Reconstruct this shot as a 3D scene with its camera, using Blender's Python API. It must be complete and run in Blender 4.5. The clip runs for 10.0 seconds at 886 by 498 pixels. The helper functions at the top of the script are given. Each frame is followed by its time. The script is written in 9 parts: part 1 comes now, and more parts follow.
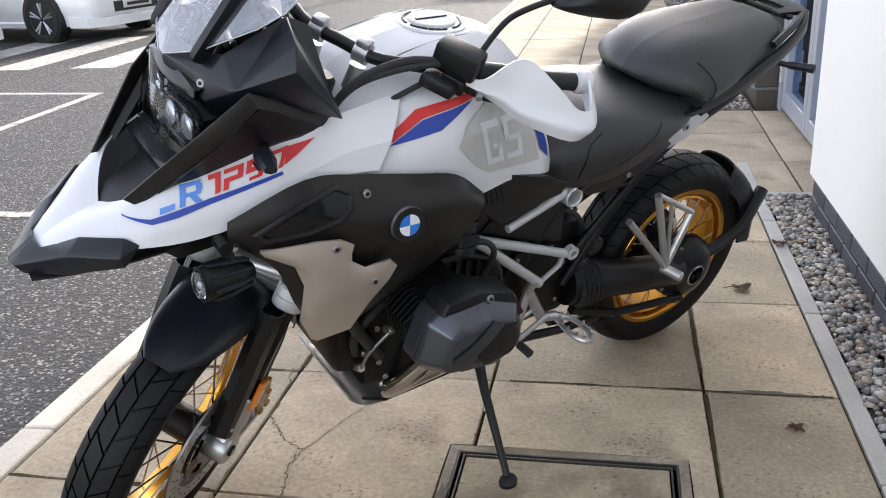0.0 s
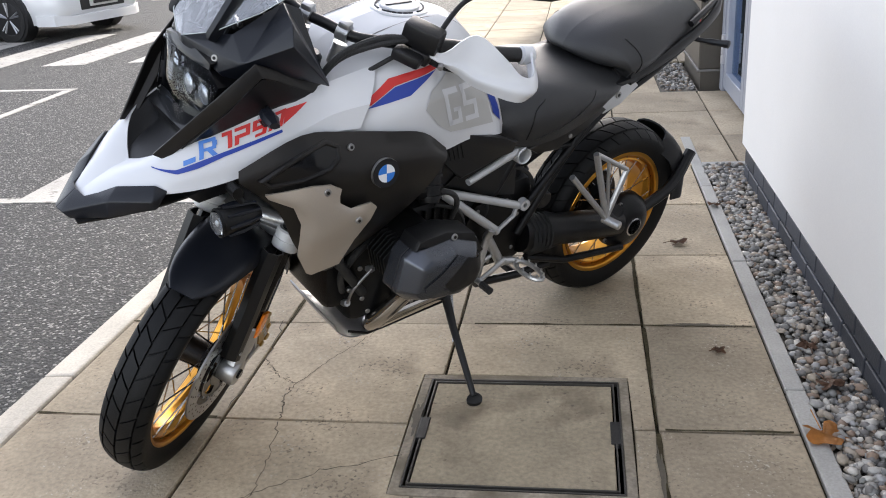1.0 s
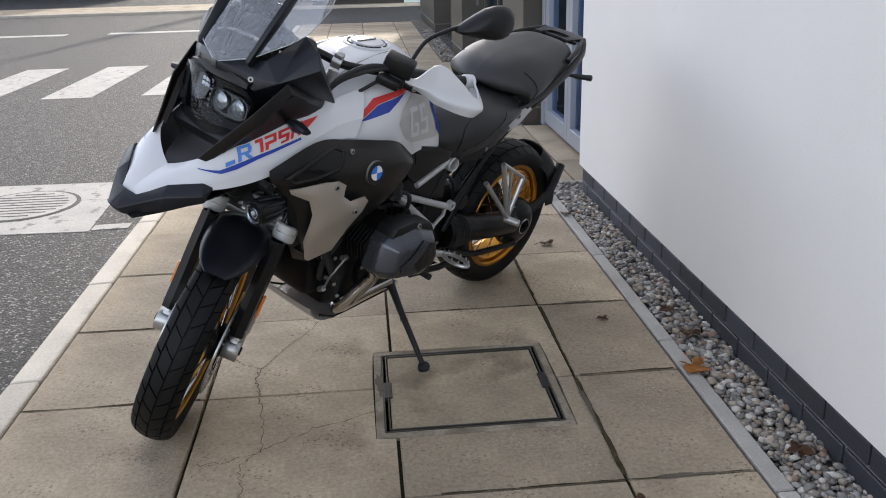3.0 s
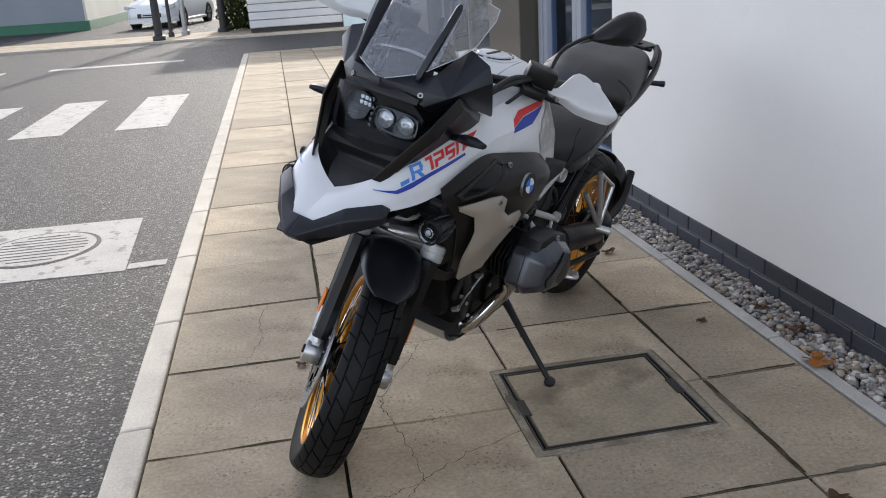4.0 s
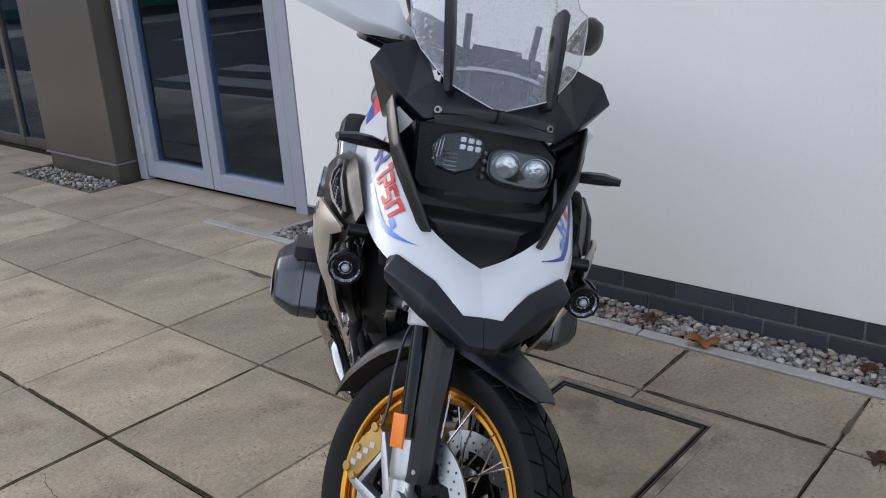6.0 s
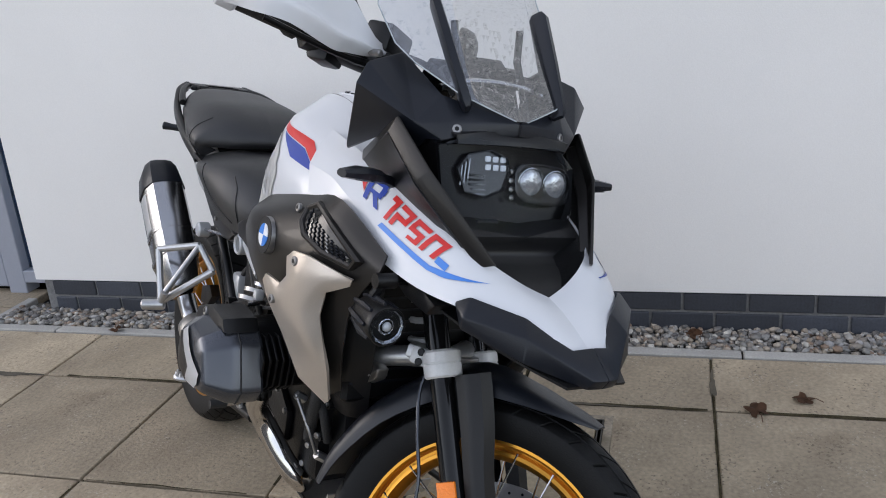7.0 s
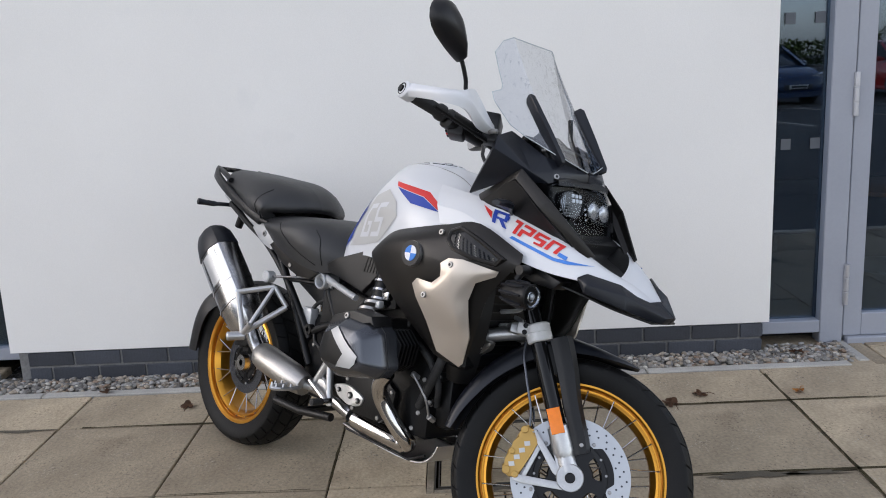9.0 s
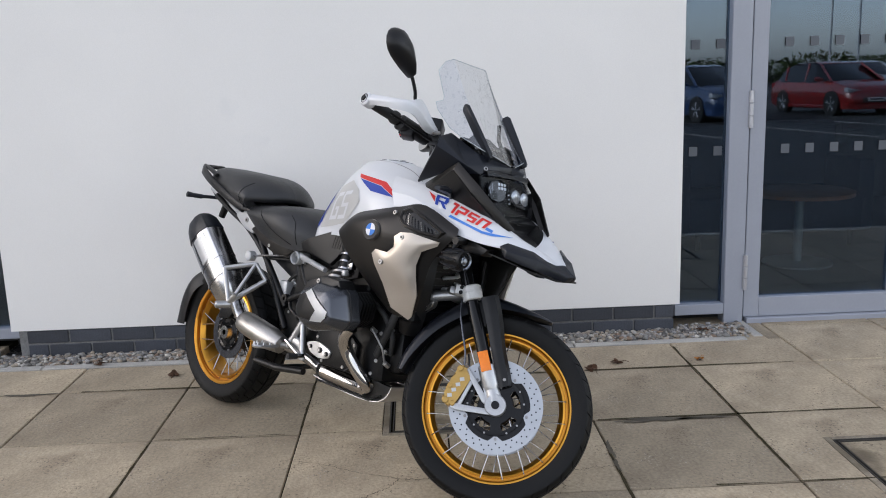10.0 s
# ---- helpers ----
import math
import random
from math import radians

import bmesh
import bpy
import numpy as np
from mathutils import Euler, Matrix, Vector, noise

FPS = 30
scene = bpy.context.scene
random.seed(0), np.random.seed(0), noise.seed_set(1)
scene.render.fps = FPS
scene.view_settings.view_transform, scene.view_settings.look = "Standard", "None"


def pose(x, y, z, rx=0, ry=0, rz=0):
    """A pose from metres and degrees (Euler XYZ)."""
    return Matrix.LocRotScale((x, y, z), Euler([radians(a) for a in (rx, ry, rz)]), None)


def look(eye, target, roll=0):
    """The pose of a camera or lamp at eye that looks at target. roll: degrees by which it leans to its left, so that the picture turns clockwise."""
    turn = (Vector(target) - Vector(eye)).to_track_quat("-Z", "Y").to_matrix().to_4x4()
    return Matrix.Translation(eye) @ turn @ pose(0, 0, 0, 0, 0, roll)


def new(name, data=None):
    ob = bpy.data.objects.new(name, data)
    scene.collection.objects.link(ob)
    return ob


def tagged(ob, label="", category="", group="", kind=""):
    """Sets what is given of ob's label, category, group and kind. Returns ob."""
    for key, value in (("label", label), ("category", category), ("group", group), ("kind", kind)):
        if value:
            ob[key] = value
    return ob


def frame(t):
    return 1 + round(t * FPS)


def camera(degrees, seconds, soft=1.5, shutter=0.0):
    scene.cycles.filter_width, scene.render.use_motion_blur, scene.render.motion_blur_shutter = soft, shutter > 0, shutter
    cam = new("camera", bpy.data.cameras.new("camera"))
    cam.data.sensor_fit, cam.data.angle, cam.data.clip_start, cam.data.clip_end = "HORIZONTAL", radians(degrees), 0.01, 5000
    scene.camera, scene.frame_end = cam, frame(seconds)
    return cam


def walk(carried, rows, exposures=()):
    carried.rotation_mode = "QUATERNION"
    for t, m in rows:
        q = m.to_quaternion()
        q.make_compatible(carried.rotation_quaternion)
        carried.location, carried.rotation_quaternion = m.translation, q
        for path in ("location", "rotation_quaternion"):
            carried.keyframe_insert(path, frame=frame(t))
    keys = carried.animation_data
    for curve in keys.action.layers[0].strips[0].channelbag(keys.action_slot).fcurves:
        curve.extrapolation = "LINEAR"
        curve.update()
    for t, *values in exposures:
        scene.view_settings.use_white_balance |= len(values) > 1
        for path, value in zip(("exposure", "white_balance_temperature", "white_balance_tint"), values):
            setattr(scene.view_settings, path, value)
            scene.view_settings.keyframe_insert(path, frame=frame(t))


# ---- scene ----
cam = camera(54.6, 10.0, 1.0)
PATH = [
    (0, (-0.252, -1.598, 1.285), (-0.646, 0.225, 0.563), -3.3),
    (0.5, (-0.226, -1.794, 1.301), (-0.553, 0.038, 0.57), -3.6),
    (1, (-0.191, -1.96, 1.304), (-0.512, -0.129, 0.566), -4.0),
    (1.5, (-0.249, -2.047, 1.311), (-0.589, -0.223, 0.566), -5.2),
    (2, (-0.376, -2.183, 1.334), (-0.506, -0.33, 0.592), -4.9),
    (2.2, (-0.419, -2.239, 1.349), (-0.466, -0.379, 0.616), -4.0),
    (3.3, (-0.817, -2.542, 1.353), (-0.613, -0.658, 0.714), -1.5),
    (3.5, (-0.965, -2.526, 1.355), (-0.742, -0.641, 0.725), -1.9),
    (4, (-1.257, -2.374, 1.345), (-0.931, -0.501, 0.722), -3.6),
    (4.5, (-1.54, -2.109, 1.366), (-0.864, -0.336, 0.733), -2.0),
    (5, (-1.851, -1.877, 1.37), (-0.841, -0.269, 0.742), -2.7),
    (5.5, (-2.056, -1.528, 1.355), (-0.848, -0.069, 0.714), -4.6),
    (5.7, (-2.14, -1.394, 1.368), (-0.856, -0.002, 0.724), -3.7),
    (6.8, (-2.401, -0.602, 1.38), (-0.649, 0.092, 0.712), -5.5),
    (7, (-2.4, -0.484, 1.37), (-0.582, 0.04, 0.721), -4.9),
    (7.5, (-2.497, -0.237, 1.394), (-0.599, -0.139, 0.771), -0.5),
    (8, (-2.772, -0.103, 1.41), (-0.84, 0.055, 0.921), -1.6),
    (8.5, (-3.044, 0.037, 1.4), (-1.091, 0.093, 0.975), -2.5),
    (9, (-3.286, 0.122, 1.405), (-1.332, 0.156, 0.98), -2.7),
    (9.5, (-3.59, 0.081, 1.411), (-1.63, 0.075, 1.013), -2.4),
    (10, (-3.89, 0.094, 1.408), (-1.931, 0.034, 1.012), -1.9),
]
walk(cam, [(t, look(eye, aim, roll)) for t, eye, aim, roll in PATH],
     [(0.0, 2.2, 6620, 10), (1.0, 2.1, 6620, 10), (2.0, 1.95, 6580, 10), (3.5, 1.52, 6450, 10), (5.5, 1.51, 6280, 11), (7.0, 1.57, 6450, 10), (8.5, 1.58, 6560, 10), (10.0, 1.60, 6600, 10)])

# ---------------------------------------------------------------- light
SUN_ELEV, SUN_AZ = 24.0, 9.0          # degrees; azimuth from +y towards +x
world = bpy.data.worlds.new("sky")
scene.world = world
world.use_nodes = True
wn = world.node_tree.nodes
wl = world.node_tree.links
sky = wn.new("ShaderNodeTexSky")
sky.sky_type = "NISHITA"
sky.sun_disc = False
sky.sun_elevation = radians(SUN_ELEV)
sky.sun_rotation = radians(SUN_AZ)
sky.dust_density = 1.2
sky.air_density = 1.0
pale = wn.new("ShaderNodeHueSaturation")
pale.inputs["Saturation"].default_value = 0.45
wl.new(sky.outputs[0], pale.inputs["Color"])
tint = wn.new("ShaderNodeMix")
tint.data_type, tint.blend_type = "RGBA", "MULTIPLY"
tint.inputs["Factor"].default_value = 1.0
tint.inputs["B"].default_value = (1.025, 1.0, 1.02, 1)          # thin high haze
wl.new(pale.outputs[0], tint.inputs["A"])
wl.new(tint.outputs["Result"], wn["Background"].inputs[0])
wn["Background"].inputs[1].default_value = 0.15
sun = bpy.data.lights.new("sun", "SUN")
sun.energy, sun.angle, sun.color = 1.5, radians(2.0), (1.0, 0.93, 0.82)
sun_ob = new("sun", sun)
sun_ob.matrix_world = look((0, 0, 20), (-math.sin(radians(SUN_AZ)) * 20, -math.cos(radians(SUN_AZ)) * 20,
                                        20 - 20 * math.tan(radians(SUN_ELEV))))


# ---------------------------------------------------------------- materials
def mat(name, colour, rough=0.6, metal=0.0, vary=0.0, vary_scale=8.0, grain=0.0, grain_scale=80.0, bump=0.0,
        bump_scale=120.0, island=0.0, obj=0.0, coat=0.0, rough_vary=0.0, ior=1.5, spec=0.5, stain=None, stain_scale=1.5, stain_lo=0.55,
        stain_hi=0.7, speck=None, speck_scale=130.0, speck_lo=0.60, pale=None):
    """A principled material with broad and fine colour variation, stains and fine relief."""
    m = bpy.data.materials.new(name)
    m.use_nodes = True
    nt = m.node_tree
    n, l = nt.nodes, nt.links
    b = n["Principled BSDF"]
    b.inputs["Roughness"].default_value = rough
    b.inputs["Metallic"].default_value = metal
    b.inputs["IOR"].default_value = ior
    b.inputs["Specular IOR Level"].default_value = spec
    b.inputs["Coat Weight"].default_value = coat
    b.inputs["Coat Roughness"].default_value = 0.06
    tc = n.new("ShaderNodeTexCoord")
    col = n.new("ShaderNodeRGB")
    col.outputs[0].default_value = (*colour, 1)
    out = col.outputs[0]

    def noise_fac(scale, detail=4.0):
        t = n.new("ShaderNodeTexNoise")
        t.inputs["Scale"].default_value = scale
        t.inputs["Detail"].default_value = detail
        l.new(tc.outputs["Object"], t.inputs["Vector"])
        return t.outputs["Fac"]

    def value_by(fac, amount, src):
        r = n.new("ShaderNodeMapRange")
        r.inputs["From Min"].default_value, r.inputs["From Max"].default_value = 0.25, 0.75
        r.inputs["To Min"].default_value, r.inputs["To Max"].default_value = 1 - amount, 1 + amount
        l.new(fac, r.inputs["Value"])
        h = n.new("ShaderNodeHueSaturation")
        l.new(r.outputs[0], h.inputs["Value"])
        l.new(src, h.inputs["Color"])
        return h.outputs[0]

    if vary:
        out = value_by(noise_fac(vary_scale), vary, out)
    if grain:
        out = value_by(noise_fac(grain_scale, 2.0), grain, out)
    if obj:
        o = n.new("ShaderNodeObjectInfo")
        out = value_by(o.outputs["Random"], obj, out)
    if island:
        g = n.new("ShaderNodeNewGeometry")
        out = value_by(g.outputs["Random Per Island"], island, out)
    if stain:
        r = n.new("ShaderNodeMapRange")
        r.inputs["From Min"].default_value, r.inputs["From Max"].default_value = stain_lo, stain_hi
        l.new(noise_fac(stain_scale, 6.0), r.inputs["Value"])
        mix = n.new("ShaderNodeMix")
        mix.data_type = "RGBA"
        l.new(r.outputs[0], mix.inputs["Factor"])
        l.new(out, mix.inputs["A"])
        mix.inputs["B"].default_value = (*stain, 1)
        out = mix.outputs["Result"]
    for tone, scale, lo in ((speck, speck_scale, speck_lo), (pale, speck_scale * 1.3, speck_lo + 0.02)):
        if tone:
            r = n.new("ShaderNodeMapRange")
            patchy = n.new("ShaderNodeMix")
            patchy.inputs["Factor"].default_value = 0.36
            l.new(noise_fac(scale, 3.0), patchy.inputs["A"])
            l.new(noise_fac(scale * 0.06, 3.0), patchy.inputs["B"])
            r.inputs["From Min"].default_value, r.inputs["From Max"].default_value = lo - 0.03, lo + 0.05
            l.new(patchy.outputs["Result"], r.inputs["Value"])
            mix = n.new("ShaderNodeMix")
            mix.data_type = "RGBA"
            l.new(r.outputs[0], mix.inputs["Factor"])
            l.new(out, mix.inputs["A"])
            mix.inputs["B"].default_value = (*tone, 1)
            out = mix.outputs["Result"]
    l.new(out, b.inputs["Base Color"])
    if rough_vary:
        r = n.new("ShaderNodeMapRange")
        r.inputs["To Min"].default_value = max(0.02, rough - rough_vary)
        r.inputs["To Max"].default_value = min(1.0, rough + rough_vary)
        l.new(noise_fac(6.0), r.inputs["Value"])
        l.new(r.outputs[0], b.inputs["Roughness"])
    if bump:
        bp = n.new("ShaderNodeBump")
        bp.inputs["Strength"].default_value = bump
        bp.inputs["Distance"].default_value = 0.004
        l.new(noise_fac(bump_scale, 5.0), bp.inputs["Height"])
        l.new(bp.outputs[0], b.inputs["Normal"])
    return m


def glass_mat(name, tint, gloss=0.02, base=0.06, ior=1.5, mirror=(0.8, 0.8, 0.8)):
    """Thin clear sheet: mostly see-through, mirror-like at a slant; mirror: colour given to its reflections."""
    m = bpy.data.materials.new(name)
    m.use_nodes = True
    n, l = m.node_tree.nodes, m.node_tree.links
    n.remove(n["Principled BSDF"])
    tr = n.new("ShaderNodeBsdfTransparent")
    tr.inputs[0].default_value = (*tint, 1)
    gl = n.new("ShaderNodeBsdfGlossy")
    gl.inputs["Roughness"].default_value = gloss
    gl.inputs["Color"].default_value = (*mirror, 1)
    fr = n.new("ShaderNodeFresnel")
    fr.inputs["IOR"].default_value = ior
    r = n.new("ShaderNodeMapRange")
    r.inputs["To Min"].default_value = base
    l.new(fr.outputs[0], r.inputs["Value"])
    mx = n.new("ShaderNodeMixShader")
    l.new(r.outputs[0], mx.inputs[0])
    l.new(tr.outputs[0], mx.inputs[1])
    l.new(gl.outputs[0], mx.inputs[2])
    l.new(mx.outputs[0], n["Material Output"].inputs[0])
    return m


M_SLAB = mat("slab_concrete", (0.362, 0.294, 0.204), 0.85, vary=0.24, vary_scale=4.5, grain=0.20, grain_scale=75, bump=0.6,
             bump_scale=110, obj=0.17, stain=(0.165, 0.125, 0.083), stain_scale=2.4, stain_lo=0.50, stain_hi=0.74,
             speck=(0.15, 0.12, 0.085), speck_scale=85, speck_lo=0.60, pale=(0.42, 0.375, 0.30))
M_INLAY = mat("cover_concrete", (0.315, 0.258, 0.176), 0.85, vary=0.26, vary_scale=5.5, grain=0.20, grain_scale=75, bump=0.6,
              bump_scale=110, stain=(0.14, 0.108, 0.07), stain_scale=4.5, stain_lo=0.52, stain_hi=0.70, speck=(0.13, 0.10, 0.07), speck_scale=60, speck_lo=0.64)
M_COVER_EDGE = mat("cover_mortar", (0.29, 0.245, 0.185), 0.9, vary=0.3, vary_scale=9, grain=0.25, grain_scale=90, bump=0.6,
                   bump_scale=120, stain=(0.15, 0.122, 0.082), stain_scale=6.0, stain_lo=0.42, stain_hi=0.62)
M_JOINT = mat("joint_moss", (0.030, 0.026, 0.015), 0.95, vary=0.4, vary_scale=6, grain=0.4, grain_scale=90, bump=0.6, spec=0.1)
M_KERB = mat("kerb_concrete", (0.50, 0.455, 0.385), 0.85, vary=0.15, vary_scale=5, grain=0.15, grain_scale=140, bump=0.3, obj=0.06,
             stain=(0.20, 0.18, 0.15), stain_scale=3.0, stain_lo=0.58, stain_hi=0.8)
M_EDGE = mat("edging_concrete", (0.37, 0.355, 0.325), 0.85, vary=0.12, vary_scale=6, grain=0.12, grain_scale=150, bump=0.25, obj=0.05)


def asphalt_mat():
    """Worn asphalt: stone chips of many greys, proud of a dark binder."""
    m = mat("asphalt", (0.008, 0.0078, 0.0075), 0.72, vary=0.25, vary_scale=1.1, spec=0.42)
    n, l = m.node_tree.nodes, m.node_tree.links
    b = n["Principled BSDF"]
    tc = n.new("ShaderNodeTexCoord")
    wob = n.new("ShaderNodeTexNoise")
    wob.inputs["Scale"].default_value = 130.0
    shift = n.new("ShaderNodeVectorMath")
    shift.operation = "MULTIPLY_ADD"
    shift.inputs[1].default_value = (0.010, 0.010, 0.010)
    l.new(tc.outputs["Object"], wob.inputs["Vector"])
    l.new(wob.outputs["Color"], shift.inputs[0])
    l.new(tc.outputs["Object"], shift.inputs[2])
    chips = n.new("ShaderNodeTexVoronoi")
    chips.inputs["Scale"].default_value = 78.0
    l.new(shift.outputs[0], chips.inputs["Vector"])
    grey = n.new("ShaderNodeSeparateColor")
    l.new(chips.outputs["Color"], grey.inputs[0])
    ramp = n.new("ShaderNodeValToRGB")
    e = ramp.color_ramp.elements
    e[0].position, e[0].color = 0.0, (0.005, 0.0049, 0.0047, 1)
    e[1].position, e[1].color = 1.0, (0.30, 0.288, 0.27, 1)
    k = e.new(0.32)
    k.color = (0.026, 0.0254, 0.0246, 1)
    k = e.new(0.72)
    k.color = (0.082, 0.079, 0.075, 1)
    l.new(grey.outputs[0], ramp.inputs[0])
    edge = n.new("ShaderNodeMapRange")
    edge.inputs["From Min"].default_value, edge.inputs["From Max"].default_value = 0.62, 0.40
    l.new(chips.outputs["Distance"], edge.inputs["Value"])
    mix = n.new("ShaderNodeMix")
    mix.data_type = "RGBA"
    old = b.inputs["Base Color"].links[0].from_socket
    l.new(edge.outputs[0], mix.inputs["Factor"])
    l.new(old, mix.inputs["A"])
    l.new(ramp.outputs[0], mix.inputs["B"])
    l.new(mix.outputs["Result"], b.inputs["Base Color"])
    bump = n.new("ShaderNodeBump")
    bump.inputs["Strength"].default_value, bump.inputs["Distance"].default_value = 1.0, 0.008
    l.new(edge.outputs[0], bump.inputs["Height"])
    l.new(bump.outputs[0], b.inputs["Normal"])
    return m


M_ASPH = asphalt_mat()
M_PAINT = mat("road_paint", (0.36, 0.345, 0.32), 0.75, vary=0.15, vary_scale=4, grain=0.2, grain_scale=90, bump=0.4, bump_scale=95,
              stain=(0.16, 0.15, 0.135), stain_scale=14.0, stain_lo=0.58, stain_hi=0.66)
M_WALL = mat("white_render", (0.765, 0.745, 0.717), 0.9, vary=0.035, vary_scale=1.3, grain=0.02, grain_scale=200, bump=0.18, bump_scale=260,
             stain=(0.70, 0.69, 0.676), stain_scale=2.5, stain_lo=0.66, stain_hi=0.85)
M_BRICK = mat("blue_brick", (0.037, 0.041, 0.052), 0.55, vary=0.15, vary_scale=10, grain=0.2, grain_scale=120, bump=0.3, obj=0.22)
M_MORTAR = mat("mortar", (0.17, 0.168, 0.165), 0.95, vary=0.2, grain=0.2, bump=0.4)
M_PEBBLE = mat("pebbles", (0.36, 0.31, 0.245), 0.6, grain=0.18, grain_scale=60, bump=0.15)


def many_tones(m, tones):
    """Gives every loose piece of a mesh one of several stone colours."""
    n, l = m.node_tree.nodes, m.node_tree.links
    g = n.new("ShaderNodeNewGeometry")
    ramp = n.new("ShaderNodeValToRGB")
    ramp.color_ramp.interpolation = "CONSTANT"
    e = ramp.color_ramp.elements
    while len(e) < len(tones):
        e.new(0.5)
    for k, tone in enumerate(tones):
        e[k].position = k / len(tones)
        e[k].color = (*tone, 1)
    l.new(g.outputs["Random Per Island"], ramp.inputs[0])
    grey = [q for q in n if q.type == "RGB"][0]
    for link in list(grey.outputs[0].links):
        l.new(ramp.outputs[0], link.to_socket)


many_tones(M_PEBBLE, [(0.10, 0.093, 0.085), (0.28, 0.235, 0.18), (0.35, 0.33, 0.30), (0.18, 0.17, 0.155), (0.46, 0.43, 0.38), (0.22, 0.155, 0.11), (0.26, 0.25, 0.23),
                      (0.19, 0.185, 0.17), (0.33, 0.28, 0.225), (0.14, 0.13, 0.12), (0.30, 0.29, 0.28), (0.23, 0.20, 0.165)])
M_SOIL = mat("gravel_bed", (0.12, 0.105, 0.085), 0.95, vary=0.3, grain=0.4, bump=0.8)
M_ALU = mat("grey_window_frame", (0.30, 0.315, 0.36), 0.42, metal=0.0, vary=0.04, vary_scale=3, grain=0.02, coat=0.15)
M_HINGE = mat("hinge_metal", (0.50, 0.50, 0.53), 0.35, metal=0.6, vary=0.05)
M_PILASTER = mat("brown_cladding", (0.066, 0.057, 0.045), 0.38, vary=0.12, vary_scale=2, grain=0.08, coat=0.1)
M_SILL = mat("sill_strip", (0.15, 0.143, 0.135), 0.6, vary=0.08)
M_STEEL = mat("galvanised_steel", (0.062, 0.056, 0.048), 0.65, metal=0.4, vary=0.15, vary_scale=10, grain=0.1)
M_IRON = mat("cast_iron", (0.028, 0.026, 0.024), 0.7, metal=0.3, vary=0.25, vary_scale=14, grain=0.2, bump=0.3)
# bluish mirror colour paints a deeper blue sky into the reflections
M_GLASS = glass_mat("window_glass", (0.66, 0.72, 0.74), 0.0, 0.065, mirror=(0.54, 0.68, 0.90))
# the unlit room's dimness is put into this wall and ceiling colour
M_ROOM = mat("unlit_room_tone", (0.06, 0.06, 0.055), 0.9, vary=0.2, vary_scale=1.0)
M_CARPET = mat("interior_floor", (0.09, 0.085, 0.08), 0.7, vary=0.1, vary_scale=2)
M_DOT = mat("frosted_dot", (0.095, 0.105, 0.12), 0.7)
M_LEAF = mat("autumn_leaf", (0.40, 0.16, 0.03), 0.7, vary=0.3, vary_scale=14, grain=0.15, grain_scale=60, bump=0.3)
M_LEAFD = mat("brown_leaf", (0.10, 0.045, 0.02), 0.7, vary=0.3, vary_scale=14, grain=0.15, grain_scale=60, bump=0.3)
M_WET = mat("damp_patch", (0.085, 0.07, 0.048), 0.75, vary=0.3, vary_scale=9, grain=0.15, grain_scale=160, bump=0.3, bump_scale=150)
M_CRACK = mat("crack_dirt", (0.085, 0.068, 0.045), 0.95, vary=0.3)


# ---------------------------------------------------------------- mesh helpers
def link_mesh(name, bm, material, smooth=False):
    me = bpy.data.meshes.new(name)
    bmesh.ops.recalc_face_normals(bm, faces=bm.faces[:])
    bm.to_mesh(me)
    bm.free()
    me.materials.append(material)
    if smooth:
        me.shade_smooth()
        me.set_sharp_from_angle(angle=radians(smooth))
    return me


def part(name, bm, material, parent, label="", smooth=35):
    ob = new(name, link_mesh(name, bm, material, smooth))
    ob.parent = parent
    if label:
        tagged(ob, label)
    return ob


def thing(name, label, category, group="", kind="", at=None):
    ob = new(name)
    ob.empty_display_size = 0.1
    if at is not None:
        ob.matrix_world = at
    return tagged(ob, label, category, group, kind)


def solid(name, bm, material, label, category, kind="", smooth=35, group=""):
    return tagged(new(name, link_mesh(name, bm, material, smooth)), label, category, group, kind)


def box(bm, x0, x1, y0, y1, z0, z1, bevel=0.0, segs=1):
    vs = [bm.verts.new(p) for p in ((x0, y0, z0), (x1, y0, z0), (x1, y1, z0), (x0, y1, z0), (x0, y0, z1), (x1, y0, z1), (x1, y1, z1),
                                    (x0, y1, z1))]
    fs = [bm.faces.new([vs[i] for i in f]) for f in ((0, 3, 2, 1), (4, 5, 6, 7), (0, 1, 5, 4), (1, 2, 6, 5), (2, 3, 7, 6), (3, 0, 4, 7))]
    if bevel:
        es = list({e for f in fs for e in f.edges})
        bmesh.ops.bevel(bm, geom=es, offset=bevel, segments=segs, profile=0.5, affect="EDGES")
    return vs


def box_bm(*a, **k):
    bm = bmesh.new()
    box(bm, *a, **k)
    return bm


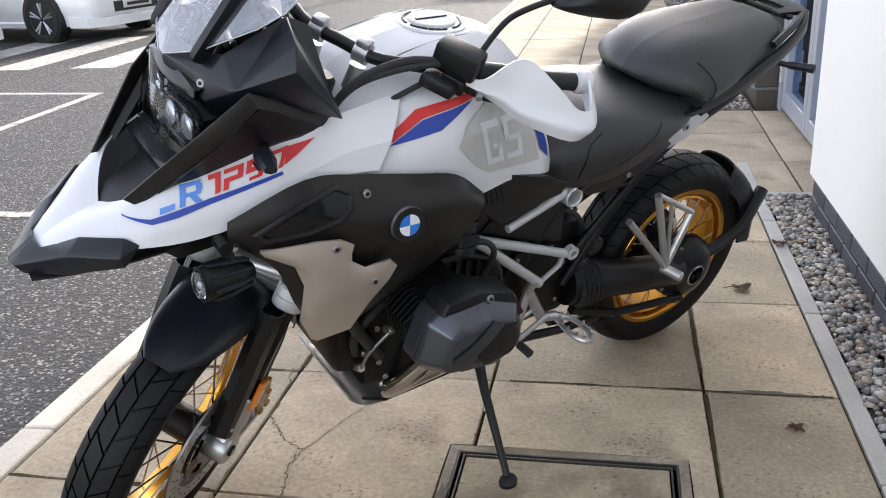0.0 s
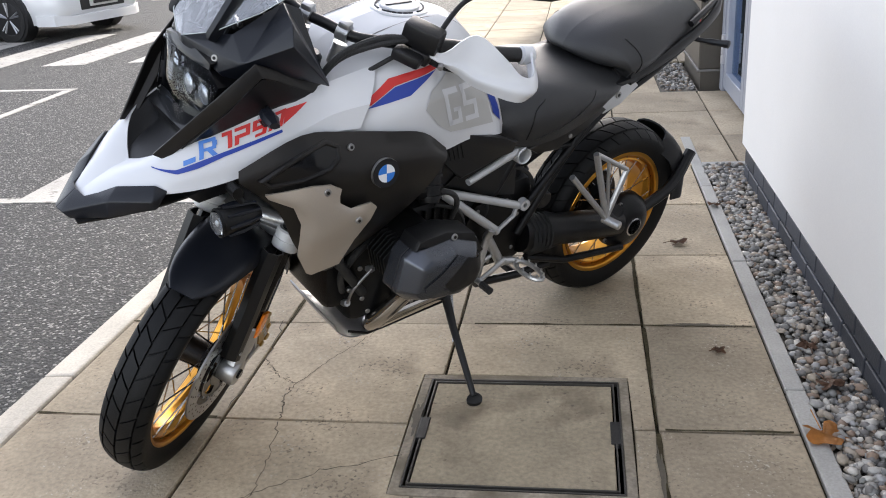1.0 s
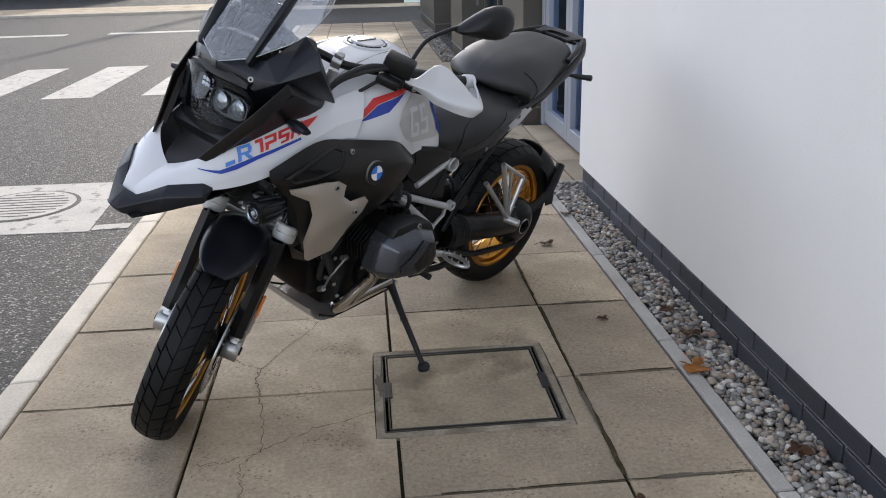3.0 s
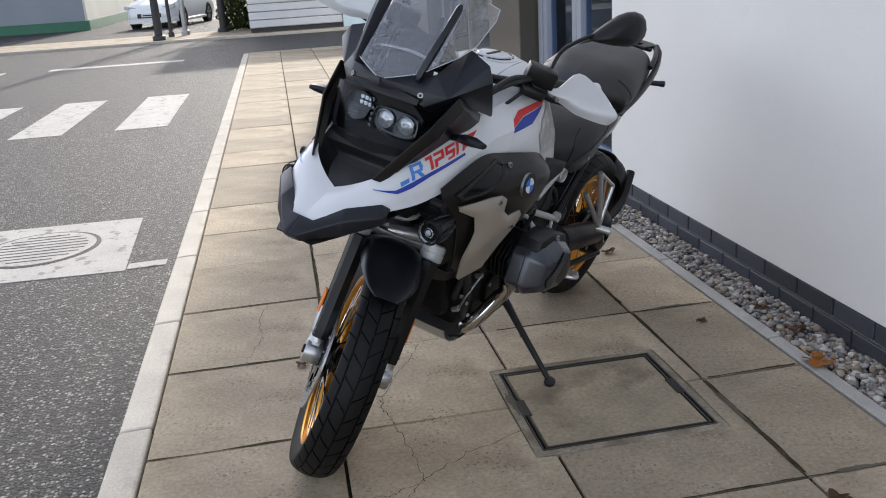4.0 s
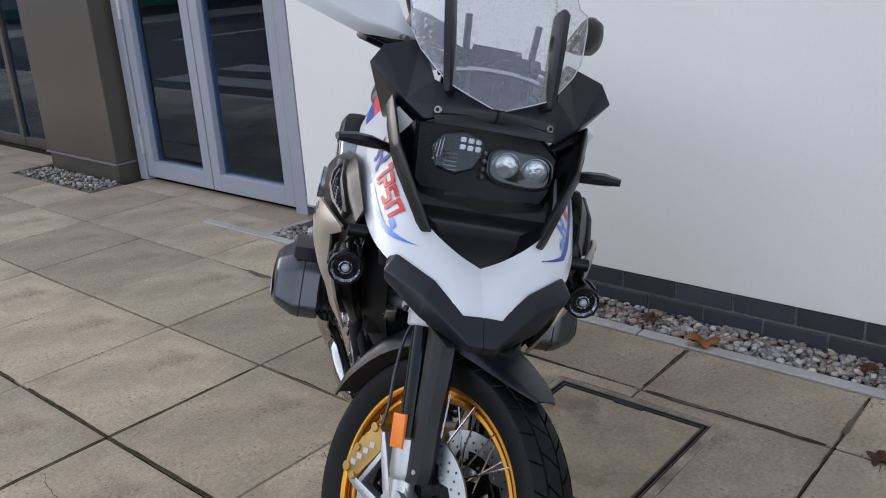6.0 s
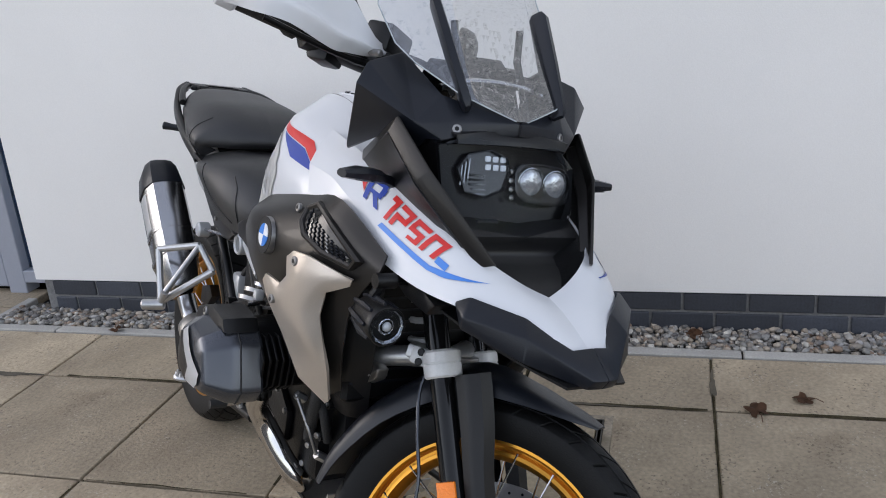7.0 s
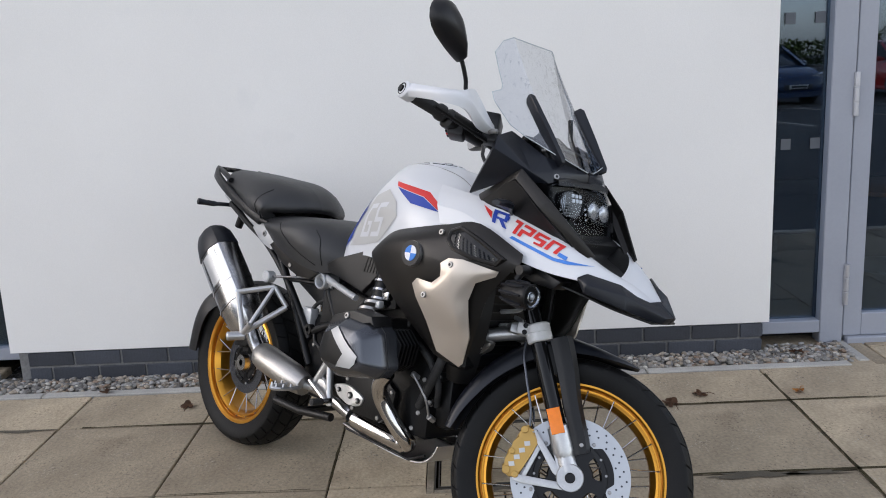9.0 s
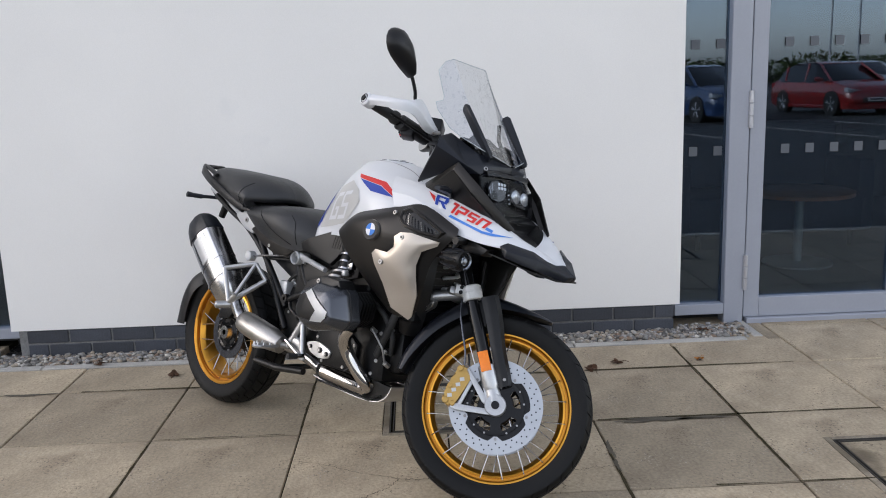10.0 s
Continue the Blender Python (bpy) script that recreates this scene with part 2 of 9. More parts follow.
def tube(bm, pts, r, n=10, cap=True):
    """A round bar along pts; r a number or one per point."""
    pts = [Vector(p) for p in pts]
    rs = r if isinstance(r, (list, tuple)) else [r] * len(pts)
    rings = []
    d0 = (pts[1] - pts[0]).normalized()
    side = d0.orthogonal().normalized()
    for i, p in enumerate(pts):
        a = (p - pts[i - 1]).normalized() if i else d0
        b = (pts[i + 1] - p).normalized() if i < len(pts) - 1 else a
        d = (a + b).normalized() if (a + b).length > 1e-6 else a
        side = (side - d * side.dot(d)).normalized()
        up = d.cross(side)
        k = 1.0 / max(0.5, math.sqrt(max(0.0, (1 + a.dot(b)) / 2)))
        rings.append([bm.verts.new(p + (side * math.cos(q) + up * math.sin(q)) * rs[i] * (k if abs(rs[i]) > 0 else 1))
                      for q in (2 * math.pi * j / n for j in range(n))])
    for a, b in zip(rings, rings[1:]):
        for j in range(n):
            bm.faces.new((a[j], a[(j + 1) % n], b[(j + 1) % n], b[j]))
    if cap:
        bm.faces.new(rings[0][::-1])
        bm.faces.new(rings[-1])
    return bm


def spline(pts, steps=6):
    """Smooth points through pts (Catmull-Rom)."""
    p = [Vector(q) for q in pts]
    p = [2 * p[0] - p[1]] + p + [2 * p[-1] - p[-2]]
    out = []
    for i in range(1, len(p) - 2):
        for s in range(steps):
            t = s / steps
            out.append(0.5 * (2 * p[i] + (p[i + 1] - p[i - 1]) * t + (2 * p[i - 1] - 5 * p[i] + 4 * p[i + 1] - p[i + 2]) * t * t
                              + (3 * p[i] - p[i - 1] - 3 * p[i + 1] + p[i + 2]) * t ** 3))
    return out + [p[-2]]


def tube_bm(pts, r, n=10):
    return tube(bmesh.new(), pts, r, n)


def cyl(bm, a, b, r, n=20, bevel=0.0):
    a, b = Vector(a), Vector(b)
    d = (b - a).normalized()
    if bevel:
        return tube(bm, [a, a + d * 1e-4, a + d * bevel, b - d * bevel, b - d * 1e-4, b], [r * 0.0 + r - bevel, r - bevel, r, r, r - bevel, r - bevel], n)
    return tube(bm, [a, b], r, n)


def cyl_bm(a, b, r, n=20, bevel=0.0):
    return cyl(bmesh.new(), a, b, r, n, bevel)


def lathe(bm, prof, centre=(0, 0, 0), n=32, arc=2 * math.pi, start=0.0):
    """Turns a profile of (radius, side) about the y axis through centre."""
    c = Vector(centre)
    full = abs(arc - 2 * math.pi) < 1e-6
    k = n if full else n + 1
    rings = []
    for j in range(k):
        q = start + arc * j / n
        rings.append([bm.verts.new(c + Vector((r * math.cos(q), s, r * math.sin(q)))) for r, s in prof])
    for j in range(n):
        a, b = rings[j], rings[(j + 1) % k]
        for i in range(len(prof) - 1):
            bm.faces.new((a[i], a[i + 1], b[i + 1], b[i]))
    return bm


def loft(bm, rings, closed=True, cap=True):
    """A skin through rings of equally many points."""
    vs = [[bm.verts.new(p) for p in ring] for ring in rings]
    n = len(vs[0])
    for a, b in zip(vs, vs[1:]):
        for j in range(n if closed else n - 1):
            bm.faces.new((a[j], a[(j + 1) % n], b[(j + 1) % n], b[j]))
    if cap and closed:
        bm.faces.new(vs[0][::-1])
        bm.faces.new(vs[-1])
    return bm


def prism(bm, outline, offset, bevel=0.0, segs=2):
    """A polygon of 3D points, thickened by the vector offset, with rounded rims."""
    off = Vector(offset)
    a = [bm.verts.new(p) for p in outline]
    b = [bm.verts.new(Vector(p) + off) for p in outline]
    n = len(a)
    fs = [bm.faces.new(a[::-1]), bm.faces.new(b)]
    fs += [bm.faces.new((a[i], a[(i + 1) % n], b[(i + 1) % n], b[i])) for i in range(n)]
    if bevel:
        es = list({e for f in fs[:2] for e in f.edges})
        bmesh.ops.bevel(bm, geom=es, offset=bevel, segments=segs, profile=0.6, affect="EDGES", clamp_overlap=True)
    return bm


# ---------------------------------------------------------------- ground
GRID = 0.6
ROAD_Z = -0.035

bm = bmesh.new()
box(bm, -120, 120, -120, 160, -0.6, ROAD_Z - 0.0)
solid("road", bm, M_ASPH, "dark worn asphalt road and car park with coarse stone chips", "road", "structure", smooth=False)

bm = bmesh.new()
box(bm, -1.785, 0.40, -8.0, 15.2, -0.3, -0.012)
box(bm, 0.40, 1.2, -8.0, -1.72, -0.3, -0.012)
box(bm, 0.40, 1.2, 2.42, 4.25, -0.3, -0.012)
box(bm, 0.40, 1.2, 5.35, 8.5, -0.3, -0.012)
pavement = solid("pavement", bm, M_JOINT, "buff concrete paving slabs with mossy dark joints beside the building", "pavement", "structure", smooth=False)


def slab_mesh(w, d, seed, cuts=()):
    """One slab; cuts: a rectangle (x0, x1, y0, y1) taken out of a corner."""
    rnd = random.Random(seed)
    bm = bmesh.new()
    g, h = 0.005, 0.0036
    if cuts:
        x0, x1, y0, y1 = cuts[0]
        left, low = x0 > 0.01, y0 < 0.01
        cx, cy = (x0 - g) if left else (x1 + g), (y1 + h) if low else (y0 - h)
        ring = [(g, h), (w - g, h), (w - g, d - h), (g, d - h)]
        k = (1 if left else 0) if low else (2 if left else 3)
        a, b, c = ring[k - 1], ring[k], ring[(k + 1) % 4]
        p1 = (cx, b[1]) if a[1] == b[1] else (b[0], cy)
        p2 = (cx, b[1]) if c[1] == b[1] else (b[0], cy)
        ring[k:k + 1] = [p1, (cx, cy), p2]
        prism(bm, [(x, y, -0.045) for x, y in ring], (0, 0, 0.045), 0.0035)
    else:
        box(bm, g, w - g, h, d - h, -0.045, 0.0, 0.0035)
    for v in bm.verts:
        if v.co.z > -0.01:
            v.co.z += rnd.uniform(-0.0012, 0.0012)
    return link_mesh("slab", bm, M_SLAB)


MANHOLES = [(-0.662, -0.065, -0.305, 0.262), (-1.50, -0.86, -2.05, -1.43)]
slab_kinds = {}
for i in range(-3, 2):
    for j in range(-13, 25):
        x0, y0 = i * GRID, j * GRID
        w = GRID
        if i == -3:
            x0, w = -1.785, 0.585
        near_door = y0 < -1.75 or 2.35 < y0 < 4.1 or 5.35 < y0 < 8.3
        if i == 0:
            w = 0.36 if not near_door else GRID
        if i == 1:
            if not near_door:
                continue
            w = 0.22
        d = GRID
        hit = [m for m in MANHOLES if x0 < m[1] and x0 + w > m[0] and y0 < m[3] and y0 + d > m[2]]
        key = (round(w, 3), d, (i + j) % 3) if not hit else (i, j)
        if key not in slab_kinds:
            slab_kinds[key] = slab_mesh(w, d, (i * 31 + j * 7) % 1000, [(m[0] - x0, m[1] - x0, m[2] - y0, m[3] - y0) for m in hit])
        o = new("slab", slab_kinds[key])
        o.parent = pavement
        o.location = (x0, y0, 0.0015 * math.sin(i * 5.1 + j * 2.3))

# cracks in the slabs: thin dirt-filled grooves
def crack(pts, w, seed):
    rnd = random.Random(seed)
    line = []
    for a, b in zip(pts, pts[1:]):
        for k in range(9):
            t = k / 9
            line.append(((a[0] + (b[0] - a[0]) * t + rnd.uniform(-0.007, 0.007)), (a[1] + (b[1] - a[1]) * t + rnd.uniform(-0.007, 0.007))))
    line.append(pts[-1])
    bm = bmesh.new()
    prev = None
    for k, (x, y) in enumerate(line):
        a, b = line[max(0, k - 1)], line[min(len(line) - 1, k + 1)]
        d = Vector((b[0] - a[0], b[1] - a[1])).normalized()
        h = w * rnd.uniform(0.4, 1.2)
        p = (bm.verts.new((x - d.y * h, y + d.x * h, 0.0032)), bm.verts.new((x + d.y * h, y - d.x * h, 0.0032)))
        if prev:
            bm.faces.new((prev[0], prev[1], p[1], p[0]))
        prev = p
    ob = new("crack", link_mesh("crack", bm, M_CRACK))
    ob.parent = pavement


# kerb between pavement and road
bm = bmesh.new()
box(bm, -1.886, -1.787, -8.0, 14.9, -0.3, -0.02)
kerb = solid("kerb", bm, M_JOINT, "low pale concrete kerb between paving and road", "kerb", "structure", smooth=False)
kerb_meshes = []
for k in range(3):
    bm = bmesh.new()
    box(bm, -1.894, -1.788, 0.002, 0.913, -0.2, 0.004, 0.010, 2)
    for v in bm.verts:
        if v.co.z > -0.05 and v.co.x < -1.86:
            v.co.x += random.uniform(-0.003, 0.003)
            v.co.z -= 0.004
    kerb_meshes.append(link_mesh("kerbstone", bm, M_KERB))
for k in range(25):
    o = new("kerbstone", kerb_meshes[k % 3])
    o.parent = kerb
    o.location = (0, 0.21 - 0.915 * 9 + 0.915 * k, 0)

# edging between slabs and gravel
edge_bm = bmesh.new()
box(edge_bm, 0.365, 0.410, -1.70, 2.42, -0.2, -0.012)
edging = solid("edging", edge_bm, M_JOINT, "narrow grey concrete edging strip beside the gravel", "edging", "structure", smooth=False)
edge_mesh = link_mesh("edging_stone", box_bm(0.362, 0.414, 0.003, 0.912, -0.15, 0.006, bevel=0.004), M_EDGE)
for k in range(5):
    o = new("edging_stone", edge_mesh)
    o.parent = edging
    o.location = (0, 0.21 - 0.915 * 2 + 0.915 * k, 0)
for y in (-1.72, 2.395):
    o = new("edging_stone", link_mesh("edging_stone", box_bm(0.414, 0.70, y, y + 0.05, -0.15, 0.005, bevel=0.004), M_EDGE))
    o.parent = edging
o = new("slab", link_mesh("slab", box_bm(0.366, 0.82, -1.795, -1.725, -0.045, 0.0, bevel=0.0035), M_SLAB))
o.parent = pavement


# gravel
def pebble_bed(spots, seed):
    """Many small rounded stones lying in rectangles (x0, x1, y0, y1, count)."""
    rnd = np.random.RandomState(seed)
    bm0 = bmesh.new()
    bmesh.ops.create_icosphere(bm0, subdivisions=1, radius=1.0)
    base = np.array([v.co[:] for v in bm0.verts])
    tris = np.array([[v.index for v in f.verts] for f in bm0.faces])
    bm0.free()
    vs, fs, k = [], [], 0
    for x0, x1, y0, y1, count in spots:
        for _ in range(count):
            s = rnd.uniform(0.0085, 0.0175)
            size = s * np.array([rnd.uniform(0.9, 1.5), rnd.uniform(0.7, 1.0), rnd.uniform(0.5, 0.8)])
            p = base * (1 + rnd.uniform(-0.12, 0.12, (len(base), 1))) * size
            a, b = rnd.uniform(0, 6.28), rnd.uniform(-0.5, 0.5)
            rz = np.array([[math.cos(a), -math.sin(a), 0], [math.sin(a), math.cos(a), 0], [0, 0, 1]])
            rx = np.array([[1, 0, 0], [0, math.cos(b), -math.sin(b)], [0, math.sin(b), math.cos(b)]])
            p = p @ rx.T @ rz.T + np.array([rnd.uniform(x0, x1), rnd.uniform(y0, y1), rnd.uniform(-0.012, 0.011)])
            vs.append(p)
            fs.append(tris + k)
            k += len(base)
    me = bpy.data.meshes.new("gravel")
    me.from_pydata(np.concatenate(vs).tolist(), [], np.concatenate(fs).tolist())
    me.materials.append(M_PEBBLE)
    me.shade_smooth()
    return tagged(new("gravel", me), "mixed grey, buff and rusty rounded gravel along the wall", "gravel", kind="stuff")


bm = bmesh.new()
box(bm, 0.41, 0.70, -1.70, 2.42, -0.3, -0.022)
box(bm, 0.36, 0.62, 4.25, 5.35, -0.3, -0.010)
box(bm, 0.36, 0.62, 8.5, 15.5, -0.3, -0.010)
solid("gravel_bed", bm, M_SOIL, "dark soil under the gravel strip", "ground", "structure", smooth=False)
pebble_bed([(0.42, 0.60, -1.57, 2.40, 4000), (0.42, 0.66, -1.68, -1.33, 330), (0.38, 0.60, 4.28, 5.3, 420), (0.38, 0.60, 8.5, 13.0, 900)], 5)


# inspection covers set flush in the paving
def inspection_cover(x0, x1, y0, y1):
    t = thing("inspection_cover", "square inspection cover inlaid with buff concrete in a steel frame", "manhole cover", "inspection covers")
    f = 0.026
    for a, b, c, d in ((x0, x1, y0, y0 + f), (x0, x1, y1 - f, y1), (x0, x0 + f, y0 + f, y1 - f), (x1 - f, x1, y0 + f, y1 - f)):
        bm = bmesh.new()
        box(bm, a, b, c, d, -0.05, 0.002, 0.002)
        part("concrete_surround", bm, M_COVER_EDGE, t, "dirty mortar edge")
    bm = bmesh.new()
    a0, a1, b0, b1, w = x0 + f, x1 - f, y0 + f, y1 - f, 0.004
    for g in (0.001, 0.014):
        box(bm, a0 + g, a1 - g, b0 + g, b0 + g + w, -0.04, 0.003)
        box(bm, a0 + g, a1 - g, b1 - g - w, b1 - g, -0.04, 0.003)
        box(bm, a0 + g, a0 + g + w, b0 + g + w, b1 - g - w, -0.04, 0.003)
        box(bm, a1 - g - w, a1 - g, b0 + g + w, b1 - g - w, -0.04, 0.003)
    part("steel_frame", bm, M_STEEL, t)
    part("gap", box_bm(a0, a1, b0, b1, -0.05, -0.012), M_JOINT, t)
    part("inlay", box_bm(a0 + 0.022, a1 - 0.022, b0 + 0.022, b1 - 0.022, -0.04, 0.0, bevel=0.002), M_INLAY, t)
    ym = (b0 + b1) / 2
    for x in (a0 + 0.004, a1 - 0.030):
        part("lifting_slot", box_bm(x, x + 0.026, ym - 0.05, ym + 0.05, -0.03, 0.0045, bevel=0.002), M_IRON, t)
    return t


for m in MANHOLES:
    inspection_cover(*m)

# small pale access plate further along
t = thing("access_plate", "small pale rectangular metal plate set in the paving", "manhole cover")
part("plate", box_bm(-1.00, -0.76, 4.56, 4.79, -0.02, 0.006, bevel=0.003), M_KERB, t)

# road markings
def marking(name, quads, label, z=0.004):
    bm = bmesh.new()
    for q in quads:
        prism(bm, [(x, y, ROAD_Z - 0.01) for x, y in q], (0, 0, 0.01 + z))
    return solid(name, bm, M_PAINT, label, "road marking", "structure", smooth=False)


for k in range(6):
    x = -2.45 - 1.03 * k
    marking("crossing_bar", [((x, 6.78), (x, 9.42), (x - 0.52, 9.42), (x - 0.52, 6.78))], "worn white bar of a pedestrian crossing painted on asphalt")
for k in range(3):
    x = -3.0 - 3.2 * k
    marking("road_line", [((x, 14.6), (x, 14.95), (x - 2.4, 14.95), (x - 2.4, 14.6))], "worn white stop line painted across the road")
marking("painted_patch", [((-2.15, 2.02), (-2.20, 3.08), (-3.24, 3.11), (-3.24, 2.06))], "worn white painted patch round a drain cover")
marking("road_line", [((-1.95, 2.05), (-1.95, 2.14), (-2.145, 2.13), (-2.145, 2.04))], "short white line painted beside the kerb")
marking("bay_line", [((-3.245, 2.05), (-3.245, 2.13), (-7.0, 2.18), (-7.0, 2.10))], "thin white parking bay line on asphalt")
marking("bay_line", [((-4.80, 5.30), (-4.80, 5.38), (-9.0, 5.70), (-9.0, 5.62))], "thin white parking bay line on asphalt")
marking("bay_line", [((-4.80, 5.295), (-4.89, 5.295), (-4.86, 3.6), (-4.77, 3.6))], "thin white parking bay line on asphalt")
t = thing("drain_cover", "round rusty iron drain cover in the white painted patch", "manhole cover")
DC = Vector((-2.70, 2.60, ROAD_Z))
part("ring", tube_bm([DC + Vector((0, 0, -0.02)), DC + Vector((0, 0, 0.006))], 0.33, 40), M_IRON, t)
part("lid", tube_bm([DC + Vector((0, 0, -0.02)), DC + Vector((0, 0, 0.009))], 0.305, 40), M_PAINT, t, "white painted lid")
bm = bmesh.new()
for k in range(-4, 5):
    w = math.sqrt(0.26 ** 2 - (0.058 * k) ** 2)
    box(bm, DC.x - w, DC.x + w, DC.y + 0.058 * k - 0.006, DC.y + 0.058 * k + 0.006, ROAD_Z, ROAD_Z + 0.0105)
part("lid_groove", bm, M_IRON, t, "rusty bars across the lid")

# ---------------------------------------------------------------- the building
FX = 0.578           # face of the rendered wall
bm = bmesh.new()
box(bm, FX, FX + 0.30, -1.320, 2.266, 0.148, 7.0)
solid("wall_front", bm, M_WALL, "smooth off-white rendered wall above a dark brick plinth", "wall", "structure", smooth=False)
bm = bmesh.new()
box(bm, FX + 0.012, FX + 0.28, -1.285, 2.232, -0.1, 0.1475)
plinth = solid("plinth", bm, M_MORTAR, "two courses of dark blue engineering brick under the rendered wall", "plinth", "structure", smooth=False)
brick = link_mesh("brick", box_bm(0, 0.10, 0, 0.215, 0, 0.065, bevel=0.003), M_BRICK)
brick_end = link_mesh("brick", box_bm(0, 0.26, 0, 0.102, 0, 0.065, bevel=0.003), M_BRICK)
for c in range(2):
    y = -1.29 + (0.1125 if c else 0.0)
    if c:
        o = new("brick", brick_end)
        o.parent, o.location = plinth, (FX + 0.003, -1.29, 0.076 * c)
    while y < 2.24 - 0.05:
        if y + 0.215 > 2.24:
            o = new("brick", brick_end)
            o.location = (FX + 0.003, min(y, 2.24 - 0.102), 0.076 * c)
        else:
            o = new("brick", brick)
            o.location = (FX + 0.003, y, 0.076 * c)
        o.parent = plinth
        y += 0.225
GX = 0.70            # plane of the glazing


def frame_bars(t, bars, name="frame_bar"):
    for x0, x1, y0, y1, z0, z1 in bars:
        part(name, box_bm(x0, x1, y0, y1, z0, z1, bevel=0.003), M_ALU, t)


def pane(t, y0, y1, z0, z1):
    x = GX + 0.02
    o = part("pane", box_bm(x, x + 0.008, y0, y1, z0, z1), M_GLASS, t, smooth=False)
    o.visible_shadow = False
    return o


def glazed_door(y0, y1, hinge, name, dots=True):
    """A glazed leaf between y0 < y1 with its hinges at y = hinge."""
    t = thing(name, "glazed door leaf in a grey metal frame", "door", kind="structure")
    w = 0.085
    frame_bars(t, [(GX - 0.02, GX + 0.045, y0, y0 + w, 0.03, 2.15), (GX - 0.02, GX + 0.045, y1 - w, y1, 0.03, 2.15),
                   (GX - 0.02, GX + 0.045, y0 + w, y1 - w, 0.03, 0.14), (GX - 0.02, GX + 0.045, y0 + w, y1 - w, 2.05, 2.15)], "stile")
    pane(t, y0 + w, y1 - w, 0.14, 2.05)
    if hinge is not None:
        for z in (0.19, 1.08, 1.85):
            bm = bmesh.new()
            for k in range(3):
                cyl(bm, (GX - 0.034, hinge, z + 0.067 * k), (GX - 0.034, hinge, z + 0.067 * k + 0.063), 0.013, 12, 0.002)
            box(bm, GX - 0.034, GX - 0.018, hinge - 0.012, hinge + 0.012, z, z + 0.196)
            part("hinge", bm, M_HINGE, t)
    if dots:
        for z in (0.935, 1.50):
            y = y0 + 0.135
            while y < y1 - 0.13:
                part("dot", box_bm(GX + 0.014, GX + 0.0165, y, y + 0.045, z, z + 0.05), M_DOT, t, smooth=False)
                y += 0.135
    return t


def fixed_light(y0, y1, name, dots=True):
    t = thing(name, "narrow fixed window in a grey metal frame", "window", kind="structure")
    frame_bars(t, [(GX - 0.03, GX + 0.05, y0, y1, 0.055, 0.115), (GX - 0.03, GX + 0.05, y0, y1, 2.15, 2.25)], "rail")
    pane(t, y0, y1, 0.115, 2.15)
    if dots:
        for z in (0.935, 1.50):
            y = y0 + 0.02
            while y < y1 - 0.05:
                part("dot", box_bm(GX + 0.014, GX + 0.0165, y, y + 0.045, z, z + 0.05), M_DOT, t, smooth=False)
                y += 0.135
    return t


def mullion(y0, y1, name):
    t = thing(name, "grey metal post of the glazed screen", "window frame", kind="structure")
    part("post", box_bm(GX - 0.03, GX + 0.06, y0, y1, 0.0, 2.25, bevel=0.004), M_ALU, t)
    return t


# screen beyond the near end of the wall (towards -y)
fixed_light(-1.595, -1.3215, "window_1")
mullion(-1.705, -1.597, "trim_1")
glazed_door(-2.62, -1.712, -1.709, "door_1")
glazed_door(-3.54, -2.63, -3.54, "door_2")
mullion(-3.66, -3.55, "trim_2")
o = new("threshold", link_mesh("threshold", box_bm(GX - 0.05, GX + 0.06, -3.66, -1.723, -0.02, 0.028, bevel=0.004), M_ALU))
tagged(o, "low grey metal threshold under the glazed doors", "threshold", kind="structure")
# screen beyond the far end (towards +y)
GX = 0.79
fixed_light(2.264, 2.50, "window_2", False)
mullion(2.50, 2.60, "trim_3")
glazed_door(2.61, 3.40, None, "door_3", False)
glazed_door(3.41, 4.16, 4.16, "door_4", False)
mullion(4.17, 4.26, "trim_4")
GX = 0.70
bm = bmesh.new()
box(bm, GX - 0.03, GX + 0.25, -3.66, -1.307, 2.252, 7.0)
box(bm, GX + 0.06, GX + 0.25, 2.264, 4.26, 2.252, 7.0)
box(bm, FX, FX + 0.3, -12.0, -3.67, 0.0, 7.0)
box(bm, FX + 0.3, FX + 12, -12.0, -11.7, 0, 7.0)
solid("wall_upper", bm, M_WALL, "off-white rendered upper wall over the glazing", "wall", "structure", smooth=False)
# brown pilasters with glazed bays
PIL = [(4.30, 5.30), (8.45, 9.75), (12.6, 16.0)]
for k, (a, b) in enumerate(PIL):
    t = thing("pilaster", "dark brown clad pilaster with a pale strip at its foot", "pilaster", "pilasters", "structure")
    part("cladding", box_bm(0.62, 1.15, a, b, 0.13, 7.0, bevel=0.006), M_PILASTER, t)
    part("foot", box_bm(0.635, 1.15, a + 0.01, b - 0.01, -0.1, 0.115), M_PILASTER, t)
    part("strip", box_bm(0.612, 1.15, a - 0.004, b + 0.004, 0.115, 0.130), M_SILL, t, "pale strip")
    if k == 1:
        for z in (0.12, 0.62, 1.35):
            part("slot", box_bm(0.80, 0.83, a - 0.008, a + 0.002, z + 0.05, z + 0.37), M_SILL, t)
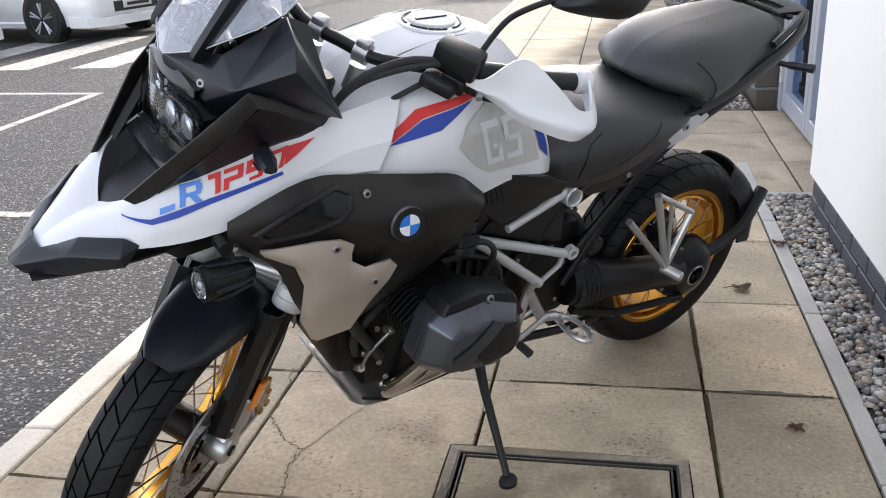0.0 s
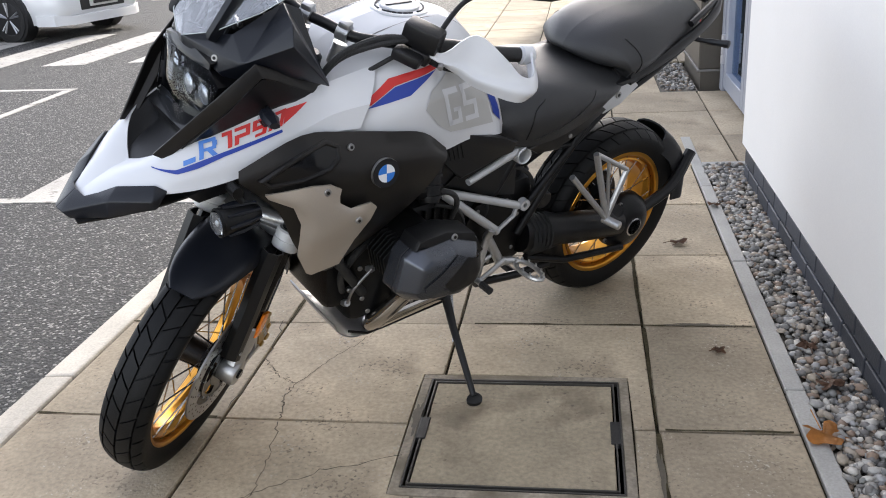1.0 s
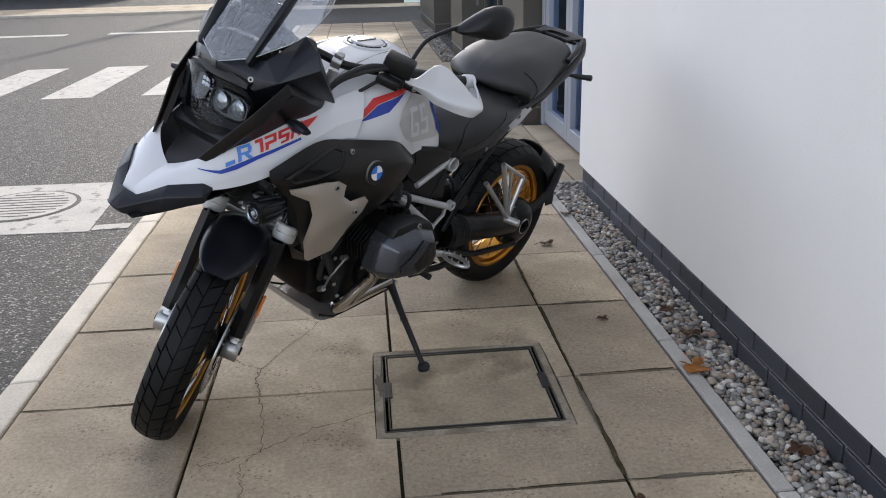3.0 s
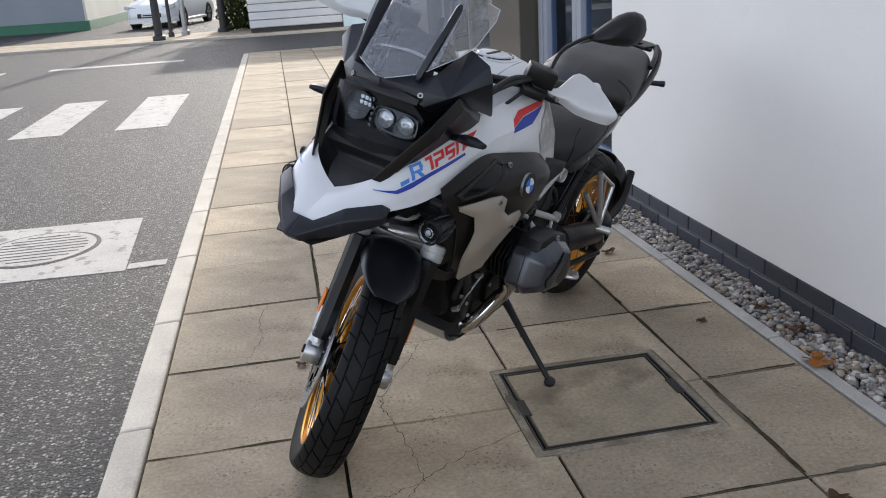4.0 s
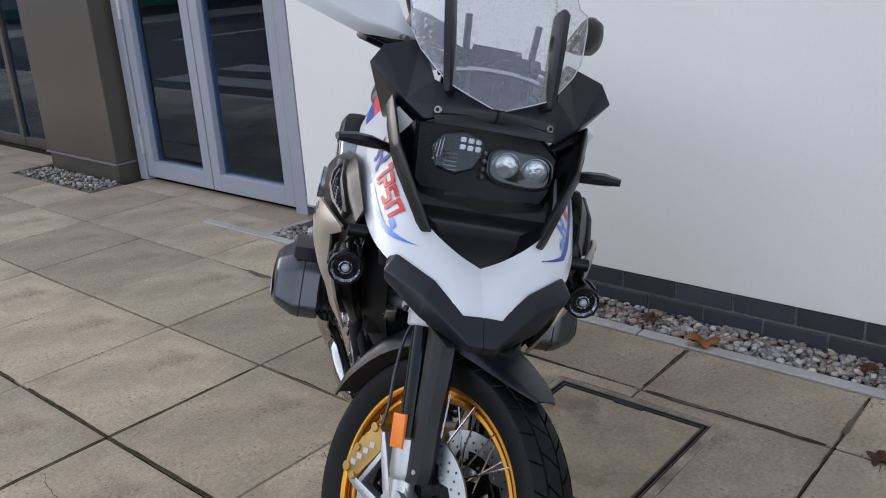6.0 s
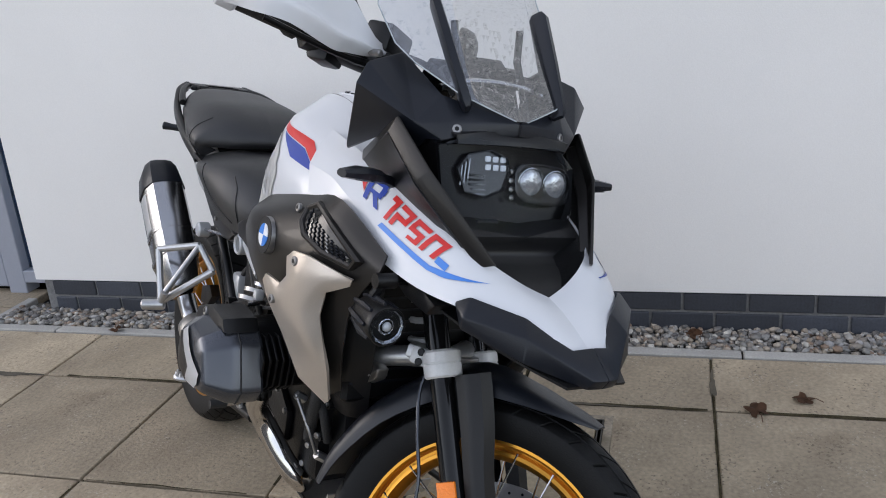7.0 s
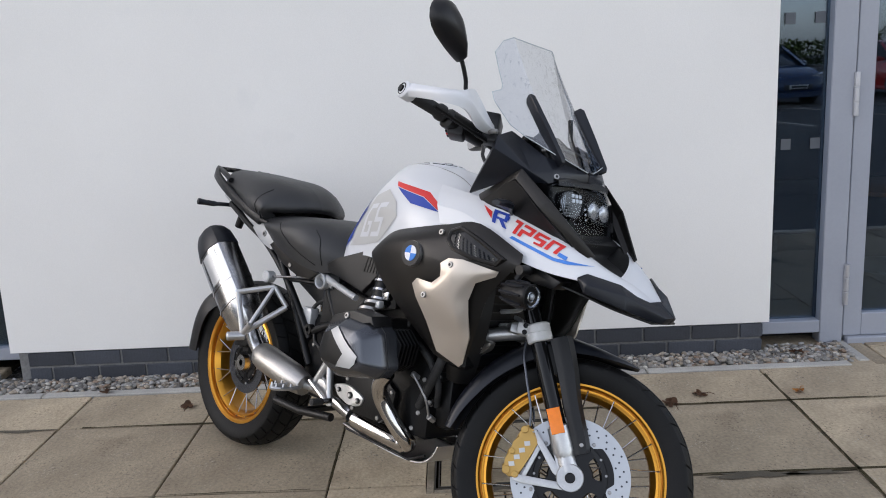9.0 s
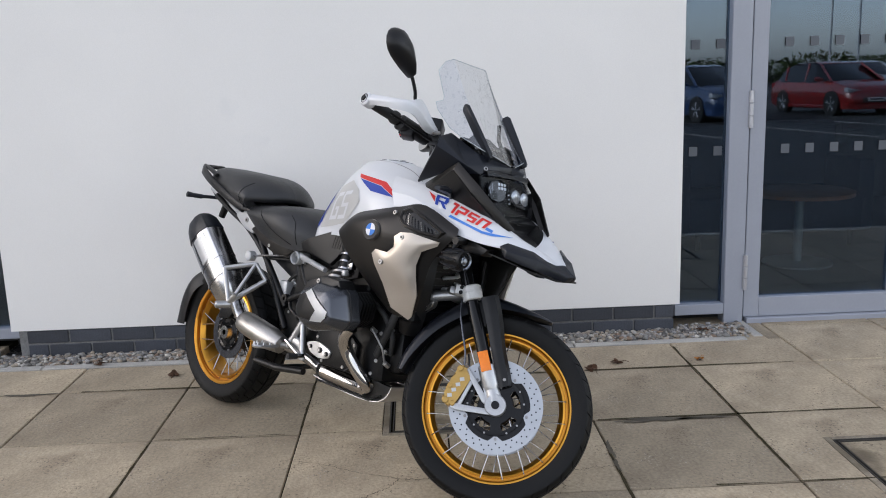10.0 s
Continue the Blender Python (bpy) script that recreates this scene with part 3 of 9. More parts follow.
for k, (a, b) in enumerate(((5.31, 8.44), (9.76, 12.59))):
    t = thing(f"window_{3 + k}", "tall glazed bay in dark frames between brown pilasters", "window", kind="structure")
    for y in np.linspace(a, b, 4):
        part("frame_bar", box_bm(0.90, 0.96, max(a, y - 0.035), min(b, y + 0.035), 0.0, 2.6, bevel=0.003), M_PILASTER, t)
    part("frame_bar", box_bm(0.905, 0.955, a, b, 0.0, 0.08), M_PILASTER, t)
    o = part("pane", box_bm(0.925, 0.933, a, b, 0.08, 2.6), M_GLASS, t, smooth=False)
    o.visible_shadow = False
    part("spandrel", box_bm(0.90, 1.1, a, b, 2.6, 7.0), M_PILASTER, t)
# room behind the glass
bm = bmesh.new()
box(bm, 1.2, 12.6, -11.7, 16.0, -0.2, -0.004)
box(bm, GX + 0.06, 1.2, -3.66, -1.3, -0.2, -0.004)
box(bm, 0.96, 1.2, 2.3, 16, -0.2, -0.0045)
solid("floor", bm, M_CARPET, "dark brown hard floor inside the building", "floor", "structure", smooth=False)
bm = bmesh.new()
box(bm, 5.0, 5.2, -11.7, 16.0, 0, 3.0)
solid("wall_back", bm, M_ROOM, "wall at the back of the room, coloured dark for lack of light", "wall", "structure", smooth=False)
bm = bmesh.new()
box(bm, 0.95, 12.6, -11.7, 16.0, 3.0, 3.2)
solid("ceiling", bm, M_ROOM, "ceiling of the room behind the glass, coloured dark for lack of light", "ceiling", "structure", smooth=False)
bm = bmesh.new()
box(bm, 0.6, 12.6, -12, 16.0, 7.0, 7.3)
solid("roof", bm, M_MORTAR, "flat grey roof of the building", "roof", "structure", smooth=False)
bm = bmesh.new()
box(bm, 12.6, 12.9, -12, 16.0, 0, 7.0)
box(bm, 1.2, 12.6, 15.7, 16.0, 0.0, 7.0)
solid("wall_far", bm, M_WALL, "plain rendered outer wall of the building", "wall", "structure", smooth=False)

# ---------------------------------------------------------------- the motorcycle: materials
P_WHITE = mat("white_paint", (0.615, 0.62, 0.635), 0.34, vary=0.015, vary_scale=5, spec=0.35, coat=0.25)
P_BLACK = mat("matt_black_plastic", (0.0072, 0.0072, 0.0078), 0.40, spec=0.32, vary=0.12, vary_scale=9, grain=0.10, grain_scale=300, bump=0.10, bump_scale=500)
P_GREY = mat("dark_blue_black_plastic", (0.0070, 0.0084, 0.0125), 0.36, spec=0.36, vary=0.08, vary_scale=9, grain=0.08, grain_scale=300, bump=0.10, bump_scale=500)
P_PANEL = mat("satin_charcoal_paint", (0.024, 0.0222, 0.0208), 0.38, metal=0.6, spec=0.3, vary=0.08, vary_scale=6, grain=0.06, grain_scale=400, bump=0.05, bump_scale=500, coat=0.1)
P_GLOSS = mat("gloss_black", (0.006, 0.006, 0.0065), 0.12, spec=0.28, vary=0.05)
P_SILVER = mat("champagne_silver_paint", (0.46, 0.41, 0.355), 0.36, metal=0.55, vary=0.04, vary_scale=6, grain=0.04, grain_scale=500)
P_ALU = mat("cast_aluminium", (0.46, 0.46, 0.46), 0.36, metal=0.85, vary=0.08, vary_scale=14, grain=0.06, grain_scale=200, bump=0.06, bump_scale=300)
P_COLLAR = mat("pale_cast_alloy", (0.60, 0.60, 0.595), 0.42, metal=0.1, vary=0.06, vary_scale=14, grain=0.04, grain_scale=300, bump=0.1, bump_scale=400)
P_LIGHT = mat("light_grey_paint", (0.46, 0.465, 0.47), 0.38, metal=0.3, vary=0.05, vary_scale=12)
P_CHROME = mat("chrome_pipe", (0.52, 0.50, 0.48), 0.12, metal=1.0, vary=0.04, vary_scale=14, rough_vary=0.05)
P_STEEL = mat("brushed_steel", (0.43, 0.43, 0.44), 0.22, metal=1.0, vary=0.06, vary_scale=10, grain=0.06, grain_scale=200)
P_GOLD = mat("gold_anodised_rim", (0.60, 0.285, 0.04), 0.28, metal=0.9, vary=0.05, vary_scale=8)
P_CALIPER = mat("gold_caliper", (0.43, 0.27, 0.08), 0.40, metal=0.6, vary=0.08, vary_scale=20)
P_RUBBER = mat("tyre_rubber", (0.0042, 0.0042, 0.0043), 0.55, spec=0.22, vary=0.15, vary_scale=10, grain=0.15, grain_scale=200, bump=0.15, bump_scale=260)
P_SEAT = mat("black_seat_vinyl", (0.019, 0.019, 0.020), 0.44, spec=0.48, vary=0.08, vary_scale=9, grain=0.10, grain_scale=500, bump=0.22, bump_scale=420)
P_ENGINE = mat("black_engine_casting", (0.0048, 0.0048, 0.0052), 0.36, spec=0.24, vary=0.15, vary_scale=14, grain=0.15, grain_scale=200, bump=0.2, bump_scale=250)
P_COVER = mat("graphite_cylinder_cover", (0.075, 0.080, 0.092), 0.27, metal=0.7, vary=0.06, vary_scale=12, grain=0.05, grain_scale=400)
P_DISC = mat("brake_disc_steel", (0.43, 0.44, 0.455), 0.34, metal=0.95, vary=0.05, vary_scale=20, rough_vary=0.08)
P_RED = mat("red_film", (0.56, 0.030, 0.027), 0.35, spec=0.3, coat=0.1, vary=0.02)
P_BLUE = mat("blue_film", (0.020, 0.050, 0.30), 0.35, spec=0.3, coat=0.1, vary=0.02)
P_SKY = mat("light_blue_film", (0.045, 0.19, 0.58), 0.3, coat=0.5, vary=0.02)
P_GREYFILM = mat("pale_grey_film", (0.44, 0.435, 0.42), 0.42, vary=0.03)
P_ORANGE = mat("orange_reflector", (0.80, 0.20, 0.01), 0.18, vary=0.06, vary_scale=60, bump=0.3, bump_scale=200)
P_BOLT = mat("bolt_steel", (0.30, 0.295, 0.29), 0.38, metal=0.85, vary=0.2, vary_scale=60)
P_PEBBLED = mat("grip_rubber", (0.015, 0.015, 0.015), 0.7, bump=0.5, bump_scale=300, vary=0.1)
P_BADGE_K = mat("badge_black", (0.010, 0.010, 0.011), 0.45, spec=0.25, vary=0.05)
P_BADGE_W = mat("badge_white", (0.70, 0.71, 0.73), 0.45, spec=0.25, vary=0.02)
P_BADGE_B = mat("badge_blue", (0.03, 0.17, 0.55), 0.45, spec=0.25, vary=0.02)
P_SATIN = mat("satin_steel", (0.40, 0.385, 0.365), 0.40, metal=0.95, vary=0.08, vary_scale=12, grain=0.06, grain_scale=200)
P_EDGE = mat("polished_edge", (0.42, 0.46, 0.48), 0.15, vary=0.2, vary_scale=20)
P_FACE = mat("lamp_black", (0.004, 0.004, 0.0045), 0.15, spec=0.10, vary=0.05)
P_FOG = mat("fog_lamp_insert", (0.62, 0.63, 0.65), 0.14, metal=0.9, vary=0.15, vary_scale=60)
P_SCREEN = glass_mat("clear_screen", (0.88, 0.90, 0.93), 0.0, 0.26, 1.5)
P_LENS = glass_mat("lamp_lens", (0.90, 0.92, 0.94), 0.02, 0.0, 1.14)
P_SMOKE = mat("smoky_lamp_rim", (0.012, 0.0125, 0.0135), 0.12, metal=0.2, vary=0.3, vary_scale=60)
P_BULB = mat("projector_lens", (0.46, 0.47, 0.49), 0.16, metal=0.65, vary=0.35, vary_scale=110, bump=0.5, bump_scale=90)
P_GUIDE = mat("clear_light_guide", (0.72, 0.74, 0.78), 0.25, vary=0.1, vary_scale=80)
P_REFLECT = mat("lamp_reflector", (0.27, 0.28, 0.29), 0.16, metal=0.9, vary=0.1, vary_scale=60)

XA, ZR, ZF = 1.515, 0.318, 0.325        # wheelbase, axle heights
BIKE = pose(-0.1925, 0.9792, 0.0, -13.98, -0.27, 225.30) @ Matrix.Scale(0.989, 4)
bike = thing("motorcycle", "white adventure motorcycle with gold spoked wheels leaning on its stand", "motorcycle", at=BIKE)
AX = Vector((-math.sin(radians(25.7)), 0, math.cos(radians(25.7))))
PIVOT = Vector((XA + 0.1006, 0, 0))
STEER = Matrix.Translation(PIVOT + Vector((0, 0, -0.006))) @ Matrix.Rotation(radians(37.5), 4, AX) @ Matrix.Translation(-PIVOT)


def bp(name, bm, material, label="", smooth=35, parent=None, steer=False):
    """A part of the motorcycle; steer: it turns with the handlebar."""
    ob = part(name, bm, material, parent or bike, label, smooth)
    if steer:
        ob.matrix_local = STEER
    return ob


def lerps(pts, steps):
    p = [Vector(q) for q in pts]
    return [p[i].lerp(p[i + 1], k / steps) for i in range(len(p) - 1) for k in range(steps)] + [p[-1]]


def refine(grid, nu=4, nv=4, lu=False, lv=False):
    rows = [(lerps if lu else spline)(r, nu) for r in grid]
    cols = [(lerps if lv else spline)([r[j] for r in rows], nv) for j in range(len(rows[0]))]
    return [[cols[j][i] for j in range(len(cols))] for i in range(len(cols[0]))]


def skin(grid, thick=0.004, nu=4, nv=4, bm=None, lu=False, lv=False):
    """A shell through a grid of points, smooth or, along u or v, folded in straight facets."""
    g = refine(grid, nu, nv, lu, lv)
    bm = bm or bmesh.new()
    vs = [[bm.verts.new(p) for p in row] for row in g]
    fs = []
    for a, b in zip(vs, vs[1:]):
        for j in range(len(a) - 1):
            fs.append(bm.faces.new((a[j], a[j + 1], b[j + 1], b[j])))
    if thick:
        bmesh.ops.recalc_face_normals(bm, faces=fs)
        bmesh.ops.solidify(bm, geom=fs, thickness=thick)
    return bm


def facets(verts, faces, thick=0.005, bevel=0.003, s=1, soft=0):
    """A thin folded shell of flat facets, its edges slightly rounded; soft: rounds of smoothing inside its outline."""
    bm = bmesh.new()
    vs = [bm.verts.new((x, y * s, z)) for x, y, z in verts]
    fs = [bm.faces.new([vs[i] for i in f]) for f in faces]
    bmesh.ops.recalc_face_normals(bm, faces=fs)
    if soft:
        bmesh.ops.triangulate(bm, faces=bm.faces[:])
        bmesh.ops.subdivide_edges(bm, edges=bm.edges[:], cuts=3, use_grid_fill=True)
        for _ in range(soft):
            bmesh.ops.smooth_vert(bm, verts=[v for v in bm.verts if not v.is_boundary], factor=0.5, use_axis_x=True, use_axis_y=True, use_axis_z=True)
        fs = bm.faces[:]
    bmesh.ops.solidify(bm, geom=fs, thickness=thick)
    if bevel:
        bmesh.ops.bevel(bm, geom=[e for e in bm.edges if len(e.link_faces) == 2 and e.calc_face_angle(0) > 0.15], offset=bevel, segments=2, profile=0.5,
                        affect="EDGES", clamp_overlap=True)
    return bm


def flip(grid, s):
    return [[(x, y * s, z) for x, y, z in r] for r in grid]


def slab_shape(pts, y0, y1, bevel=0.006, segs=2, bm=None):
    """A side-view outline (x, z), thick from y0 to y1."""
    return prism(bm or bmesh.new(), [(x, y0, z) for x, z in pts], (0, y1 - y0, 0), bevel, segs)


def bolt(at, d, r=0.009, parent=None, h=0.004):
    """A round bolt head; larger ones carry a dark disc for the shade in the socket."""
    at, d = Vector(at), Vector(d).normalized()
    bm = bmesh.new()
    cyl(bm, at - d * 0.004, at + d * h, r, 14, 0.0012)
    o = bp("bolt", bm, P_BOLT, parent=parent)
    if r >= 0.008:
        # black disc just proud of the head paints the socket's shade
        bp("bolt_socket", cyl_bm(at, at + d * (h + 0.0005), r * 0.5, 6), P_ENGINE, parent=parent)
    return o


# ---------------------------------------------------------------- wheels
def tyre_bm(xc, zc, R, width, rim_r, pitch_n):
    """A tyre in one skin: a rounded carcass whose crown is cut by slanted, staggered grooves into broad tread blocks."""
    bm = bmesh.new()
    half, deep = width / 2, 0.0060
    along = (0.0, 0.018, 0.088, 0.106, 0.33, 0.56, 0.80)          # one pitch: groove wall, floor, wall, block
    inner, outer = (0.0, 0.020, 0.034, 0.13, 0.24, 0.35, 0.455, 0.475), (0.515, 0.535, 0.64, 0.76, 0.88, 0.965, 1.0)

    def crown(w):
        y = half * 0.97 * math.sin(w * 1.32) / math.sin(1.32)
        return y, R - half * 0.384 * (1 - math.cos(w * 1.32)) / (1 - math.cos(1.32))

    cols = []
    for sign in (-1, 1):
        row = [(sign * w, True) for w in inner + outer]
        side = []
        for t in (0.12, 0.35, 0.6, 0.85, 1.0):
            r1 = R - half * 0.384
            side.append((sign, t, half * (0.97 - 0.28 * t * t), r1 + (rim_r - r1) * t - 0.003 * (1 - t)))
        cols.append((row, side))

    def lean(w):
        a = abs(w)
        slant = 1.15 * a if a < 0.5 else 0.575 + 0.52 + 0.62 * (a - 0.5)
        return slant + (0.5 if w < 0 else 0.0)

    rings = []
    for k in range(pitch_n):
        for q, f in enumerate(along):
            ring = []
            low = q in (1, 2)
            left = [(s * y, r, 0.0, 0.0) for s, t, y, r in cols[0][1]][::-1]
            right = [(s * y, r, 0.0, 0.0) for s, t, y, r in cols[1][1]]
            mid = []
            for w, _ in cols[0][0][::-1] + cols[1][0][1:]:
                a = abs(w)
                y, r = crown(w)
                cut = low or 0.47 < a < 0.52 or a < 0.021
                fade = 1.0 if a < 0.9 else max(0.0, (1.0 - a) / 0.1)
                mid.append((y, r - (deep * fade if cut else 0.0), lean(w) if a > 0 else 0.25, 0.0))
            for y, r, sh, _ in left + mid + right:
                if sh == 0.0:
                    sh = lean(math.copysign(1.0, y))
                a = 2 * math.pi * (k + f + sh) / pitch_n
                ring.append(bm.verts.new((xc + r * math.cos(a), y, zc + r * math.sin(a))))
            rings.append(ring)
    for i, a in enumerate(rings):
        b = rings[(i + 1) % len(rings)]
        for j in range(len(a) - 1):
            bm.faces.new((a[j], a[j + 1], b[j + 1], b[j]))
    return bm


def wheel(name, xc, zc, R, width, rim_r, rim_half, hub_r, n_spokes, steer, label, right=0.075):
    """right: how far the hub reaches to the right."""
    bm = bmesh.new()
    lathe(bm, [(0.012, -right), (hub_r * 0.75, -right), (hub_r, -right + 0.017), (hub_r, -right + 0.030), (hub_r * 0.62, -min(0.035, right - 0.036)), (hub_r * 0.62, 0.035), (hub_r, 0.045),
               (hub_r, 0.058), (hub_r * 0.75, 0.075), (0.012, 0.075)], (xc, 0, zc), 36)
    hub = bp(name, bm, P_ENGINE, label, steer=steer)
    o = bp("tyre", tyre_bm(xc, zc, R, width, rim_r - 0.012, 34), P_RUBBER, "black road tyre with broad slanted tread blocks", 32, hub)
    bm = bmesh.new()
    h = rim_half
    lathe(bm, [(rim_r, -h), (rim_r, -h + 0.006), (rim_r - 0.016, -h + 0.012), (rim_r - 0.018, -h + 0.030), (rim_r - 0.036, -0.02), (rim_r - 0.036, 0.02),
               (rim_r - 0.018, h - 0.030), (rim_r - 0.016, h - 0.012), (rim_r, h - 0.006), (rim_r + 0.003, h), (rim_r + 0.001, h + 0.003), (rim_r - 0.010, h + 0.002),
               (rim_r - 0.014, h - 0.002), (rim_r - 0.0165, h - 0.022), (rim_r - 0.023, h - 0.023), (rim_r - 0.0245, h - 0.011), (rim_r - 0.031, h - 0.009), (rim_r - 0.036, h - 0.014),
               (rim_r - 0.044, h - 0.030), (rim_r - 0.044, -h + 0.030), (rim_r - 0.036, -h + 0.014), (rim_r - 0.031, -h + 0.009), (rim_r - 0.0245, -h + 0.011), (rim_r - 0.023, -h + 0.023),
               (rim_r - 0.0165, -h + 0.022), (rim_r - 0.014, -h + 0.002), (rim_r - 0.010, -h - 0.002), (rim_r + 0.001, -h - 0.003), (rim_r + 0.003, -h), (rim_r, -h)], (xc, 0, zc), 96)
    bp("rim", bm, P_GOLD, "gold anodised spoked rim", 24, hub)
    spoke = None
    for k in range(n_spokes):
        side = 1 if k % 2 else -1
        lean = 1 if (k // 2) % 2 else -1
        a = 2 * math.pi * k / n_spokes
        b = a + lean * 0.42
        p = (xc + (rim_r - 0.020) * math.cos(a), side * (h - 0.012), zc + (rim_r - 0.020) * math.sin(a))
        q = (xc + (hub_r - 0.004) * math.cos(b), 0.052 if side > 0 else -(right - 0.023), zc + (hub_r - 0.004) * math.sin(b))
        bp("spoke", tube_bm([p, q], 0.0021, 6), P_STEEL, parent=hub)
    return hub


def disc(xc, zc, y, r, parent, name="brake_disc", material=None):
    """A drilled disc with five inner lugs on a black carrier with five windows."""
    bm = bmesh.new()
    n, t, k = 120, 0.0025, r / 0.157
    turn = -1.36
    rings = []
    for i in range(n):
        a = 2 * math.pi * i / n + turn
        j = min(i % 24, 24 - i % 24)
        ri = (0.0985 if j < 2 else 0.103 if j < 3 else 0.109 if j < 4 else 0.1148) * k
        rings.append([bm.verts.new((xc + q * math.cos(a), y + e, zc + q * math.sin(a))) for q, e in ((ri, -t), (r, -t), (r, t), (ri, t))])
    for i in range(n):
        p, q = rings[i], rings[(i + 1) % n]
        for j in range(4):
            bm.faces.new((p[j], p[(j + 1) % 4], q[(j + 1) % 4], q[j]))
    d = bp(name, bm, material or P_DISC, "perforated steel brake disc", 30, parent)
    bm = bmesh.new()
    for i in range(70):
        a = 2 * math.pi * i / 70
        q = r * (0.775, 0.855, 0.93, 0.82, 0.895)[i % 5]
        c = Vector((xc + q * math.cos(a), y, zc + q * math.sin(a)))
        tube(bm, [c - Vector((0, t + 0.0004, 0)), c + Vector((0, t + 0.0004, 0))], 0.0029, 8)
    bp("perforation", bm, P_COVER, parent=parent)
    for i in range(5):
        a = turn + 2 * math.pi * i / 5
        c, e = math.cos(a), math.sin(a)
        o = [(xc + c * u * k - e * w * k, zc + e * u * k + c * w * k) for u, w in ((0.045, 0.024), (0.064, 0.016), (0.088, 0.022), (0.088, -0.022), (0.064, -0.016), (0.045, -0.024))]
        bp("carrier_arm", slab_shape(o, y - 0.0045, y + 0.0045, 0.0), P_GLOSS, parent=parent)
        m = Vector((xc + c * 0.107 * k, y, zc + e * 0.107 * k))
        bp("carrier_pin", cyl_bm(m - Vector((0, 0.006, 0)), m + Vector((0, 0.006, 0)), 0.005 * k, 12, 0.001), P_BOLT, parent=parent)
        for w in (-0.4, 0.4):
            m = Vector((xc + math.cos(a + w) * 0.094 * k, y, zc + math.sin(a + w) * 0.094 * k))
            bp("carrier_screw", cyl_bm(m - Vector((0, 0.0075, 0)), m + Vector((0, 0.0075, 0)), 0.0035 * k, 8), P_BOLT, parent=parent)
    bp("disc_carrier", lathe(bmesh.new(), [(0.03 * k, y - 0.005), (0.058 * k, y - 0.005), (0.058 * k, y + 0.005), (0.03 * k, y + 0.005)], (xc, 0, zc), 24), P_GLOSS, parent=parent)
    bp("carrier_ring", lathe(bmesh.new(), [(0.083 * k, y - 0.004), (0.096 * k, y - 0.0055), (0.098 * k, y - 0.0015), (0.1145 * k, y - 0.0015), (0.1145 * k, y + 0.0015), (0.098 * k, y + 0.0015), (0.096 * k, y + 0.0055), (0.083 * k, y + 0.004), (0.083 * k, y - 0.004)], (xc, 0, zc), 60), P_GLOSS, parent=parent)
    return d


fw = wheel("front_wheel", XA, ZF, 0.325, 0.120, 0.256, 0.043, 0.062, 40, True, "front wheel with gold rim and crossed steel spokes")
for s in (1, -1):
    disc(XA, ZF, s * 0.078, 0.157, fw)
rw = wheel("rear_wheel", 0.0, ZR, 0.318, 0.170, 0.230, 0.066, 0.078, 40, False, "rear wheel with gold rim and crossed steel spokes", 0.040)
disc(0.0, ZR, -0.036, 0.118, rw, material=P_COVER)

# ---------------------------------------------------------------- fork and front end (turned with the bar)
def on_fork(z, y, fore=0.0):
    """A point of the fork leg at height z; fore: metres ahead of its line."""
    k = (z - ZF) / AX.z
    return Vector((XA + AX.x * k + fore * AX.z, y, z - fore * AX.x))


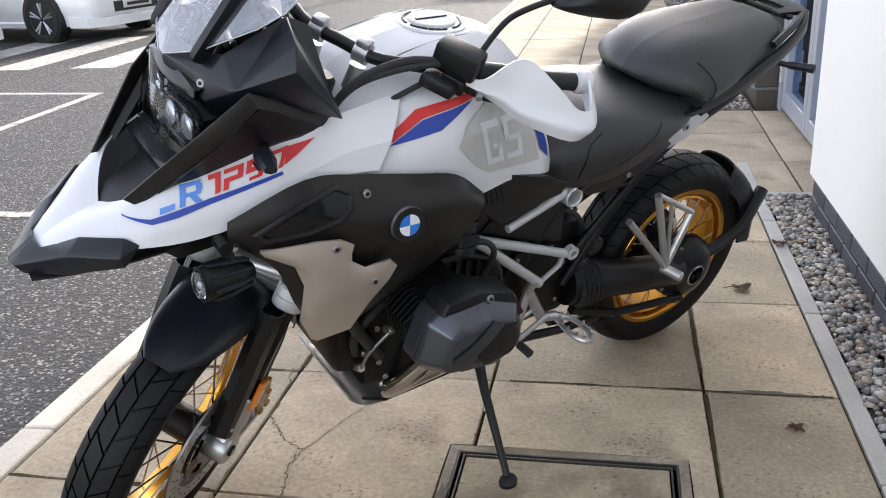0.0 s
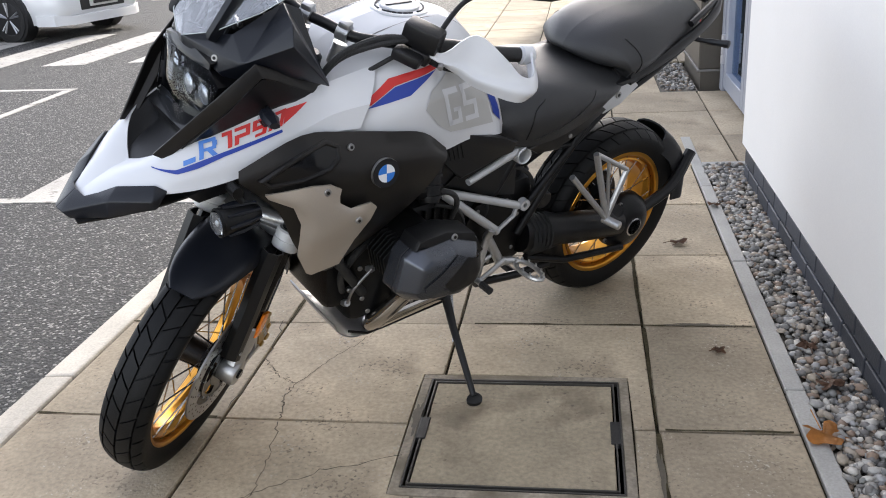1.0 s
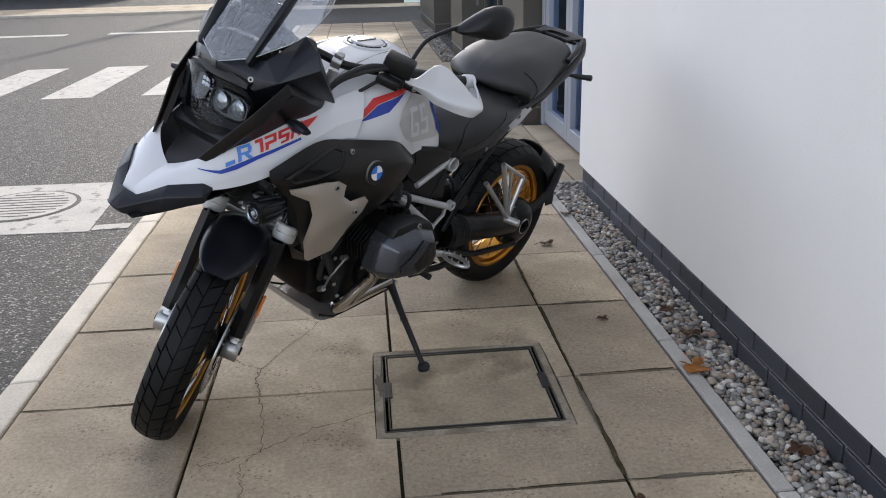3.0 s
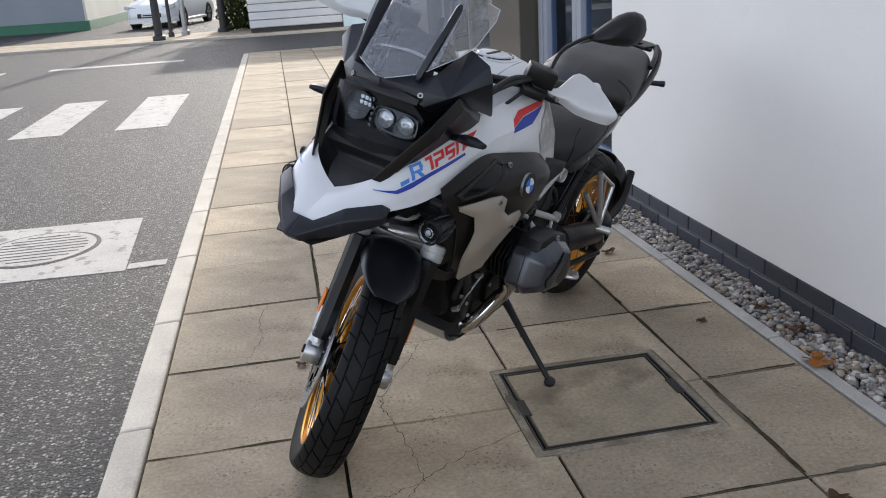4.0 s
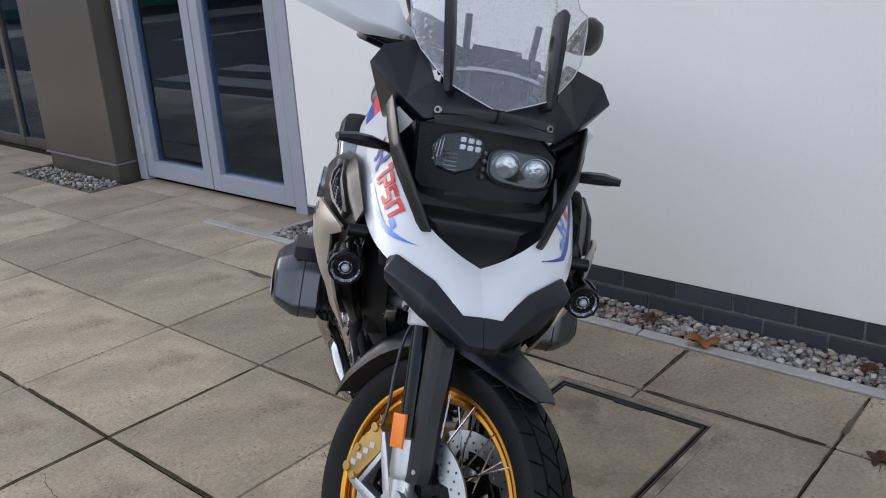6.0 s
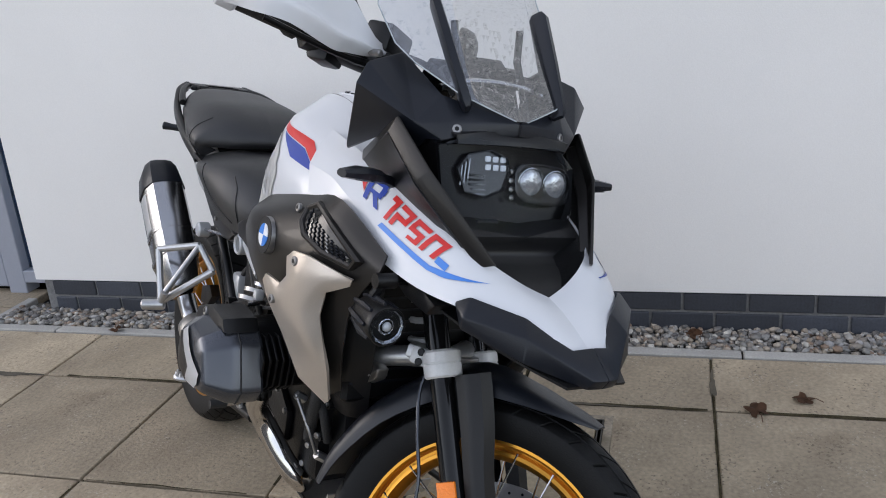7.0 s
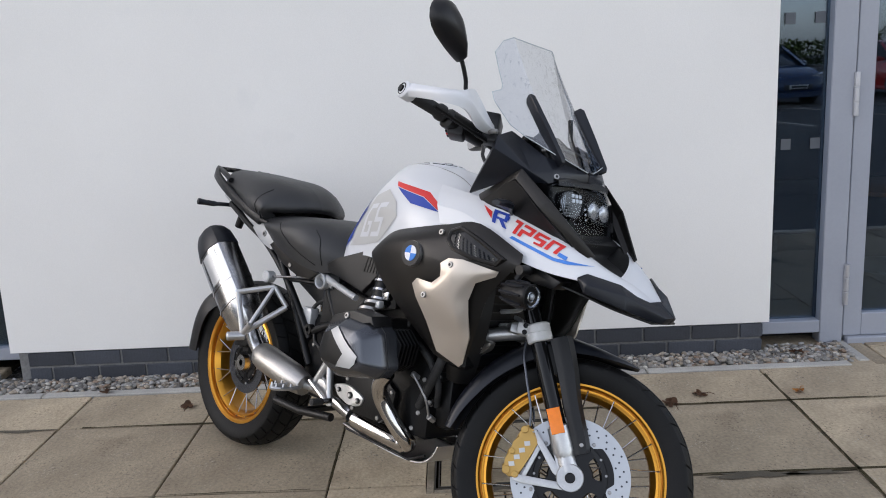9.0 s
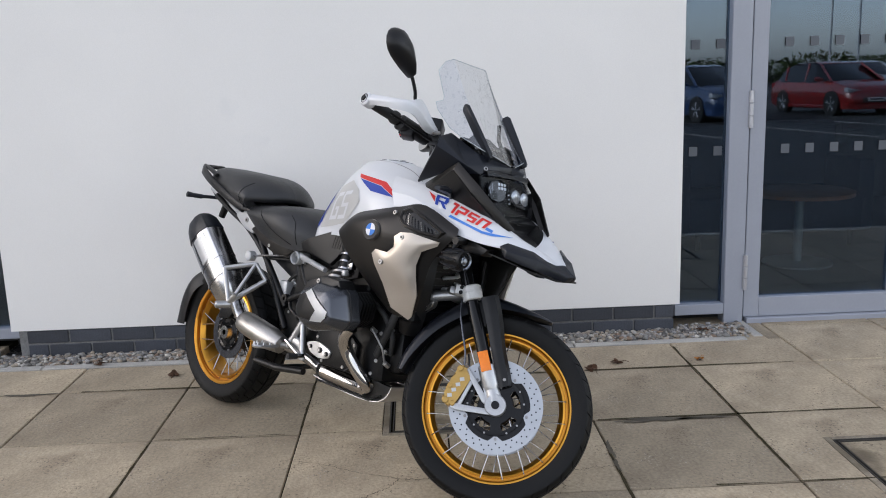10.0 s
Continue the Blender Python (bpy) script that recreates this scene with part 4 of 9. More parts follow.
for s in (1, -1):
    y = s * 0.105
    leg = bp("fork_leg", tube_bm([on_fork(0.40, y), on_fork(0.98, y)], 0.0225, 18), P_GLOSS, "black telescopic fork leg", steer=True)
    bm = bmesh.new()
    tube(bm, [on_fork(0.37, y), on_fork(0.385, y), on_fork(0.445, y), on_fork(0.449, y)], [0.024, 0.030, 0.029, 0.025], 18)
    lathe(bm, [(0.0135, y - 0.024), (0.034, y - 0.024), (0.036, y - 0.020), (0.036, y + 0.020), (0.034, y + 0.024), (0.0135, y + 0.024)], (XA, 0, ZF), 24)
    tube(bm, [on_fork(ZF + 0.015, y), on_fork(0.40, y)], [0.026, 0.025], 12)
    w = (y - 0.013, y + 0.013)
    slab_shape([(XA - 0.125, ZF + 0.092), (XA - 0.112, ZF + 0.100), (XA - 0.035, ZF + 0.020), (XA - 0.020, ZF - 0.012), (XA - 0.047, ZF + 0.002)], *w, 0.003, 2, bm)
    slab_shape([(XA - 0.143, ZF - 0.024), (XA - 0.146, ZF - 0.040), (XA - 0.120, ZF - 0.044), (XA - 0.004, ZF - 0.034), (XA - 0.010, ZF - 0.016), (XA - 0.100, ZF - 0.022)], *w, 0.003, 2, bm)
    slab_shape([(XA - 0.100, ZF + 0.062), (XA - 0.090, ZF + 0.052), (XA - 0.112, ZF - 0.026), (XA - 0.124, ZF - 0.026)], y - 0.011, y + 0.011, 0.003, 2, bm)
    slab_shape([(XA - 0.060, ZF + 0.06), (XA - 0.004, ZF + 0.055), (XA + 0.028, ZF + 0.016), (XA - 0.03, ZF + 0.0)], *w, 0.004, 2, bm)
    bp("fork_foot", bm, P_ALU, "cast silver fork foot", parent=leg)
    bp("axle_cap", cyl_bm((XA, y + s * 0.015, ZF), (XA, y + s * 0.030, ZF), 0.0135, 16, 0.002), P_GLOSS, parent=leg)
    a = on_fork(0.489, y + s * 0.022, -0.003)
    d = (on_fork(0.9, y) - on_fork(0.5, y)).normalized()
    f = Vector((AX.z, 0, -AX.x))
    bm = bmesh.new()
    p0 = [a + f * 0.0175, a - f * 0.0175, a - f * 0.0175 - d * 0.068, a + f * 0.0175 - d * 0.068]
    prism(bm, p0, (0, s * 0.009, 0), 0.003)
    bp("reflector", bm, P_ORANGE, "orange side reflector", parent=leg)
    # guard plate ahead of the leg
    g = [[on_fork(z, y + s * dy, fo * k) for dy, fo in ((0.016, 0.032), (0.022, 0.052), (0.018, 0.078), (-0.004, 0.092), (-0.024, 0.080), (-0.028, 0.052))]
         for z, k in ((0.372, 0.72), (0.40, 0.78), (0.45, 0.80), (0.50, 0.84), (0.56, 0.95), (0.62, 1.0), (0.650, 1.0))]
    bp("fork_guard", skin(g, 0.004, 3, 3, lu=True), P_BLACK, "black plastic fork guard", parent=leg)
    # caliper behind the disc
    bm = bmesh.new()
    c = [(XA - 0.148, ZF + 0.096), (XA - 0.131, ZF + 0.108), (XA - 0.121, ZF + 0.092), (XA - 0.095, ZF + 0.074), (XA - 0.109, ZF + 0.034), (XA - 0.125, ZF - 0.008),
         (XA - 0.133, ZF - 0.032), (XA - 0.155, ZF - 0.036), (XA - 0.174, ZF - 0.027), (XA - 0.178, ZF - 0.009), (XA - 0.168, ZF + 0.003), (XA - 0.172, ZF + 0.030), (XA - 0.157, ZF + 0.052), (XA - 0.155, ZF + 0.073)]
    slab_shape(c, s * 0.062, s * 0.118, 0.006, 2, bm)
    cal = bp("brake_caliper", bm, P_CALIPER, "gold four-piston brake caliper", parent=leg)
    for u, v, r in ((-0.140, 0.092, 0.010), (-0.160, 0.030, 0.008), (-0.165, -0.020, 0.011), (-0.140, -0.026, 0.009)):
        bm = bmesh.new()
        cyl(bm, (XA + u, s * 0.116, ZF + v), (XA + u, s * 0.123, ZF + v), r, 14, 0.0015)
        bp("caliper_boss", bm, P_CALIPER, parent=leg)
    m = on_fork(0.392, y + s * 0.013, 0.048)
    bp("guard_screw", cyl_bm(m, m + Vector((0, s * 0.010, 0)), 0.0055, 12, 0.001), P_BOLT, parent=leg)
    bm = bmesh.new()
    for k in range(4):
        t0 = (XA - 0.122 - k * 0.0095, ZF + 0.056 - k * 0.020)
        slab_shape([(t0[0] - 0.009, t0[1] - 0.006), (t0[0] + 0.005, t0[1] - 0.001), (t0[0] + 0.001, t0[1] + 0.010), (t0[0] - 0.013, t0[1] + 0.005)], s * 0.117, s * 0.1195, 0, 1, bm)
    bp("caliper_marking", bm, P_LIGHT, parent=leg)
    # brake hose
    pts = spline([(XA - 0.130, y + s * 0.008, ZF + 0.10), (XA - 0.138, y + s * 0.010, ZF + 0.15), (XA - 0.165, y + s * 0.010, ZF + 0.22), (XA - 0.190, y, ZF + 0.30),
                  (XA - 0.180, y - s * 0.02, ZF + 0.37)], 5)
    bp("brake_hose", tube_bm(pts, 0.0036, 8), P_COVER, "grey braided brake hose", parent=leg)
bp("front_axle", cyl_bm((XA, -0.10, ZF), (XA, 0.10, ZF), 0.013, 16), P_STEEL, steer=True)

# lower bridge: pale clamps round the legs, joined across
for s in (1, -1):
    y = s * 0.105
    bm = bmesh.new()
    o = Vector((0.006, s * 0.004, 0))
    tube(bm, [on_fork(z, y) + o for z in (0.652, 0.655, 0.6735, 0.6745, 0.6765, 0.6775, 0.693, 0.697)],
         [0.031, 0.0345, 0.0350, 0.0335, 0.0335, 0.0350, 0.0350, 0.031], 28)
    c = on_fork(0.675, y)
    box(bm, c.x - 0.052, c.x - 0.004, c.y - 0.024, c.y + 0.024, c.z - 0.016, c.z + 0.018, 0.007, 2)
    cl = bp("fork_clamp", bm, P_COLLAR, "pale grey fork clamp", steer=True)
    for dz in (-0.009, 0.009):
        bm = bmesh.new()
        cyl(bm, (c.x - 0.030, c.y + s * 0.024, c.z + dz), (c.x - 0.030, c.y + s * 0.029, c.z + dz), 0.007, 12, 0.001)
        bp("clamp_bolt", bm, P_ENGINE, parent=cl)
bm = bmesh.new()
c = on_fork(0.677, 0)
slab = [(c.x - 0.07, -0.10), (c.x + 0.01, -0.085), (c.x + 0.02, 0), (c.x + 0.01, 0.085), (c.x - 0.07, 0.10), (c.x - 0.09, 0.04), (c.x - 0.09, -0.04)]
prism(bm, [(x, y, c.z - 0.014) for x, y in slab], (0, 0, 0.026), 0.005)
bp("fork_bridge", bm, P_ALU, "cast fork bridge", steer=True)

# front mudguard
rows = []
for deg, r, hw, drop in ((69.3, 0.353, 0.030, 0.005), (75, 0.351, 0.056, 0.012), (84, 0.352, 0.076, 0.022), (95, 0.363, 0.086, 0.036), (107, 0.380, 0.090, 0.050),
                         (122, 0.375, 0.090, 0.052), (141, 0.370, 0.088, 0.046), (160, 0.367, 0.082, 0.034), (172, 0.364, 0.072, 0.020)):
    a = radians(deg)
    row = []
    for v, dr in ((-1, 1.0), (-0.93, 0.45), (-0.7, 0.08), (0, -0.16), (0.7, 0.08), (0.93, 0.45), (1, 1.0)):
        rr = r - drop * dr
        row.append((XA + rr * math.cos(a), hw * v, ZF + rr * math.sin(a)))
    rows.append(row)
mud = bp("front_mudguard", skin(rows, 0.004, 3, 3), P_GREY, "matt black front mudguard", 50, steer=True)
for s in (1, -1):
    bp("mudguard_stay", slab_shape([(XA - 0.10, ZF + 0.33), (XA - 0.16, ZF + 0.33), (XA - 0.135, ZF + 0.26), (XA - 0.09, ZF + 0.25)], s * 0.083, s * 0.100, 0.004), P_BLACK, parent=mud)

# ---------------------------------------------------------------- handlebar
BAR = [(1.165, 0.0, 1.150), (1.165, 0.07, 1.150), (1.138, 0.125, 1.154), (1.088, 0.20, 1.156), (1.034, 0.274, 1.158), (0.975, 0.341, 1.161), (0.908, 0.418, 1.165)]
full_bar = [(x, -y, z) for x, y, z in BAR[:0:-1]] + BAR
bar = bp("handlebar", tube_bm(spline(full_bar, 5), 0.0125, 14), P_BLACK, "black tapered handlebar turned to one side", steer=True)
for s in (1, -1):
    bm = bmesh.new()
    tube(bm, [(0.992, s * 0.322, 1.160), (0.988, s * 0.327, 1.160), (0.978, s * 0.338, 1.161), (0.972, s * 0.345, 1.161), (0.918, s * 0.406, 1.164)], [0.016, 0.023, 0.023, 0.0175, 0.0180], 14)
    bp("grip", bm, P_PEBBLED, "ribbed black rubber grip", parent=bar)
    bm = bmesh.new()
    cyl(bm, (0.918, s * 0.407, 1.164), (0.893, s * 0.435, 1.166), 0.0235, 20, 0.005)
    bp("bar_end", bm, P_WHITE, "white bar end", parent=bar)
    bp("bar_end_ring", tube_bm([(0.8935 + 0.0150 * math.cos(q) * 0.745, s * (0.4355 + 0.0150 * math.cos(q) * 0.667), 1.166 + 0.0150 * math.sin(q)) for q in (2 * math.pi * k / 20 for k in range(21))], 0.0016, 6), P_BLACK, parent=bar)
    bp("bar_end_cap", cyl_bm((0.8935, s * 0.4345, 1.166), (0.889, s * 0.4395, 1.1663), 0.0095, 14), P_GLOSS, parent=bar)
    # switch block and lever
    bm = bmesh.new()
    tube(bm, [(1.085, s * 0.205, 1.155), (1.08, s * 0.212, 1.155), (1.000, s * 0.312, 1.156), (0.996, s * 0.318, 1.157)], [0.018, 0.026, 0.028, 0.018], 12)
    box(bm, 1.005, 1.050, min(s * 0.245, s * 0.305), max(s * 0.245, s * 0.305), 1.118, 1.152, 0.008, 2)
    box(bm, 1.075, 1.130, min(s * 0.165, s * 0.255), max(s * 0.165, s * 0.255), 1.170, 1.222, 0.008, 2)
    box(bm, 1.090, 1.135, min(s * 0.195, s * 0.245), max(s * 0.195, s * 0.245), 1.140, 1.172, 0.006, 2)
    sw = bp("switch_block", bm, P_BLACK, parent=bar)
    for k in range(3):
        bp("button", box_bm(0.997, 1.007, s * (0.252 + 0.017 * k) - 0.005, s * (0.252 + 0.017 * k) + 0.005, 1.126, 1.136, bevel=0.002), P_RED if k == 1 and s < 0 else P_GREY, parent=bar)
    bp("lever", tube_bm(spline([(1.105, s * 0.225, 1.146), (1.080, s * 0.290, 1.136), (1.040, s * 0.350, 1.136), (0.985, s * 0.415, 1.142)], 4), [0.008] * 4 + [0.006] * 9, 8), P_ENGINE, parent=bar)
    # hand guard: blade ahead of the grip, wrapping round to the bar end
    g = [[(1.112, s * 0.236, 1.160), (1.102, s * 0.275, 1.148), (1.094, s * 0.315, 1.138), (1.092, s * 0.363, 1.128), (1.074, s * 0.460, 1.130), (1.010, s * 0.478, 1.132), (0.928, s * 0.440, 1.146), (0.896, s * 0.425, 1.146)],
         [(1.126, s * 0.235, 1.166), (1.119, s * 0.275, 1.162), (1.107, s * 0.315, 1.162), (1.102, s * 0.372, 1.154), (1.070, s * 0.474, 1.160), (1.005, s * 0.488, 1.152), (0.922, s * 0.452, 1.158), (0.893, s * 0.438, 1.158)],
         [(1.127, s * 0.235, 1.170), (1.117, s * 0.275, 1.168), (1.094, s * 0.316, 1.172), (1.086, s * 0.374, 1.166), (1.060, s * 0.464, 1.172), (1.003, s * 0.480, 1.164), (0.920, s * 0.448, 1.170), (0.893, s * 0.436, 1.172)],
         [(1.124, s * 0.234, 1.182), (1.111, s * 0.272, 1.186), (1.066, s * 0.318, 1.237), (1.064, s * 0.400, 1.214), (1.050, s * 0.446, 1.186), (1.000, s * 0.466, 1.174), (0.926, s * 0.438, 1.184), (0.900, s * 0.424, 1.189)]]
    bp("hand_guard", skin(g, 0.006, 4, 4), P_WHITE, "white plastic hand guard", 60, parent=bar)
    bm = bmesh.new()
    cyl(bm, (1.110, s * 0.272, 1.158), (1.136, s * 0.278, 1.158), 0.0065, 12, 0.0015)
    bp("guard_bolt", bm, P_BOLT, parent=bar)
    # mirror
    stem = spline([(1.086, s * 0.235, 1.190), (1.042, s * 0.241, 1.232), (1.018, s * 0.252, 1.266), (1.012, s * 0.272, 1.294), (0.998, s * 0.306, 1.326), (0.988, s * 0.326, 1.338)], 4)
    bp("mirror_stem", tube_bm(stem, 0.0062, 10), P_BLACK, parent=bar)
    ctr = Vector((0.9600, s * 0.386, 1.3690))
    ax1 = Vector((-0.073, s * 0.156, 0.075)).normalized()
    ax2 = Vector((0.10, -s * 0.44, 0.89))
    ax2 = (ax2 - ax1 * ax2.dot(ax1)).normalized()
    nrm = ax1.cross(ax2) * s
    if nrm.x < 0:
        nrm = -nrm
    shape = []
    for k in range(20):
        q = 2 * math.pi * k / 20
        u = 0.094 * math.cos(q)
        w = 0.044 * math.sin(q) * (1.0 + 0.60 * math.cos(q)) - 0.010 * max(0.0, -math.cos(q))
        shape.append((u, w))
    rings = [[ctr + ax1 * u * f + ax2 * w * f + nrm * h for u, w in shape] for f, h in ((0.94, -0.012), (1.0, -0.009), (1.0, 0.004), (0.86, 0.026), (0.5, 0.040), (0.15, 0.044))]
    bm = bmesh.new()
    loft(bm, rings)
    bp("mirror_shell", bm, P_BLACK, "black mirror housing", 50, parent=bar)
    bm = bmesh.new()
    loft(bm, [[ctr + ax1 * u * 0.90 + ax2 * w * 0.90 + nrm * h for u, w in shape] for h in (-0.0135, -0.0110)])
    bp("mirror_glass", bm, P_CHROME, "mirror glass", parent=bar)
# risers, top yoke, fork caps
for s in (1, -1):
    bm = bmesh.new()
    tube(bm, [(1.185, s * 0.048, 1.055), (1.172, s * 0.048, 1.125)], [0.020, 0.0165], 14)
    tube(bm, [(1.166, s * 0.034, 1.150), (1.166, s * 0.062, 1.150)], 0.0205, 18)
    box(bm, 1.152, 1.180, s * 0.048 - 0.014, s * 0.048 + 0.014, 1.160, 1.178, 0.005, 2)
    bp("bar_riser", bm, P_ALU, "silver handlebar riser", steer=True)
bm = bmesh.new()
slab = [(1.10, -0.06), (1.13, -0.13), (1.20, -0.145), (1.245, -0.10), (1.235, 0), (1.245, 0.10), (1.20, 0.145), (1.13, 0.13), (1.10, 0.06)]
prism(bm, [(x, y, 1.030) for x, y in slab], (0.0, 0, 0.028), 0.006)
yoke = bp("top_yoke", bm, P_ALU, "cast silver top yoke", steer=True)
for s in (1, -1):
    bm = bmesh.new()
    cyl(bm, (1.195, s * 0.105, 1.05), (1.185, s * 0.105, 1.075), 0.026, 18, 0.004)
    bp("fork_cap", bm, P_LIGHT, parent=yoke)
bm = bmesh.new()
cyl(bm, (1.235, 0.0, 1.04), (1.222, 0.0, 1.105), 0.032, 18, 0.008)
bp("ignition_knob", bm, P_BLACK, parent=yoke)
for k, (dy, dz) in enumerate(((0.02, 0.0), (-0.01, 0.012), (0.04, -0.01))):
    s = 1 if k != 1 else -1
    pts = spline([(1.11, s * 0.20, 1.185), (1.16 + 0.01 * k, s * 0.13, 1.172 + dz), (1.235, s * 0.075, 1.130 + dz), (1.27, s * 0.05, 1.05), (1.25, 0.03 * s, 0.96)], 5)
    bp("cable", tube_bm(pts, 0.0062 if k else 0.008, 8), P_PEBBLED, parent=bar)

# ---------------------------------------------------------------- nose, fairing and tank
half = [
    # from the middle of the nose outwards and back: rows run top edge to lower edge
    [(1.603, 0.0, 0.874), (1.640, 0.0, 0.862), (1.680, 0.0, 0.843), (1.716, 0.0, 0.822)],
    [(1.590, 0.040, 0.890), (1.632, 0.045, 0.876), (1.675, 0.042, 0.852), (1.717, 0.036, 0.820)],
    [(1.568, 0.085, 0.915), (1.608, 0.092, 0.892), (1.640, 0.092, 0.865), (1.672, 0.088, 0.834)],
    [(1.535, 0.120, 0.940), (1.560, 0.136, 0.914), (1.585, 0.148, 0.884), (1.605, 0.150, 0.856)],
    [(1.470, 0.142, 0.968), (1.482, 0.166, 0.940), (1.496, 0.184, 0.905), (1.508, 0.190, 0.868)],
    [(1.380, 0.158, 1.000), (1.387, 0.184, 0.970), (1.395, 0.206, 0.934), (1.400, 0.214, 0.895)],
    [(1.280, 0.168, 1.030), (1.282, 0.194, 1.004), (1.284, 0.218, 0.972), (1.286, 0.226, 0.936)],
    [(1.190, 0.168, 1.048), (1.204, 0.198, 1.024), (1.218, 0.222, 0.994), (1.234, 0.231, 0.955)],
    [(1.078, 0.164, 1.066), (1.104, 0.200, 1.039), (1.132, 0.229, 1.004), (1.162, 0.239, 0.955)],
]
bm = bmesh.new()
for s in (1, -1):
    skin(flip(half, s), 0.004, 3, 4, bm, lu=True)
bmesh.ops.remove_doubles(bm, verts=bm.verts[:], dist=0.0004)
nose = bp("nose_fairing", bm, P_WHITE, "glossy white beak and side fairing", 24)


def tree_of(ob):
    from mathutils.bvhtree import BVHTree
    me = ob.data
    return BVHTree.FromPolygons([v.co[:] for v in me.vertices], [p.vertices[:] for p in me.polygons])


def drape(bm, tree, side, off=0.0016, cut=0.010):
    """Lays a flat (x, 0, z) mesh on the flank of a body."""
    bmesh.ops.triangulate(bm, faces=bm.faces[:])
    for _ in range(4):
        es = [e for e in bm.edges if e.calc_length() > cut]
        if not es:
            break
        bmesh.ops.subdivide_edges(bm, edges=es, cuts=1, use_grid_fill=True)
        bmesh.ops.triangulate(bm, faces=bm.faces[:])
    for v in bm.verts:
        hit, normal, _, _ = tree.ray_cast(Vector((v.co.x, side * 0.7, v.co.z)), Vector((0, -side, 0)))
        if hit is None:
            hit, normal, _, _ = tree.find_nearest(Vector((v.co.x, side * 0.24, v.co.z)))
        if normal.y * side < 0:
            normal = -normal
        v.co = hit + normal * off
    return bm


def decal(name, pts, tree, side, material, parent, off=0.0016, label=""):
    bm = bmesh.new()
    bm.faces.new([bm.verts.new((x, 0, z)) for x, z in pts])
    return bp(name, drape(bm, tree, side, off), material, label, 60, parent)


# blocky strokes of each character as (u0, v0, u1, v1) in its own cell
STROKES = {"1": (0.62, ((0.34, 0.0, 0.62, 1.0), (0.0, 0.78, 0.34, 1.0))),
           "2": (1.0, ((0.0, 0.80, 1.0, 1.0), (0.72, 0.58, 1.0, 0.80), (0.0, 0.36, 1.0, 0.58), (0.0, 0.0, 0.30, 0.36))),
           "5": (1.0, ((0.0, 0.80, 1.0, 1.0), (0.0, 0.62, 0.28, 0.80), (0.0, 0.40, 1.0, 0.62), (0.70, 0.18, 1.0, 0.40), (0.24, 0.0, 1.0, 0.18))),
           "0": (1.0, ((0.0, 0.0, 0.28, 1.0), (0.72, 0.0, 1.0, 1.0), (0.28, 0.80, 0.72, 1.0))),
           "R": (1.0, ((0.0, 0.0, 0.24, 1.0), (0.24, 0.82, 0.90, 1.0), (0.70, 0.56, 0.96, 0.82), (0.24, 0.40, 0.90, 0.56)))}
LEG = ((0.72, 0.0), (1.02, 0.0), (0.70, 0.40), (0.42, 0.40))        # slanted leg of the R


def letters(text, quad, gap=0.16):
    """Square-cut writing laid into a quad of (x, z): lower start, lower end, upper end, upper start."""
    total = sum(STROKES[c][0] for c in text) + gap * (len(text) - 1)
    a, b, c, d = (Vector(q) for q in quad)
    bm = bmesh.new()
    at = 0.0
    for ch in text:
        width, strokes = STROKES[ch]
        for u0, v0, u1, v1 in strokes:
            n = max(1, round((u1 - u0) / 0.3))
            for k in range(n):
                ua, ub = u0 + (u1 - u0) * k / n, u0 + (u1 - u0) * (k + 1) / n
                vs = []
                for u, w in ((ua, v0), (ub, v0), (ub, v1), (ua, v1)):
                    f = (at + u) / total
                    p = a.lerp(b, f).lerp(d.lerp(c, f), w)
                    vs.append(bm.verts.new((p.x, 0, p.y)))
                bm.faces.new(vs)
        if ch == "R":
            vs = []
            for u, w in LEG:
                q = a.lerp(b, u / total).lerp(d.lerp(c, u / total), w)
                vs.append(bm.verts.new((q.x, 0, q.y)))
            bm.faces.new(vs)
        at += width + gap
    bmesh.ops.remove_doubles(bm, verts=bm.verts[:], dist=0.0002)
    return bm


nose_tree = tree_of(nose)
